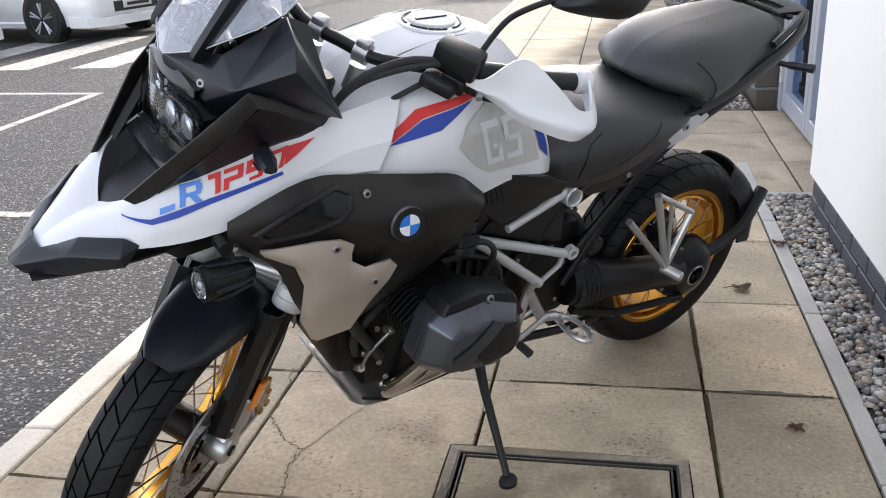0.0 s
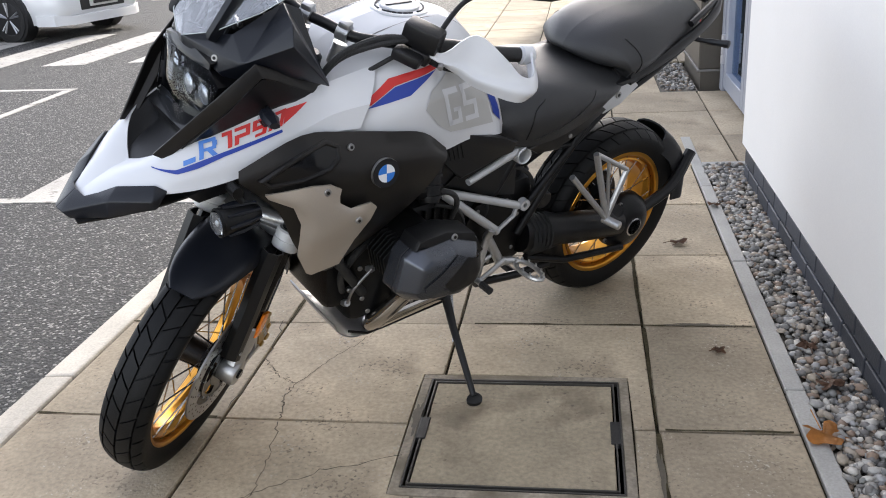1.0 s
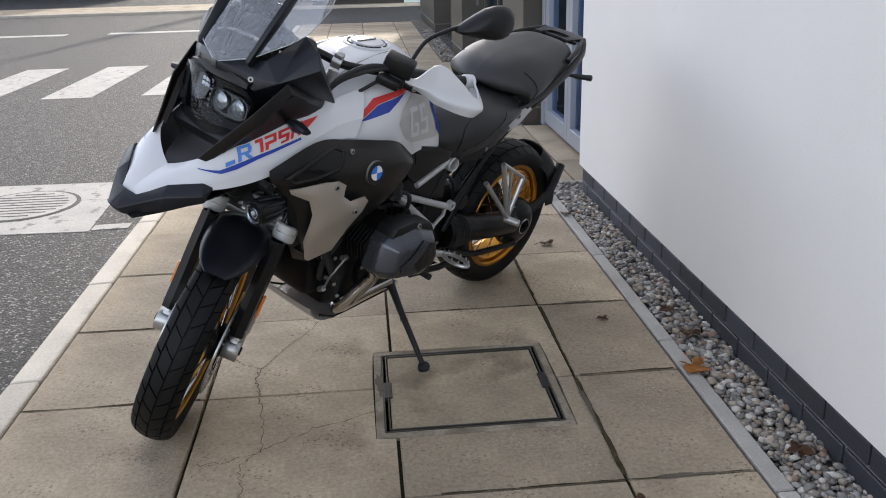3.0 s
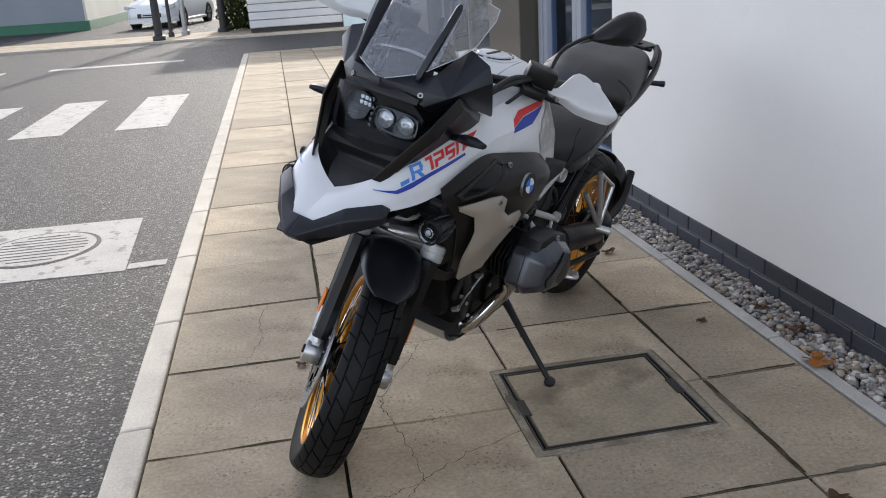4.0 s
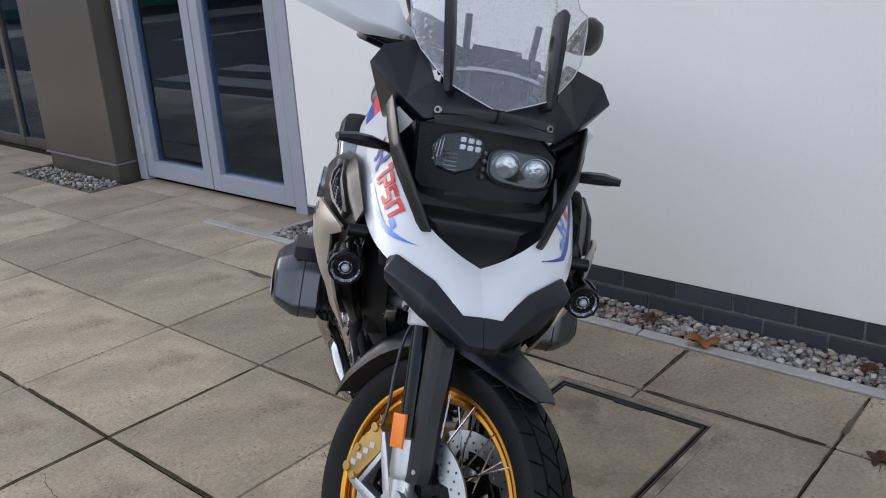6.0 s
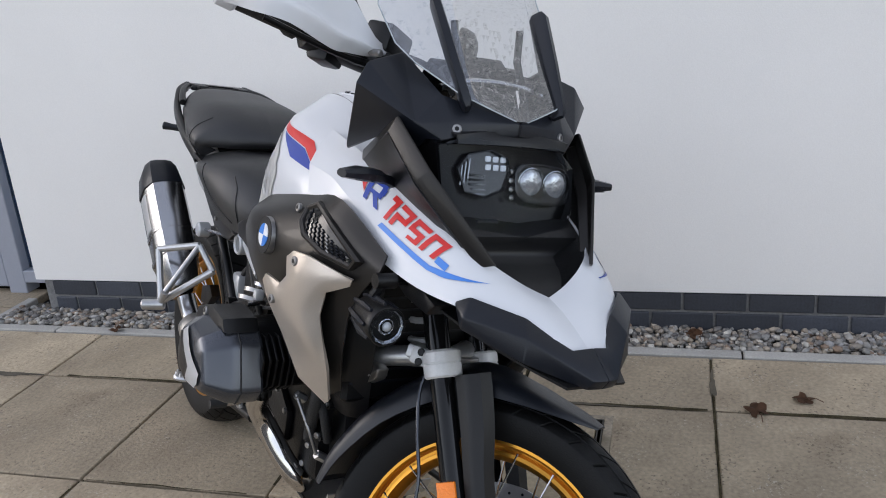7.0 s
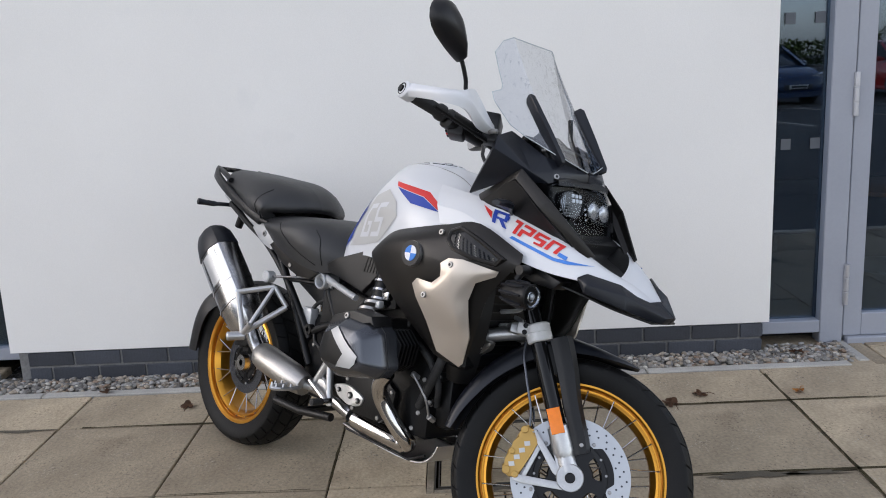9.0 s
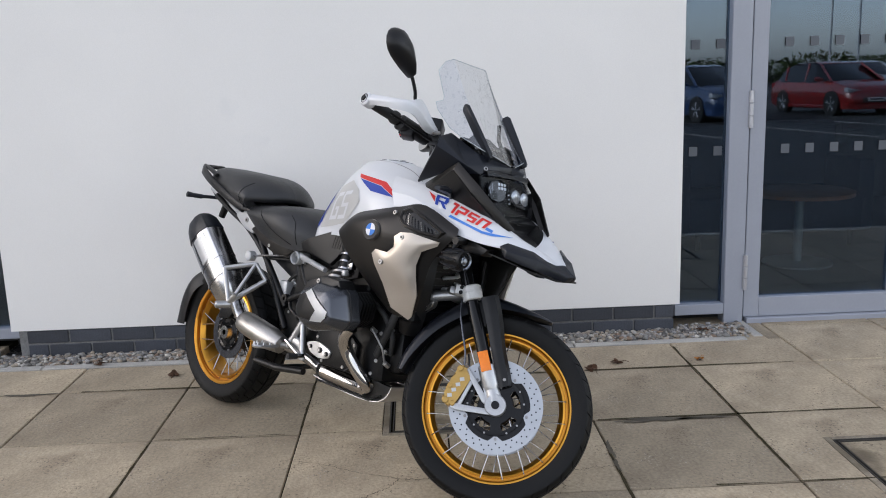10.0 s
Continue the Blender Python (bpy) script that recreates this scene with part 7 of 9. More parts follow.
# hugger and mudflap behind the rear wheel
rows = []
for deg, r, hw in ((60, 0.345, 0.075), (76, 0.348, 0.090), (96, 0.350, 0.100), (128, 0.346, 0.070), (142, 0.350, 0.098), (160, 0.352, 0.102), (182, 0.366, 0.096)):
    a = radians(deg)
    rows.append([(rr * math.cos(a), hw * v, ZR + rr * math.sin(a)) for v, rr in ((-1, r - 0.082), (-0.93, r - 0.014), (0, r + 0.004), (0.93, r - 0.014), (1, r - 0.082))])
hug = bp("hugger", skin(rows[3:], 0.006, 3, 3), P_BLACK, "black rear mudguard fixed to the swing arm", 50)
bp("hugger_arm", tube_bm(spline([(-0.32, 0.100, 0.50), (-0.22, 0.125, 0.40), (-0.08, 0.125, 0.345), (0.0, 0.120, 0.33)], 4), [0.020] * 13, 10), P_BLACK, parent=hug)

# swing arm with final drive (left) and hub (right)
bm = bmesh.new()
tube(bm, spline([(0.480, 0.105, 0.400), (0.340, 0.125, 0.385), (0.180, 0.135, 0.360), (0.060, 0.130, 0.335)], 4), [0.060] * 4 + [0.052] * 4 + [0.050] * 5, 16)
arm = bp("swing_arm", bm, P_ENGINE, "black single-sided shaft-drive swing arm", 50)
bm = bmesh.new()
lathe(bm, [(0.030, 0.085), (0.098, 0.088), (0.104, 0.100), (0.100, 0.132), (0.078, 0.158), (0.045, 0.170), (0.030, 0.170), (0.030, 0.085)], (0, 0, ZR), 32)
tube(bm, [(0.06, 0.125, 0.40), (0.10, 0.13, 0.345)], [0.03, 0.05], 10)
bp("final_drive", bm, P_ENGINE, "black final drive housing", parent=arm)
bm = bmesh.new()
lathe(bm, [(0.0285, 0.120), (0.034, 0.172), (0.029, 0.174), (0.0265, 0.130), (0.0285, 0.120)], (0, 0, ZR), 24)
bp("hub_ring", bm, P_STEEL, parent=arm)
bp("torque_arm", tube_bm([(0.035, 0.165, 0.245), (0.30, 0.150, 0.270), (0.47, 0.14, 0.330)], 0.012, 10), P_ENGINE, parent=arm)
bm = bmesh.new()
lathe(bm, [(0.012, -0.062), (0.030, -0.062), (0.036, -0.040), (0.012, -0.040)], (0, 0, ZR), 24)
bp("hub_cap", bm, P_STEEL, parent=arm)
bp("rear_caliper", slab_shape([(-0.05, 0.43), (0.03, 0.455), (0.06, 0.425), (0.02, 0.385), (-0.06, 0.375)], -0.020, -0.062, 0.006), P_ENGINE, "black rear brake caliper")
# rear spring
bm = bmesh.new()
pts = [Vector((0.36 + 0.10 * k / 72, 0.0, 0.38 + 0.30 * k / 72)) + Vector((0.028 * math.cos(k * 0.61), 0.034 * math.sin(k * 0.61), 0)) for k in range(73)]
tube(bm, pts, 0.006, 6)
bp("rear_spring", bm, P_ENGINE)

# silencer and exhaust pipe (right)
a, b = Vector((-0.040, -0.228, 0.806)), Vector((0.255, -0.207, 0.495))
d = (b - a).normalized()
u = Vector((0, -1, 0))
u = (u - d * u.dot(d)).normalized()
v = d.cross(u)


def oct_ring(c, w, h):
    return [c + u * (w * p) + v * (h * q) for p, q in ((1, 0.45), (0.72, 0.9), (0.3, 1), (-0.3, 1), (-0.72, 0.9), (-1, 0.45), (-1, -0.45), (-0.72, -0.9), (-0.3, -1), (0.3, -1), (0.72, -0.9), (1, -0.45))]


sil = bp("silencer", loft(bmesh.new(), [oct_ring(a + d * t, 0.058 * k, 0.074 * k) for t, k in ((0.088, 0.95), (0.09, 1.0), (0.20, 1.02), (0.33, 0.98), (0.40, 0.86), (0.425, 0.66))]), P_STEEL, "brushed steel silencer", 32)
bp("silencer_cap", loft(bmesh.new(), [oct_ring(a + d * t, 0.060 * k, 0.076 * k) for t, k in ((0.0, 0.55), (0.004, 0.70), (0.030, 0.88), (0.085, 1.0), (0.094, 1.01), (0.095, 0.9))]), P_GREY, "black silencer end cap", 32, sil)
for k in (0.235, 0.315):
    bp("silencer_band", loft(bmesh.new(), [oct_ring(a + d * (k + t), 0.0600, 0.0762) for t in (0.0, 0.012)]), P_STEEL, parent=sil)
bp("heat_shield", skin([[a + d * t + u * 0.062 + v * (0.048 * q) + u * (-0.010 * q * q) for q in (-1, -0.5, 0, 0.5, 1)] for t in (0.11, 0.17, 0.23)], 0.003, 2, 2), P_LIGHT, parent=sil)
pipe = spline([(0.255, -0.197, 0.488), (0.285, -0.187, 0.440), (0.345, -0.182, 0.405), (0.450, -0.176, 0.385), (0.530, -0.150, 0.368), (0.610, -0.105, 0.340), (0.740, -0.105, 0.305)], 4)
bp("exhaust_pipe", tube_bm(pipe, 0.026, 16), P_STEEL, "steel exhaust pipe", parent=sil)
bm = bmesh.new()
tube(bm, [(0.300, -0.186, 0.424), (0.318, -0.186, 0.419), (0.345, -0.185, 0.411), (0.500, -0.176, 0.376), (0.560, -0.170, 0.362)], [0.030, 0.044, 0.048, 0.048, 0.036], 20)
bp("pre_silencer", bm, P_SATIN, "brushed steel pre-silencer", parent=sil)

def round_poly(pts, f):
    """A closed outline with its corners rounded off."""
    out = []
    for k, p in enumerate(pts):
        p, a, b = Vector(p), Vector(pts[k - 1]), Vector(pts[(k + 1) % len(pts)])
        a, b = p.lerp(a, f), p.lerp(b, f)
        for t in (0.0, 0.25, 0.5, 0.75, 1.0):
            q = a.lerp(p, t).lerp(p.lerp(b, t), t)
            out.append((q.x, q.y))
    return out


# ---------------------------------------------------------------- engine
bm = bmesh.new()
box(bm, 0.740, 1.120, -0.150, 0.150, 0.320, 0.640, 0.03, 2)
box(bm, 0.760, 1.060, -0.120, 0.120, 0.620, 0.760, 0.03, 2)
box(bm, 1.060, 1.175, -0.120, 0.120, 0.360, 0.560, 0.03, 2)
eng = bp("engine_block", bm, P_ENGINE, "black flat-twin engine block", 30)
bm = bmesh.new()
box(bm, 0.440, 0.760, -0.105, 0.105, 0.300, 0.600, 0.035, 2)
bp("gearbox", bm, P_ENGINE, parent=eng)
for s in (1, -1):
    for k in range(6):
        y0 = s * (0.200 + 0.014 * k)
        bp("cooling_fin", slab_shape([(0.915, 0.530), (0.895, 0.560), (0.905, 0.620), (0.965, 0.642), (1.065, 0.640), (1.105, 0.605), (1.092, 0.545), (1.050, 0.518)], y0, y0 + s * 0.005, 0.001, 1), P_ENGINE, parent=eng)
    bm = bmesh.new()
    tube(bm, [(0.99, s * 0.13, 0.585), (0.99, s * 0.30, 0.580)], 0.078, 20)
    bp("cylinder", bm, P_ENGINE, parent=eng)
    cov = round_poly([(0.828, 0.552), (0.852, 0.630), (0.945, 0.669), (1.042, 0.660), (1.080, 0.632), (1.104, 0.540), (1.074, 0.506), (0.912, 0.478), (0.842, 0.506)], 0.12)
    cx, cz = 0.970, 0.572
    rings = []
    for f, y in ((0.97, 0.268), (1.0, 0.274), (1.0, 0.316), (0.985, 0.326), (0.96, 0.334), (0.74, 0.371), (0.70, 0.376), (0.64, 0.380), (0.40, 0.386), (0.15, 0.388)):
        rings.append([(cx + (x - cx) * f + 0.10 * (y - 0.316) * (y > 0.316), s * y, cz + (z - cz) * f) for x, z in cov])
    hd = bp("cylinder_cover", loft(bmesh.new(), rings), P_COVER, "graphite metallic cylinder head cover", 22, eng)
    htree = tree_of(hd)
    bp("cover_seam", tube_bm([(cx + (x - cx) * 1.004, s * 0.314, cz + (z - cz) * 1.004) for x, z in cov + cov[:1]], 0.0016, 5), P_PEBBLED, parent=eng)
    decal("cover_insert", [(0.852, 0.582), (0.904, 0.608), (0.928, 0.617), (0.940, 0.608), (0.996, 0.564), (1.003, 0.551), (0.968, 0.526), (0.905, 0.528), (0.862, 0.548)], htree, s, P_BLACK, eng, 0.0025, "black cover insert")
    decal("cover_strip", [(0.928, 0.617), (0.956, 0.633), (1.052, 0.566), (1.046, 0.545), (1.027, 0.529), (0.968, 0.524), (1.004, 0.550), (0.998, 0.564), (0.942, 0.608)], htree, s, P_LIGHT if s < 0 else P_COVER, eng, 0.0045)
    bp("ignition_cover", slab_shape([(0.838, 0.590), (0.880, 0.655), (0.965, 0.682), (1.046, 0.676), (1.060, 0.650), (0.960, 0.648), (0.890, 0.625), (0.856, 0.580)], s * 0.270, s * 0.345, 0.010), P_BLACK, "black upper cylinder cover", parent=eng)
    bolt((0.945, s * 0.346, 0.662), (0, s, 0.2), 0.009, eng)
    # throttle body and intake
    bm = bmesh.new()
    tube(bm, [(0.930, s * 0.215, 0.690), (0.925, s * 0.205, 0.715), (0.915, s * 0.190, 0.760), (0.90, s * 0.17, 0.815)], [0.026, 0.030, 0.029, 0.033], 16)
    bp("intake_pipe", bm, P_ENGINE, parent=eng)
    for k in range(3):
        c0 = Vector((0.928 - 0.004 * k, s * (0.212 - 0.007 * k), 0.700 + 0.026 * k))
        dd = Vector((-0.12, -s * 0.35, 0.9)).normalized()
        bm = bmesh.new()
        tube(bm, [c0, c0 + dd * 0.007], 0.0325, 18)
        bp("hose_clip", bm, P_STEEL if s < 0 else P_ENGINE, parent=eng)
    bm = bmesh.new()
    box(bm, 0.945, 0.975, s * 0.215 - 0.012, s * 0.215 + 0.012, 0.710, 0.740, 0.005, 2)
    bp("throttle_unit", bm, P_STEEL if s < 0 else P_ENGINE, parent=eng)
    # header pipe
    hp = spline([(1.030, s * 0.245, 0.510), (1.000, s * 0.240, 0.470), (0.990, s * 0.215, 0.420), (1.030, s * 0.175, 0.340), (1.045, s * 0.142, 0.300), (1.000, s * 0.122, 0.286), (0.90, s * 0.118, 0.290), (0.780, s * 0.122, 0.302)], 5)
    bp("header_pipe", tube_bm(hp, [0.024] * 24 + [0.029] * 12, 16), P_CHROME, "chromed exhaust header", 50, eng)
    # footrest hanger, peg, pedal
    bm = bmesh.new()
    for a, b, r in (((0.660, 0.470), (0.600, 0.365), 0.015), ((0.660, 0.470), (0.690, 0.345), 0.012), ((0.625, 0.405), (0.676, 0.395), 0.008), ((0.600, 0.365), (0.556, 0.362), 0.013), ((0.660, 0.470), (0.655, 0.500), 0.013)):
        tube(bm, [(a[0], s * 0.158, a[1]), (b[0], s * 0.168, b[1])], r, 10)
    hang = bp("footrest_hanger", bm, P_ALU, "cast silver footrest hanger", 50)
    bm = bmesh.new()
    oval = [(0.540 + 0.026 * math.cos(q), s * (0.232 + 0.055 * math.sin(q)), 0.357) for q in (2 * math.pi * k / 24 for k in range(25))]
    tube(bm, oval, 0.0075, 8)
    for k in range(0, 24, 2):
        x, y, z = oval[k]
        tube(bm, [(x, y, z + 0.003), (x, y, z + 0.016)], [0.0055, 0.0030], 5)
    tube(bm, [(0.540, s * 0.180, 0.357), (0.560, s * 0.160, 0.360)], 0.012, 8)
    bp("footrest", bm, P_ALU, "serrated silver footrest", parent=hang)
    bm = bmesh.new()
    tube(bm, [(0.600, s * 0.185, 0.390), (0.700, s * 0.190, 0.345)], 0.007, 8)
    tube(bm, [(0.700, s * 0.170, 0.345), (0.700, s * 0.240, 0.345)], 0.009, 10)
    bp("pedal", bm, P_ALU if s > 0 else P_STEEL, parent=hang)
    bp("pedal_rubber", tube_bm([(0.700, s * 0.205, 0.345), (0.700, s * 0.246, 0.345)], 0.0115, 10), P_PEBBLED, parent=hang)
    # radiator shroud down the front
    g = [[(1.235, s * 0.190, 0.800), (1.270, s * 0.175, 0.80), (1.300, s * 0.130, 0.80)], [(1.225, s * 0.195, 0.690), (1.262, s * 0.180, 0.685), (1.290, s * 0.130, 0.685)],
         [(1.185, s * 0.170, 0.585), (1.225, s * 0.155, 0.575), (1.252, s * 0.110, 0.575)], [(1.165, s * 0.140, 0.520), (1.190, s * 0.125, 0.510), (1.215, s * 0.090, 0.51)]]
    bp("radiator_shroud", skin(g, 0.006, 3, 3), P_BLACK, "black shroud down the engine front", 50)
bm = bmesh.new()
box(bm, 1.175, 1.245, -0.165, 0.165, 0.56, 0.90, 0.01, 1)
rad = bp("radiator", bm, P_ENGINE, "black radiator")
for k in range(12):
    z = 0.60 + 0.024 * k
    bp("radiator_fin", box_bm(1.244, 1.2475, -0.155, 0.155, z, z + 0.004), P_GREY, parent=rad)
# front arm and spring strut
bm = bmesh.new()
for s in (1, -1):
    tube(bm, spline([(1.080, s * 0.125, 0.620), (1.220, s * 0.110, 0.650), (1.300, s * 0.060, 0.672), (1.345, 0.0, 0.680)], 4), [0.020] * 13, 10)
bp("front_arm", bm, P_ALU, "cast front suspension arm", 50)
for s in (1, -1):
    arm_plate = bp("arm_bracket", slab_shape(round_poly([(1.120, 0.640), (1.300, 0.652), (1.290, 0.625), (1.240, 0.596), (1.170, 0.600)], 0.25), s * 0.100, s * 0.124, 0.006), P_SATIN, "cast bracket under the front arm", 40)
    for x, z in ((1.165, 0.622), (1.262, 0.630)):
        bolt((x, s * 0.124, z), (0, s, 0), 0.009, arm_plate)
bm = bmesh.new()
pts = [Vector((1.265 - 0.0009 * k, 0.035 * math.sin(k * 0.6), 0.66 + 0.0036 * k)) + Vector((0.035 * math.cos(k * 0.6), 0, 0)) for k in range(74)]
tube(bm, pts, 0.0065, 6)
bp("front_spring", bm, P_LIGHT)
# cast bracket behind the right header, with its bolts
brk = bp("stand_bracket", slab_shape(round_poly([(0.706, 0.402), (0.778, 0.418), (0.860, 0.392), (0.846, 0.360), (0.784, 0.354), (0.735, 0.372)], 0.3), -0.155, -0.172, 0.004), P_ALU, "cast aluminium bracket with round bolts", 40)
for x, z, r in ((0.796, 0.386, 0.011), (0.834, 0.377, 0.009), (0.740, 0.392, 0.008)):
    bp("bracket_bush", cyl_bm((x, -0.170, z), (x, -0.176, z), r, 16), P_BLACK, parent=brk)
    bolt((x, -0.176, z), (0, -1, 0.1), r * 0.6, brk)
# cast heel plate inboard of the right footrest
bp("heel_plate", slab_shape(round_poly([(0.560, 0.372), (0.640, 0.406), (0.668, 0.398), (0.712, 0.330), (0.684, 0.322), (0.640, 0.372), (0.590, 0.350)], 0.3), -0.164, -0.174, 0.004), P_ALU, "cast silver heel plate", 40)
# skid plate
SK = [[(x, y, z + 0.22 * y * y) for y in (-0.125, -0.07, 0, 0.07, 0.125)] for x, z in ((0.720, 0.268), (0.830, 0.252), (0.950, 0.240), (1.050, 0.240), (1.100, 0.252), (1.135, 0.280), (1.150, 0.312))]
skid = bp("skid_plate", skin(SK, 0.004, 3, 3), P_ALU, "bent aluminium skid plate", 50)
for s in (1, -1):
    bp("skid_rail", tube_bm([(0.74, s * 0.125, 0.262), (1.04, s * 0.125, 0.247), (1.10, s * 0.122, 0.275)], 0.004, 8), P_ENGINE, parent=skid)

# stands
bm = bmesh.new()
tube(bm, [(0.770, 0.120, 0.300), (0.800, 0.215, 0.235), (0.832, 0.355, 0.132), (0.838, 0.380, 0.113)], [0.015, 0.012, 0.0095, 0.009], 12)
st = bp("side_stand", bm, P_BLACK, "black side stand propped out on the paving", 50)
foot = bmesh.new()
ground_n = Vector((0, math.sin(radians(14.2)), math.cos(radians(14.2))))
fc = Vector((0.838, 0.390, 0.0))
fc.z = (0.004 - fc.y * -math.sin(radians(14.2))) / math.cos(radians(14.2)) - 0.0
t1 = Vector((1, 0, 0))
t2 = ground_n.cross(t1)
prism(foot, [fc + t1 * 0.024 * math.cos(q) * (1.25 if math.cos(q) > 0 else 0.9) + t2 * 0.019 * math.sin(q) for q in (2 * math.pi * k / 14 for k in range(14))], Vector((0, -math.sin(radians(14.2)) * 0, 1)) * 0.010, 0.002)
bp("stand_foot", foot, P_BLACK, parent=st)
bp("stand_spring", tube_bm([(0.755, 0.135, 0.295), (0.815, 0.245, 0.205)], 0.006, 8), P_STEEL, parent=st)
bm = bmesh.new()
for s in (1, -1):
    tube(bm, [(0.640, s * 0.110, 0.270), (0.480, s * 0.120, 0.255), (0.350, s * 0.130, 0.262)], 0.014, 10)
tube(bm, [(0.480, -0.12, 0.255), (0.480, 0.12, 0.255)], 0.012, 10)
bp("centre_stand", bm, P_BLACK, "folded black centre stand", 50)


# ---------------------------------------------------------------- hoses, wiring and small castings on the engine
def hose(pts, r, material=None, name="hose", parent=None):
    return bp(name, tube_bm(spline(pts, 5), r, 8), material or P_PEBBLED, parent=parent or eng, smooth=60)


for s in (1, -1):
    hose([(0.955, s * 0.225, 0.735), (1.010, s * 0.240, 0.760), (1.060, s * 0.215, 0.720), (1.050, s * 0.200, 0.650)], 0.006)
    hose([(0.900, s * 0.190, 0.700), (0.850, s * 0.205, 0.690), (0.815, s * 0.190, 0.640), (0.820, s * 0.165, 0.560)], 0.0075)
    hose([(0.870, s * 0.165, 0.640), (0.800, s * 0.175, 0.610), (0.760, s * 0.165, 0.540), (0.770, s * 0.155, 0.440)], 0.005)
    hose([(1.060, s * 0.165, 0.600), (1.125, s * 0.175, 0.565), (1.150, s * 0.155, 0.500), (1.130, s * 0.130, 0.430)], 0.010)
    hose([(1.190, s * 0.170, 0.640), (1.170, s * 0.180, 0.560), (1.120, s * 0.165, 0.480), (1.080, s * 0.150, 0.420)], 0.0135)
    hose([(0.720, s * 0.115, 0.640), (0.670, s * 0.125, 0.600), (0.640, s * 0.120, 0.540), (0.660, s * 0.110, 0.480)], 0.006)
    hose([(0.600, s * 0.100, 0.650), (0.520, s * 0.112, 0.640), (0.460, s * 0.110, 0.580), (0.440, s * 0.100, 0.480)], 0.007)
    hose([(1.300, s * 0.120, 0.940), (1.280, s * 0.130, 0.860), (1.300, s * 0.110, 0.780), (1.330, s * 0.080, 0.700)], 0.006, parent=bar)
    # bolted side cover of the crankcase
    bm = slab_shape([(0.760, 0.360), (0.800, 0.335), (0.930, 0.332), (0.985, 0.370), (0.990, 0.440), (0.930, 0.480), (0.800, 0.480), (0.755, 0.440)], s * 0.150, s * 0.166, 0.006)
    cc = bp("crankcase_cover", bm, P_ENGINE, "black bolted crankcase cover", parent=eng)
    for x, z in ((0.772, 0.372), (0.805, 0.348), (0.925, 0.346), (0.972, 0.378), (0.976, 0.436), (0.925, 0.466), (0.805, 0.466), (0.768, 0.432)):
        bolt((x, s * 0.166, z), (0, s, 0), 0.0065, eng)
    for k in range(6):
        x = 0.800 + 0.030 * k
        bp("casting_rib", slab_shape([(x, 0.490), (x + 0.006, 0.490), (x + 0.006, 0.620), (x, 0.620)], s * 0.148, s * 0.160, 0.001, 1), P_ENGINE, parent=eng)
    for x, z in ((1.080, 0.400), (1.120, 0.440), (1.090, 0.500), (1.145, 0.520), (1.060, 0.350)):
        bolt((x, s * 0.150, z), (0.3, s, 0), 0.007, eng)
        bp("casting_boss", tube_bm([(x, s * 0.100, z), (x, s * 0.146, z)], 0.013, 10), P_ENGINE, parent=eng)
    # oil line with bright unions
    hose([(1.075, s * 0.185, 0.515), (1.120, s * 0.170, 0.455), (1.125, s * 0.150, 0.400)], 0.0040, P_BOLT, "oil_line")
    for q in ((1.075, s * 0.185, 0.515), (1.125, s * 0.150, 0.400)):
        bp("union", tube_bm([q, (q[0], q[1] - s * 0.02, q[2] - 0.012)], 0.010, 6), P_ALU, parent=eng)
    # gearbox side plate and its bolts
    bm = slab_shape([(0.500, 0.350), (0.610, 0.330), (0.720, 0.350), (0.740, 0.450), (0.680, 0.560), (0.560, 0.570), (0.500, 0.500)], s * 0.104, s * 0.120, 0.008)
    bp("gearbox_cover", bm, P_ENGINE, parent=eng)
    for x, z in ((0.520, 0.372), (0.610, 0.348), (0.705, 0.366), (0.722, 0.446), (0.674, 0.540), (0.566, 0.550), (0.516, 0.490)):
        bolt((x, s * 0.120, z), (0, s, 0), 0.0065, eng)
    # wiring clipped along the tail frame
    hose([(0.520, s * 0.105, 0.730), (0.420, s * 0.112, 0.720), (0.320, s * 0.118, 0.760), (0.230, s * 0.110, 0.810)], 0.005, parent=bike, name="wiring")
# thin rod and bright fittings on the right
bp("strap_rod", tube_bm([(0.285, -0.168, 0.690), (0.505, -0.150, 0.716)], 0.0042, 8), P_STEEL, "thin steel rod")
for k in range(2):
    c0 = Vector((0.925 - 0.012 * k, -0.232 - 0.008 * k, 0.688 - 0.020 * k))
    bp("hose_clip", tube_bm([c0, c0 + Vector((-0.002, 0.003, 0.008))], 0.031, 18), P_SATIN, parent=eng)
bp("clip_screw", tube_bm([(0.955, -0.238, 0.678), (0.955, -0.262, 0.676)], 0.0055, 8), P_STEEL, parent=eng)
bp("sensor_plug", box_bm(0.950, 0.968, -0.252, -0.232, 0.686, 0.708, bevel=0.004, segs=2), P_LIGHT, "pale sensor plug", parent=eng)
# battery box and suspension reservoir behind the engine
bp("battery_box", box_bm(0.500, 0.610, -0.100, 0.100, 0.600, 0.720, bevel=0.012, segs=2), P_GREY, "dark grey battery box")
bp("preload_knob", cyl_bm((0.420, 0.085, 0.520), (0.420, 0.135, 0.515), 0.030, 20, 0.004), P_BLACK, "black spring preload knob")
bp("fluid_reservoir", box_bm(0.440, 0.490, -0.128, -0.090, 0.540, 0.610, bevel=0.008, segs=2), P_LIGHT, "pale brake fluid reservoir")
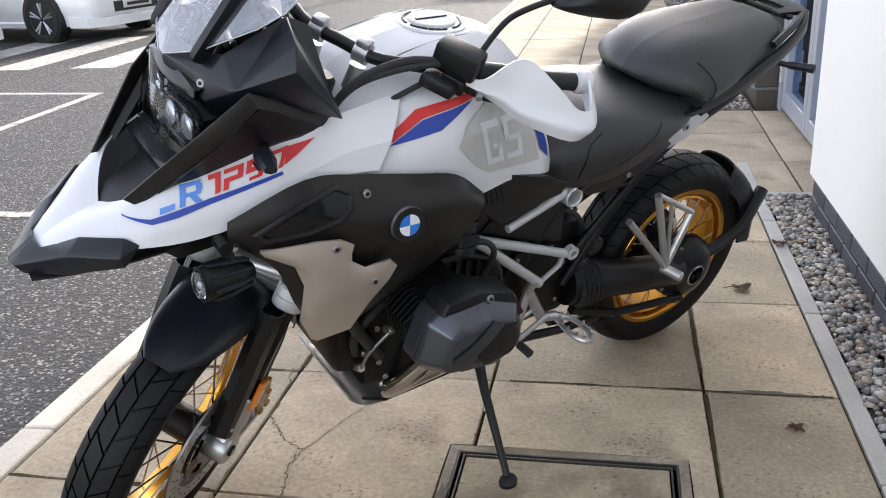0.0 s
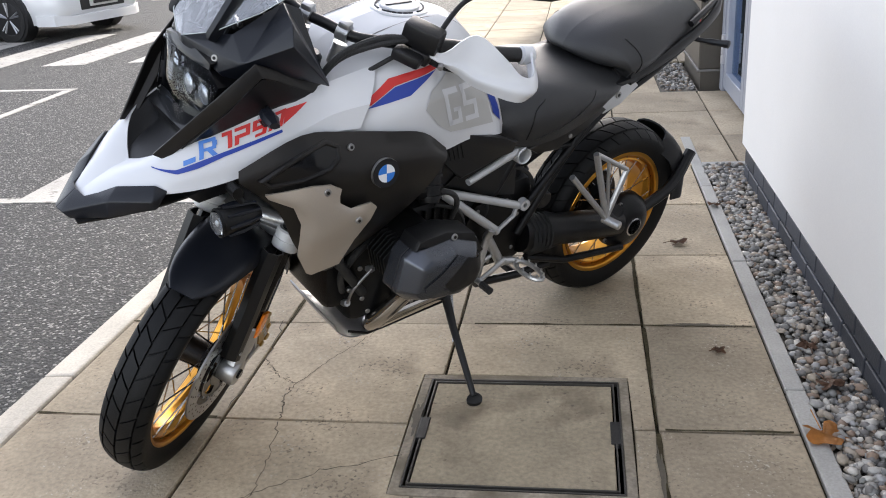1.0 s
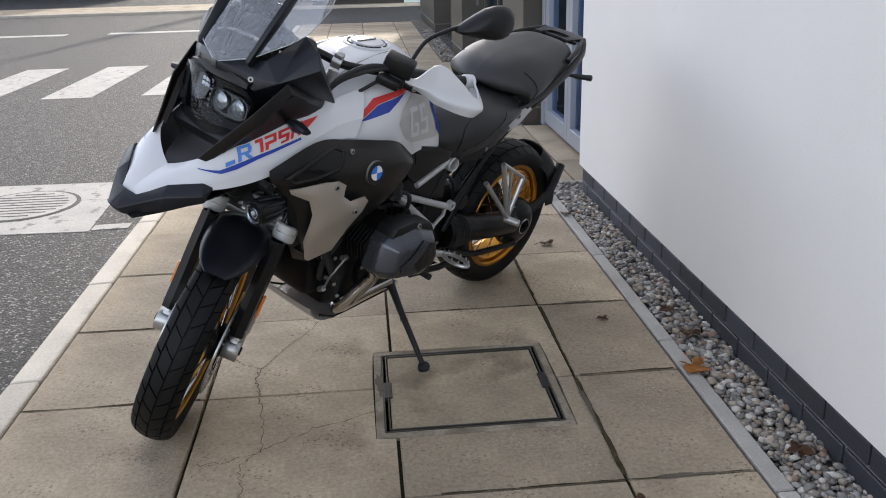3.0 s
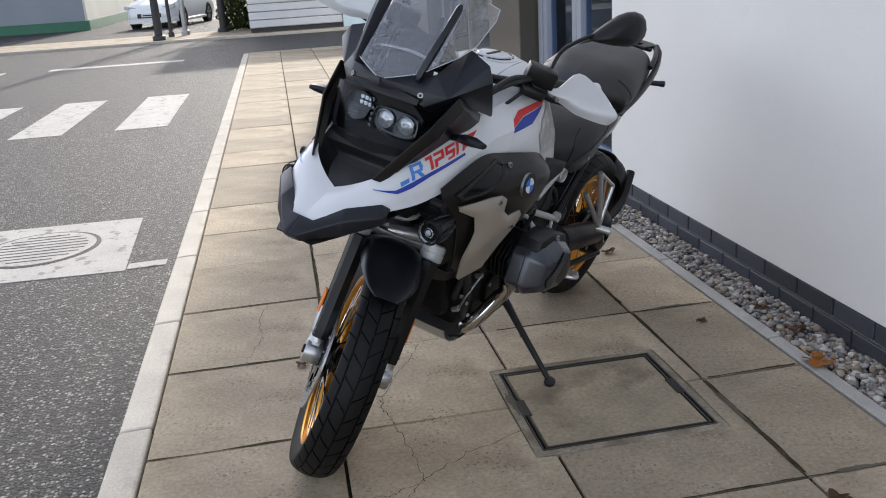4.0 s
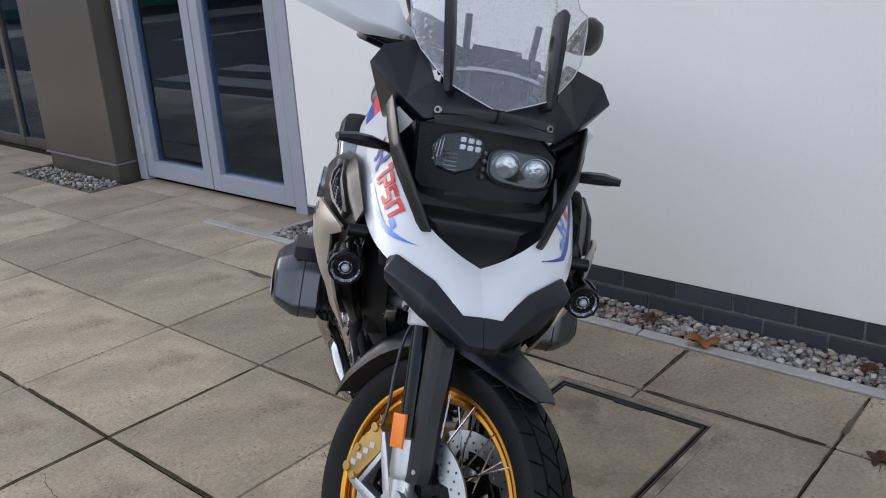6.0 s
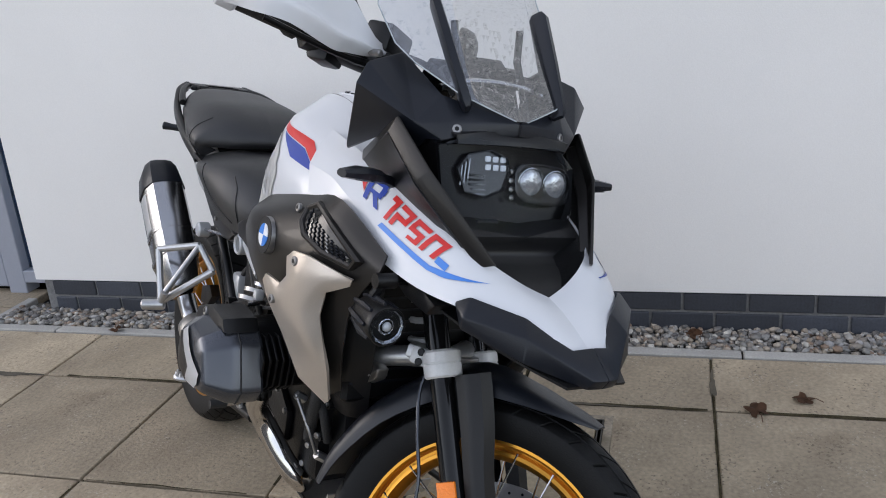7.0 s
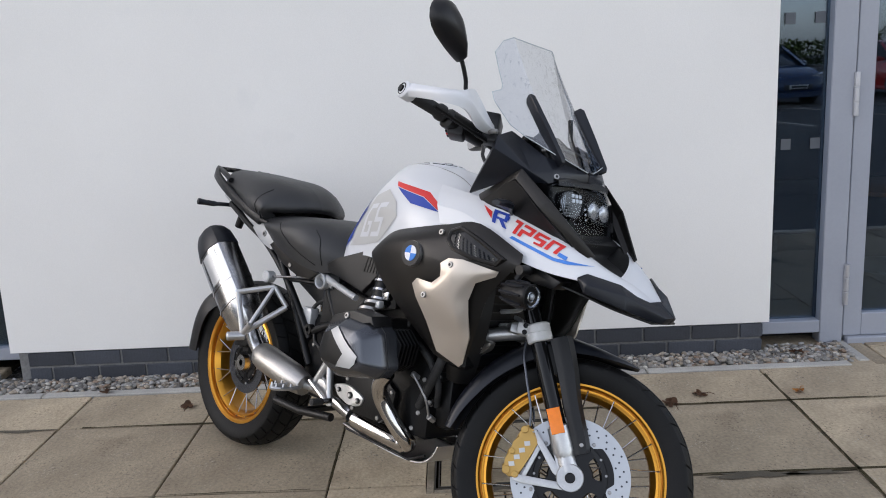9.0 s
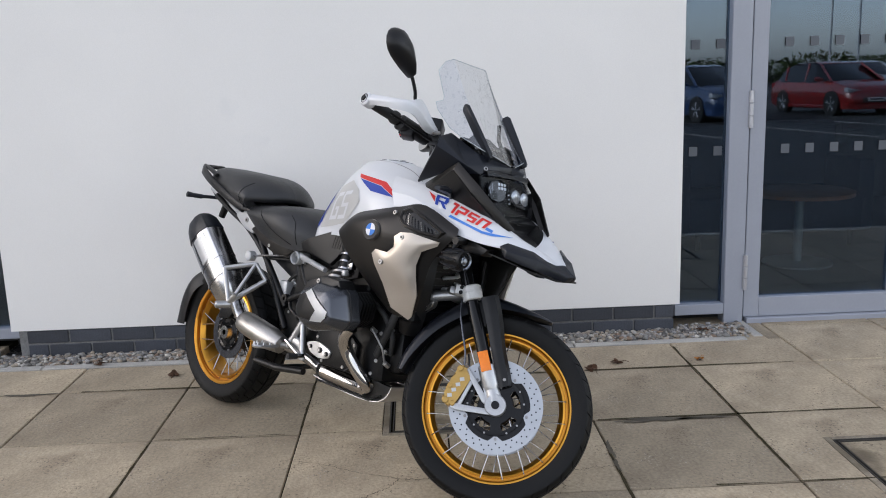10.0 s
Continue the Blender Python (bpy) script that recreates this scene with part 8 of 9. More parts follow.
# brake reservoir by the right grip, clutch reservoir by the left one
for s in (1, -1):
    bp("master_cylinder", box_bm(1.120, 1.165, min(s * 0.165, s * 0.235), max(s * 0.165, s * 0.235), 1.140, 1.168, bevel=0.008, segs=2), P_BLACK, parent=bar)
    hose([(1.140, s * 0.180, 1.150), (1.180, s * 0.150, 1.120), (1.215, s * 0.110, 1.070), (1.235, s * 0.085, 0.990)], 0.0055, parent=bar, name="brake_line")
# side covers under the seat, tail frame tubes, drive boot
for s in (1, -1):
    cv = bp("seat_side_cover", slab_shape([(0.262, 0.800), (0.300, 0.826), (0.365, 0.800), (0.470, 0.758), (0.560, 0.738), (0.520, 0.714), (0.445, 0.712), (0.350, 0.745)], s * 0.158, s * 0.172, 0.006), P_PANEL, "satin charcoal cover under the seat")
    bp("cover_bolt", tube_bm([(0.40, s * 0.171, 0.745), (0.40, s * 0.175, 0.745)], 0.007, 10), P_BOLT, parent=cv)
    bp("tail_frame_tube", tube_bm(spline([(0.506, s * 0.132, 0.510), (0.340, s * 0.136, 0.690), (0.200, s * 0.140, 0.800), (0.060, s * 0.138, 0.862), (-0.085, s * 0.128, 0.925)], 4), 0.0125, 10), P_ENGINE, "black tail frame tube", 60)
    if s < 0:
        bp("strap_eye", cyl_bm((0.278, s * 0.150, 0.688), (0.278, s * 0.185, 0.688), 0.021, 18, 0.004), P_LIGHT)
for k in range(5):
    x = 0.395 + 0.016 * k
    bp("drive_boot", lathe(bmesh.new(), [(0.050, -0.005), (0.064, 0.0), (0.050, 0.005)], (0, 0, 0), 20), P_PEBBLED, parent=arm).matrix_local = pose(x, 0.118, 0.392, 0, 0, 85)
for x, z in ((0.05, 0.40), (-0.06, 0.375), (-0.085, 0.30), (-0.05, 0.235), (0.03, 0.22), (0.09, 0.27)):
    bolt((x, 0.135, z), (0, 1, 0), 0.008, arm)

# ---------------------------------------------------------------- vehicles
def car_paint(name, colour):
    return mat(name, colour, 0.3, vary=0.02, vary_scale=2, coat=0.8)


C_GLASS = mat("car_glass", (0.012, 0.014, 0.016), 0.08, vary=0.05)
C_TRIM = mat("car_trim", (0.015, 0.015, 0.016), 0.5, vary=0.1)
C_TYRE = mat("car_tyre", (0.014, 0.014, 0.014), 0.8, vary=0.15, bump=0.2)
C_RIM = mat("alloy_wheel", (0.45, 0.46, 0.48), 0.3, metal=0.8, vary=0.1, vary_scale=12)
C_LAMP = mat("car_lamp", (0.55, 0.57, 0.60), 0.12, metal=0.4, vary=0.2, vary_scale=18)
C_PLATE = mat("number_plate", (0.62, 0.62, 0.60), 0.4, vary=0.03)
C_REDLAMP = mat("red_lamp", (0.35, 0.01, 0.01), 0.2, vary=0.1, vary_scale=20)


def make_car(label, paint, at, L=4.4, W=1.78, H=1.46, group="parked cars"):
    """A hatchback: lofted body with glazed cabin, wheels, lamps, bumpers and mirrors. It faces +x; origin under its middle."""
    car = thing("car", label, "car", group, at=at)
    hw = W / 2
    prof = [(-0.50, 0.42, 0.62, 0.90), (-0.485, 0.24, 0.86, 0.96), (-0.42, 0.20, 0.95, 0.99), (-0.30, 0.19, 0.97, 1.0), (-0.10, 0.19, 0.95, 1.0), (0.10, 0.19, 0.94, 1.0),
            (0.24, 0.19, 0.95, 0.99), (0.36, 0.20, 0.86, 0.97), (0.445, 0.22, 0.76, 0.92), (0.485, 0.26, 0.66, 0.82), (0.50, 0.34, 0.54, 0.70)]
    rings = []
    for f, z0, z1, w in prof:
        y = hw * w
        rings.append([(f * L, -y * 0.94, z0), (f * L, -y, z0 + (z1 - z0) * 0.35), (f * L, -y * 0.985, z0 + (z1 - z0) * 0.7), (f * L, -y * 0.90, z1), (f * L, -y * 0.45, z1 + 0.025),
                      (f * L, y * 0.45, z1 + 0.025), (f * L, y * 0.90, z1), (f * L, y * 0.985, z0 + (z1 - z0) * 0.7), (f * L, y, z0 + (z1 - z0) * 0.35), (f * L, y * 0.94, z0)])
    part("body", loft(bmesh.new(), rings), paint, car, "glossy car body", 40)
    cab = [(-0.455, 0.92, 0.84, 0.86), (-0.36, 1.30, 0.76, 0.80), (-0.25, H - 0.02, 0.72, 0.78), (-0.02, H, 0.72, 0.78), (0.09, H - 0.06, 0.71, 0.78), (0.29, 0.90, 0.80, 0.84)]
    rings = []
    for f, z, wt, wb in cab:
        rings.append([(f * L, -hw * 0.93, 0.90), (f * L, -hw * wt, z - 0.05), (f * L, -hw * wt * 0.85, z), (f * L, hw * wt * 0.85, z), (f * L, hw * wt, z - 0.05), (f * L, hw * 0.93, 0.90)])
    part("cabin", loft(bmesh.new(), rings), C_GLASS, car, "dark glazed cabin", 35)
    bm = bmesh.new()
    rf = [(-0.36, 1.305), (-0.25, H - 0.012), (-0.02, H + 0.008), (0.075, H - 0.04)]
    loft(bm, [[(f * L, -hw * 0.66, z - 0.012), (f * L, -hw * 0.60, z + 0.008), (f * L, hw * 0.60, z + 0.008), (f * L, hw * 0.66, z - 0.012)] for f, z in rf])
    part("roof", bm, paint, car)
    for s in (1, -1):
        for a, b in (((0.285, 0.93), (0.085, H - 0.05)), ((-0.04, 0.93), (-0.05, H - 0.03)), ((-0.30, 0.95), (-0.33, 1.34))):
            part("pillar", tube_bm([(a[0] * L, s * hw * 0.90, a[1]), (b[0] * L, s * hw * 0.725, b[1])], 0.035, 8), paint, car)
        part("door_mirror", tube_bm([(0.19 * L, s * hw * 0.92, 0.98), (0.185 * L, s * (hw + 0.10), 1.0), (0.18 * L, s * (hw + 0.17), 1.0)], [0.03, 0.075, 0.05], 10), paint, car)
        part("headlamp", loft(bmesh.new(), [[(x * L, s * hw * w, z + dz) for w, z, dz in ((0.50, 0.60, 0.0), (0.50, 0.60, 0.10), (0.93, 0.66, 0.11), (0.93, 0.66, -0.01))] for x in (0.44, 0.482)]), C_LAMP, car)
        part("rear_lamp", box_bm(-0.492 * L, -0.46 * L, min(s * hw * 0.62, s * hw * 0.93), max(s * hw * 0.62, s * hw * 0.93), 0.70, 0.88, bevel=0.02), C_REDLAMP, car)
        part("sill", box_bm(-0.27 * L, 0.27 * L, min(s * hw * 0.90, s * hw * 1.0), max(s * hw * 0.90, s * hw * 1.0), 0.18, 0.28, bevel=0.02), paint, car)
        for x in (0.315, -0.30):
            bm = bmesh.new()
            lathe(bm, [(0.355, s * (hw * 0.80)), (0.355, s * (hw * 1.002))], (x * L, 0, 0.33), 28)
            for f in [f for f in bm.faces]:
                f.normal_flip()
            tube(bm, [(x * L, s * hw * 0.80, 0.33), (x * L, s * (hw * 1.0015), 0.33)], 0.355, 28)
            part("wheel_arch", bm, C_TRIM, car)
            bm = bmesh.new()
            c = (x * L, 0, 0.315)
            y = s * hw
            lathe(bm, [(0.20, y - s * 0.03), (0.225, y + s * 0.004), (0.30, y + s * 0.012), (0.315, y - s * 0.01), (0.315, y - s * 0.18), (0.20, y - s * 0.18)], c, 28)
            w = part("wheel", bm, C_TYRE, car)
            bm = bmesh.new()
            lathe(bm, [(0.19, y - s * 0.02), (0.222, y + s * 0.006), (0.228, y), (0.205, y - s * 0.05), (0.0, y - s * 0.06)], c, 28)
            part("rim", bm, C_TRIM, w)
            for k in range(5):
                a = 2 * math.pi * k / 5 + 0.3
                for e in (-0.12, 0.12):
                    part("rim_spoke", tube_bm([(c[0] + 0.03 * math.cos(a), y - s * 0.008, c[2] + 0.03 * math.sin(a)), (c[0] + 0.215 * math.cos(a + e), y + s * 0.002, c[2] + 0.215 * math.sin(a + e))], 0.014, 6), C_RIM, w)
    part("front_bumper", loft(bmesh.new(), [[(x * L, -hw * w, z0), (x * L, -hw * w, z1), (x * L, hw * w, z1), (x * L, hw * w, z0)] for x, w, z0, z1 in
                                           ((0.42, 0.97, 0.20, 0.34), (0.475, 0.88, 0.19, 0.33), (0.507, 0.62, 0.19, 0.30))]), paint, car)
    part("grille", box_bm(0.492 * L, 0.503 * L, -hw * 0.45, hw * 0.45, 0.36, 0.50, bevel=0.01), C_TRIM, car, "dark grille")
    for y in (-0.6, 0.6):
        part("air_inlet", box_bm(0.478 * L, 0.492 * L, hw * y - 0.12, hw * y + 0.12, 0.30, 0.42, bevel=0.015), C_TRIM, car)
    part("number_plate", box_bm(0.503 * L, 0.507 * L, -0.26, 0.26, 0.395, 0.495, bevel=0.004), C_PLATE, car)
    part("plate_bars", box_bm(0.507 * L, 0.509 * L, -0.20, 0.20, 0.425, 0.465), C_TRIM, car)
    part("rear_plate", box_bm(-0.506 * L, -0.499 * L, -0.26, 0.26, 0.62, 0.73), C_PLATE, car)
    return car


white_paint = car_paint("car_white", (0.72, 0.73, 0.74))
red_paint = car_paint("car_red", (0.20, 0.010, 0.010))
blue_paint = car_paint("car_blue", (0.015, 0.04, 0.11))
silver_paint = car_paint("car_silver", (0.35, 0.36, 0.38))
make_car("white saloon car with dark alloy wheels parked in a bay", white_paint, pose(-8.99, 10.24, ROAD_Z, 0, 0, -15), 4.5, 1.82, 1.42)
make_car("white car parked beside another white car", white_paint, pose(-10.0, 7.75, ROAD_Z, 0, 0, -12), 4.4, 1.80, 1.46)
make_car("white hatchback turning out of the side road", white_paint, pose(-4.75, 30.6, ROAD_Z, 0, 0, -104), 4.4, 1.80, 1.44)
make_car("bright red hatchback in the car park", red_paint, pose(-19.7, -12.2, ROAD_Z, 0, 0, -6), 4.1, 1.72, 1.46)
make_car("dark blue car in the car park", blue_paint, pose(-18.9, -8.0, ROAD_Z, 0, 0, -12), 4.2, 1.75, 1.48)
make_car("silver car further off in the car park", silver_paint, pose(-28.5, -17.6, ROAD_Z, 0, 0, 10), 4.4, 1.8, 1.46)
make_car("white car standing in the car park", white_paint, pose(-17.0, 2.6, ROAD_Z, 0, 0, 10), 4.3, 1.78, 1.45)
make_car("dark grey car in the car park", car_paint("car_grey", (0.06, 0.06, 0.065)), pose(-28.0, -4.0, ROAD_Z, 0, 0, 75), 4.4, 1.8, 1.5)
for k in range(5):
    marking("bay_line", [((-11.0, -11.5 + 2.5 * k), (-11.0, -11.4 + 2.5 * k), (-16.0, -10.4 + 2.5 * k), (-16.0, -10.5 + 2.5 * k))], "thin white parking bay line on asphalt")

# ---------------------------------------------------------------- across the junction
M_CLAD = mat("corrugated_cladding", (0.56, 0.57, 0.60), 0.5, metal=0.3, vary=0.06, vary_scale=1.5, grain=0.04)
M_PALEBLUE = mat("pale_blue_panel", (0.50, 0.64, 0.70), 0.45, vary=0.05)
M_CREAM = mat("cream_render", (0.55, 0.53, 0.47), 0.85, vary=0.06, vary_scale=0.8, grain=0.05)
M_GREEN = mat("green_paint", (0.03, 0.13, 0.075), 0.6, vary=0.12, vary_scale=2)
M_GREYWALL = mat("grey_painted_wall", (0.22, 0.24, 0.27), 0.7, vary=0.08, vary_scale=1.0)
M_POST = mat("dark_post", (0.03, 0.03, 0.03), 0.6, vary=0.15)
M_GALV = mat("lamp_post_steel", (0.40, 0.41, 0.42), 0.45, metal=0.5, vary=0.1)
M_FOLIAGE = mat("hedge_leaves", (0.042, 0.060, 0.018), 0.8, spec=0.1, island=0.45, vary=0.2, vary_scale=1.0)

bm = bmesh.new()
box(bm, -30, 14, 20.45, 23.2, -0.3, 0.02)
solid("pavement_far", bm, M_SLAB, "buff pavement on the far side of the junction", "pavement", "structure", smooth=False)
o = new("kerb_far", link_mesh("kerb_far", box_bm(-30, 14, 20.30, 20.448, -0.3, 0.03, bevel=0.01), M_KERB))
tagged(o, "pale concrete kerb across the junction", "kerb", kind="structure")
t = thing("shed", "grey corrugated metal shed with a pale blue end panel", "shed")
part("wall_core", box_bm(-1.85, 3.6, 21.0, 26.0, 0.0, 3.6), M_POST, t)
for k in range(17):
    part("cladding_sheet", box_bm(-1.87, 0.52, 20.93, 20.999, 0.14 + 0.2 * k, 0.33 + 0.2 * k, bevel=0.02), M_CLAD, t)
part("blue_panel", box_bm(0.54, 3.6, 20.94, 20.999, 0.0, 3.5), M_PALEBLUE, t, "pale blue panel")
part("roof", box_bm(-2.0, 3.8, 20.85, 26.1, 3.6, 3.75), M_CLAD, t)
t = thing("house", "cream and grey building with a green painted base", "building")
part("wall", box_bm(-34.0, -7.8, 31.0, 48.0, 0.30, 6.0), M_GREYWALL, t)
part("side_wall", box_bm(-7.798, -7.72, 31.0, 48.0, 0.30, 6.0), M_CREAM, t)
part("green_base", box_bm(-34.05, -7.66, 30.95, 48.0, -0.05, 0.30), M_GREEN, t, "green painted base")
part("roof", box_bm(-34.3, -7.5, 30.7, 48.3, 6.0, 6.25), M_MORTAR, t)
for k in range(4):
    part("window", box_bm(-13.5 - 3.2 * k, -11.9 - 3.2 * k, 30.93, 30.998, 1.9, 3.3, bevel=0.02), C_GLASS, t)
t = thing("garden_wall", "low cream wall along the side road", "wall")
part("wall", box_bm(-1.2, -0.9, 26.2, 60, 0, 2.4), M_CREAM, t)
part("coping", box_bm(-1.24, -0.86, 26.2, 60, 2.4, 2.48), M_KERB, t)


def post(name, label, x, y, h, r, material, cat="post"):
    t = thing(name, label, cat)
    part("shaft", tube_bm([(x, y, -0.02), (x, y, h)], [r, r * 0.85], 12), material, t)
    part("collar", tube_bm([(x, y, 0.0), (x, y, 0.12), (x, y, 0.16)], [r * 1.6, r * 1.6, r * 1.0], 12), material, t)
    part("cap", tube_bm([(x, y, h), (x, y, h + 0.02)], [r * 1.1, r * 0.4], 12), material, t)
    return t


post("street_post", "dark wooden post at the pavement edge", -4.12, 20.75, 4.5, 0.10, M_POST)
post("street_post", "slim black post beside the junction", -3.95, 22.0, 3.0, 0.05, M_POST)
post("street_post", "slim grey steel post beside the junction", -3.62, 22.4, 4.0, 0.07, M_GALV)
post("street_post", "dark post beside the hedge", -2.62, 22.6, 3.0, 0.10, M_POST)
for x, y in ((-34.0, -19.0), (-34.0, -20.3), (-42.0, -27.5)):
    t = post("lamp_post", "tall pale steel lamp post in the car park", x, y, 8.0, 0.055, M_GALV, "street lamp")
    part("arm", tube_bm([(x, y, 7.9), (x + 0.5, y, 8.1), (x + 0.9, y, 8.1)], 0.035, 8), M_GALV, t)
    part("lantern", box_bm(x + 0.7, x + 1.3, y - 0.12, y + 0.12, 8.06, 8.18, bevel=0.03), M_GALV, t)


def leaf_cloud(name, label, category, boxes, seed, size=(0.03, 0.07)):
    """Many small leaf blades scattered through lumpy volumes (x, y, z, rx, ry, rz, count)."""
    rnd = np.random.RandomState(seed)
    vs, fs, k = [], [], 0
    for x, y, z, rx, ry, rz, count in boxes:
        p = rnd.normal(0, 1, (count, 3))
        p /= np.linalg.norm(p, axis=1)[:, None]
        p *= rnd.uniform(0.45, 1.0, (count, 1)) ** 0.5
        p = p * np.array([rx, ry, rz]) * (1 + 0.18 * np.sin(p[:, :1] * 9) * np.cos(p[:, 1:2] * 7)) + np.array([x, y, z])
        for c in p:
            if c[2] < 0.02:
                continue
            a, b = rnd.normal(0, 1, 3), rnd.normal(0, 1, 3)
            a /= np.linalg.norm(a)
            b -= a * (a @ b)
            b /= np.linalg.norm(b)
            s = rnd.uniform(*size)
            vs += [(c - a * s).tolist(), (c + b * s * 0.5).tolist(), (c + a * s).tolist(), (c - b * s * 0.5).tolist()]
            fs.append((k, k + 1, k + 2, k + 3))
            k += 4
    me = bpy.data.meshes.new(name)
    me.from_pydata(vs, [], fs)
    me.materials.append(M_FOLIAGE)
    return tagged(new(name, me), label, category, kind="stuff")


leaf_cloud("hedge", "small green hedge by the far pavement", "hedge", [(-2.35, 23.4, 0.45, 0.45, 0.5, 0.55, 1600), (-2.0, 23.8, 0.55, 0.5, 0.5, 0.65, 1600)], 3)
leaf_cloud("far_hedge", "dark hedge along the edge of the car park", "hedge", [(-58.0, y, 0.9, 1.6, 3.6, 1.1 + 0.25 * math.sin(y), 900) for y in range(-70, 50, 4)], 4, (0.10, 0.22))

# ---------------------------------------------------------------- inside, behind the glass
M_WOOD = mat("table_wood", (0.30, 0.11, 0.04), 0.4, vary=0.15, vary_scale=6)
M_NAVY = mat("navy_upholstery", (0.02, 0.026, 0.045), 0.8, vary=0.15, bump=0.2)
t = thing("coffee_table", "low round wooden coffee table on a steel disc foot", "table")
bm = bmesh.new()
tube(bm, [(2.07, -2.64, 0.0), (2.07, -2.64, 0.012), (2.07, -2.64, 0.02)], [0.24, 0.24, 0.20], 32)
part("foot", bm, M_GALV, t)
part("column", tube_bm([(2.07, -2.64, 0.02), (2.07, -2.64, 0.50)], 0.03, 14), M_GALV, t)
part("top", tube_bm([(2.07, -2.64, 0.50), (2.07, -2.64, 0.525), (2.07, -2.64, 0.53)], [0.36, 0.36, 0.35], 36), M_WOOD, t)
t = thing("sofa", "dark navy tub sofa behind the table", "sofa")
part("seat", box_bm(2.55, 3.3, -3.4, -2.0, 0.12, 0.42, bevel=0.04, segs=2), M_NAVY, t)
part("backrest", box_bm(3.1, 3.3, -3.4, -2.0, 0.42, 0.95, bevel=0.05, segs=2), M_NAVY, t)
for y in (-3.45, -2.02):
    part("arm", box_bm(2.55, 3.2, y, y + 0.14, 0.12, 0.68, bevel=0.04, segs=2), M_NAVY, t)
for x in (2.62, 3.2):
    for y in (-3.3, -2.1):
        part("leg", tube_bm([(x, y, 0.0), (x, y, 0.13)], 0.02, 8), M_STEEL, t)
# ---------------------------------------------------------------- litter, damp and cracks on the paving
def leaf(x, y, size, turn, material, label, z=0.008, seed=0):
    """A fallen lobed leaf, curled, with its stalk."""
    rnd = random.Random(seed)
    t = thing("fallen_leaf", label, "leaf", "fallen leaves", at=pose(x, y, z, rnd.uniform(-6, 6), rnd.uniform(-6, 6), turn))
    bm = bmesh.new()
    n = 30
    mid = bm.verts.new((0, 0, 0.10 * size))
    ring, ring2 = [], []
    for k in range(n):
        a = 2 * math.pi * k / n
        r = size * (0.55 + 0.35 * abs(math.cos(2.5 * a)) ** 1.5 + rnd.uniform(-0.06, 0.06))
        if abs(a - math.pi) < 0.3:
            r *= 0.55
        h = size * (0.10 + 0.16 * math.sin(3 * a + seed) + 0.10 * math.cos(a))
        ring2.append(bm.verts.new((0.5 * r * math.cos(a), 0.5 * r * math.sin(a), 0.5 * h + 0.05 * size)))
        ring.append(bm.verts.new((r * math.cos(a), r * math.sin(a), max(0.0, h))))
    for k in range(n):
        bm.faces.new((mid, ring2[k], ring2[(k + 1) % n]))
        bm.faces.new((ring2[k], ring[k], ring[(k + 1) % n], ring2[(k + 1) % n]))
    bmesh.ops.solidify(bm, geom=bm.faces[:], thickness=0.0008)
    part("blade", bm, material, t, smooth=60)
    part("stalk", tube_bm([(-0.35 * size, 0, 0.05 * size), (-0.9 * size, 0.05 * size, 0.01), (-1.5 * size, 0.22 * size, 0.004)], 0.0014, 6), material, t)
    return t


leaf(0.408, -0.024, 0.070, 285, M_LEAF, "large curled orange leaf lying across the edging", 0.012, 1)
leaf(0.215, 0.428, 0.026, 40, M_LEAFD, "small brown crumpled leaf on the paving", 0.006, 2)
leaf(0.005, -0.720, 0.042, 20, M_LEAFD, "dark reddish curled leaf on the paving", 0.006, 4)
leaf(0.086, -0.862, 0.038, 75, M_LEAFD, "dark brown curled leaf on the paving", 0.006, 5)
leaf(0.083, -1.268, 0.028, 140, M_LEAF, "pale brown leaf on the paving", 0.006, 6)
leaf(0.186, 1.316, 0.040, 10, M_LEAFD, "dark leaf on the paving near the edging", 0.006, 7)
leaf(-1.296, 0.522, 0.030, 150, M_LEAFD, "dark curled leaf on the paving", 0.006, 8)
leaf(0.480, 0.215, 0.045, 300, M_LEAFD, "reddish dead leaf on the gravel", 0.018, 9)
leaf(0.470, 0.440, 0.036, 100, M_LEAFD, "small reddish dead leaf on the gravel", 0.018, 13)
leaf(0.500, -0.550, 0.040, 30, M_LEAFD, "reddish dead leaf on the gravel", 0.018, 10)
leaf(0.520, -1.430, 0.040, 220, M_LEAFD, "dark dead leaf on the gravel", 0.018, 11)
leaf(0.380, 1.750, 0.035, 220, M_LEAFD, "brown leaf against the edging", 0.012, 12)

crack([(-1.19, 0.335), (-1.14, 0.27), (-1.10, 0.225), (-1.045, 0.185)], 0.0018, 1)
crack([(-1.045, 0.185), (-0.985, 0.33), (-0.92, 0.44), (-0.86, 0.57)], 0.0013, 2)
crack([(-1.045, 0.185), (-1.06, 0.12), (-1.04, 0.04), (-1.035, 0.0)], 0.0020, 3)
crack([(-1.03, -0.01), (-1.005, -0.18), (-0.995, -0.335)], 0.0014, 4)
crack([(-0.655, -0.153), (-0.85, -0.227), (-0.99, -0.33), (-1.09, -0.375), (-1.18, -0.385)], 0.0015, 5)
crack([(-0.995, -0.335), (-1.05, -0.402), (-1.03, -0.50), (-1.02, -0.59)], 0.0014, 6)
crack([(-1.42, 1.18), (-1.46, 1.00), (-1.44, 0.82), (-1.50, 0.63)], 0.0013, 7)
crack([(-1.22, 0.60), (-1.19, 0.40), (-1.205, 0.05)], 0.0021, 8)


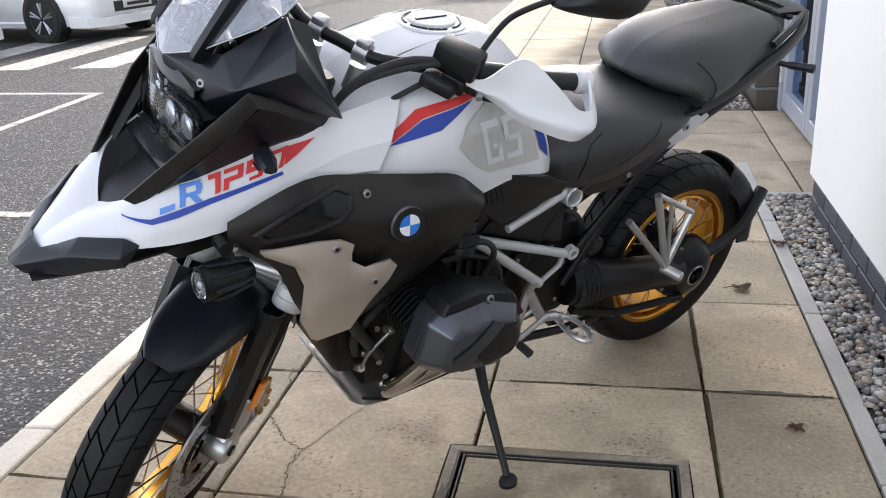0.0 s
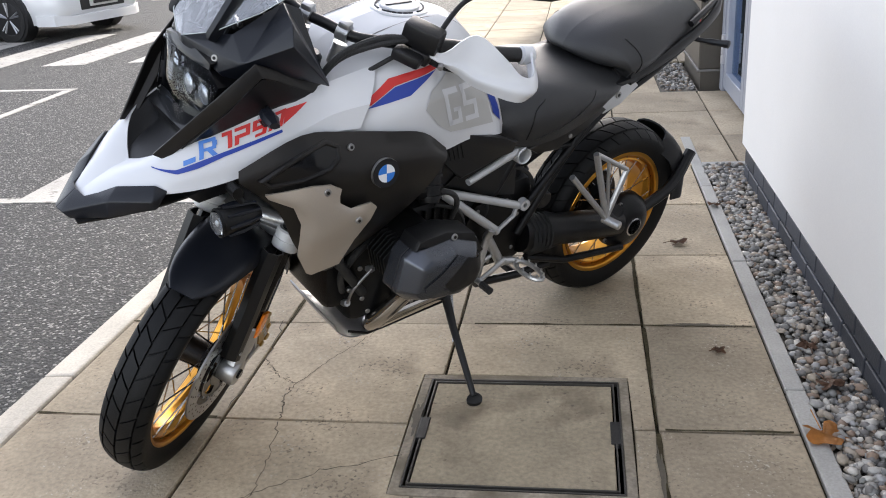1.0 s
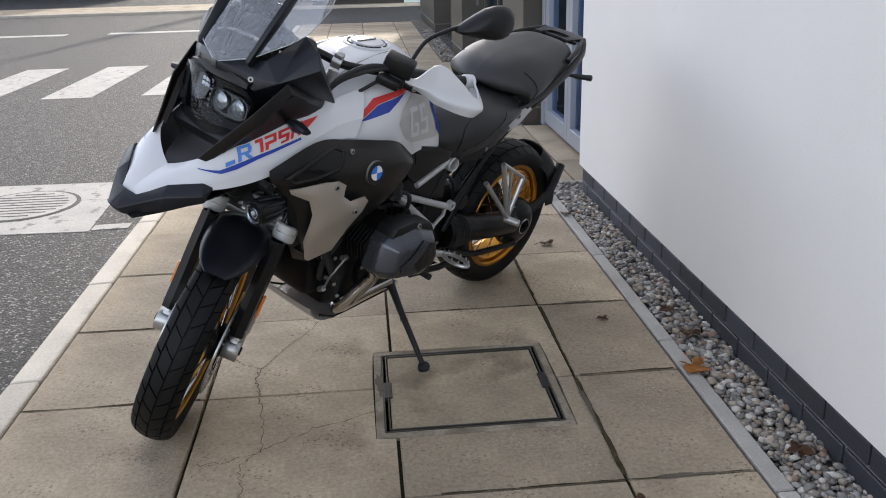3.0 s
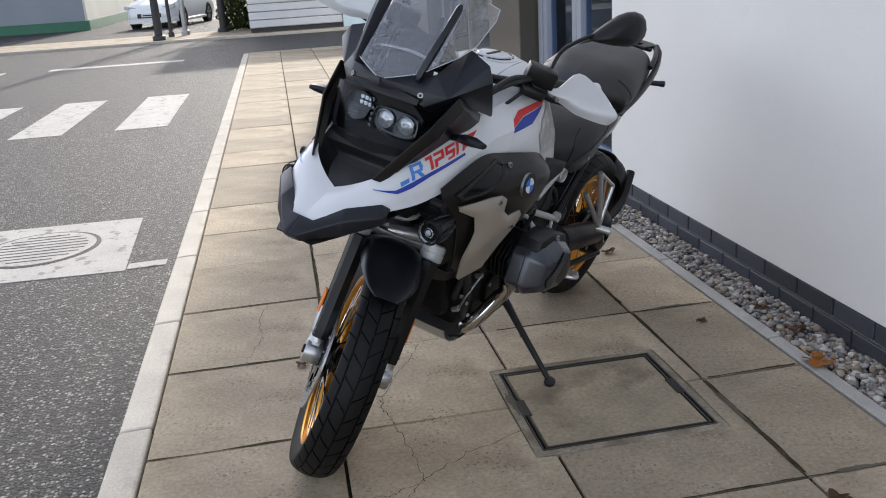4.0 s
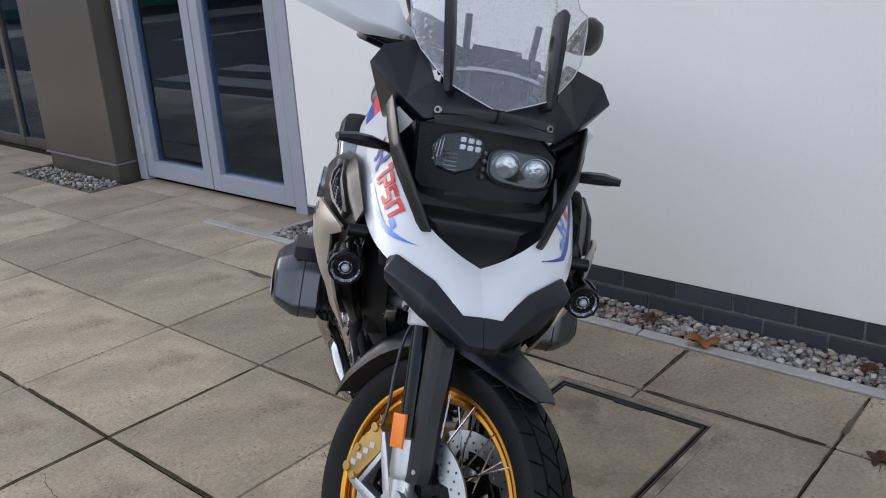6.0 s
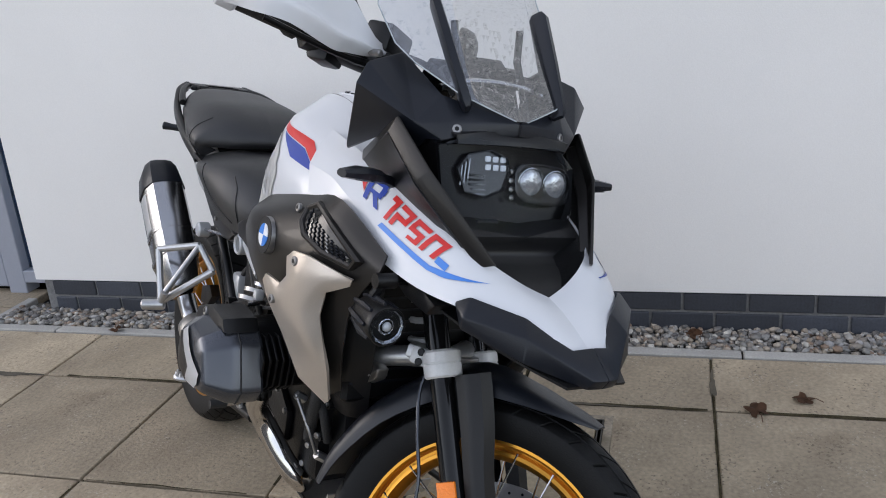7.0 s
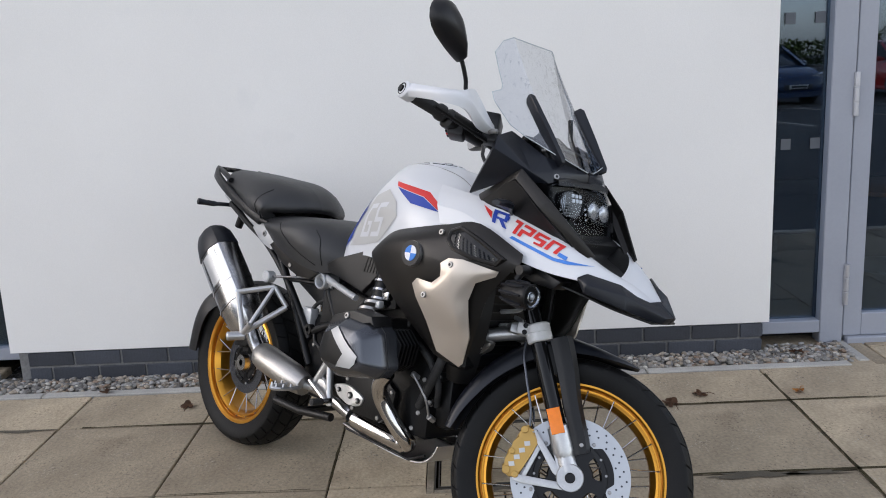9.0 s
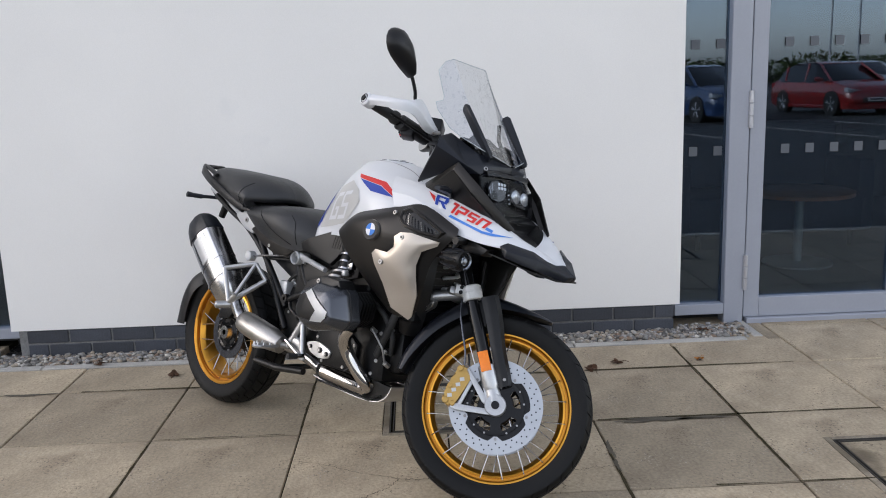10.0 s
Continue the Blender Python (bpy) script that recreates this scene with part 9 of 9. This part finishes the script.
def damp(x, y, rx, ry, seed):
    rnd = random.Random(seed)
    bm = bmesh.new()
    vs = []
    for k in range(40):
        a = 2 * math.pi * k / 40
        r = 1 + 0.25 * math.sin(3 * a + seed) + 0.15 * math.sin(7 * a + 2 * seed) + rnd.uniform(-0.12, 0.12)
        vs.append(bm.verts.new((x + rx * r * math.cos(a), y + ry * r * math.sin(a), 0.0030)))
    bm.faces.new(vs)
    o = new("damp_patch", link_mesh("damp_patch", bm, M_WET))
    o.parent = pavement


damp(-0.62, -0.85, 0.022, 0.15, 1)
damp(-0.62, -1.05, 0.012, 0.10, 2)
damp(-0.88, -0.606, 0.070, 0.009, 3)
damp(-1.01, -0.600, 0.045, 0.008, 4)
damp(-0.01, 1.95, 0.014, 0.12, 5)
damp(-0.645, 0.03, 0.012, 0.07, 6)
damp(-0.004, -0.20, 0.007, 0.12, 7)
damp(0.16, -0.600, 0.09, 0.009, 8)
damp(0.17, 0.603, 0.10, 0.009, 9)


# grimy, mossy margins along the joints of the paving
def grime(x0, y0, x1, y1, seed):
    rnd = random.Random(seed)
    along = Vector((x1 - x0, y1 - y0, 0))
    across = Vector((-along.y, along.x, 0)).normalized()
    bm = bmesh.new()
    n = max(6, int(along.length / 0.025))
    rows = []
    lo = hi = 0.004
    for k in range(n + 1):
        lo = min(0.0095, max(0.001, lo + rnd.uniform(-0.0025, 0.0025)))
        hi = min(0.0095, max(0.001, hi + rnd.uniform(-0.0025, 0.0025)))
        c = Vector((x0, y0, 0.0022)) + along * (k / n)
        rows.append((bm.verts.new(c - across * lo), bm.verts.new(c + across * hi)))
    for a, b in zip(rows, rows[1:]):
        bm.faces.new((a[0], a[1], b[1], b[0]))
    o = new("joint_grime", link_mesh("joint_grime", bm, M_GRIME))
    o.parent = pavement


M_GRIME = mat("joint_dirt", (0.050, 0.041, 0.023), 0.95, vary=0.45, vary_scale=14, grain=0.35, grain_scale=90, bump=0.5, spec=0.1)
k = 0
for x0, y0, x1, y1 in ((-1.2, -1.5, -1.2, -0.9), (-0.6, -1.8, -0.6, -0.62), (0.0, -1.7, 0.0, -0.7), (0.0, 0.02, 0.0, 0.58), (0.0, -0.58, 0.0, -0.02), (0.0, 0.7, 0.0, 1.7), (-0.6, 0.66, -0.6, 1.18),
                       (-1.78, -0.6, -0.9, -0.6), (-0.5, -0.6, 0.34, -0.6), (-1.78, 0.6, -1.25, 0.6), (-0.55, 0.6, 0.34, 0.6), (0.02, 0.0, 0.34, 0.0), (-1.78, 0.0, -1.22, 0.0),
                       (-1.1, -1.2, 0.3, -1.2), (-1.2, 0.62, -1.2, 1.75), (-1.7, 1.2, -0.65, 1.2), (-1.2, 1.85, -1.2, 2.95)):
    k += 1
    grime(x0, y0, x1, y1, k)
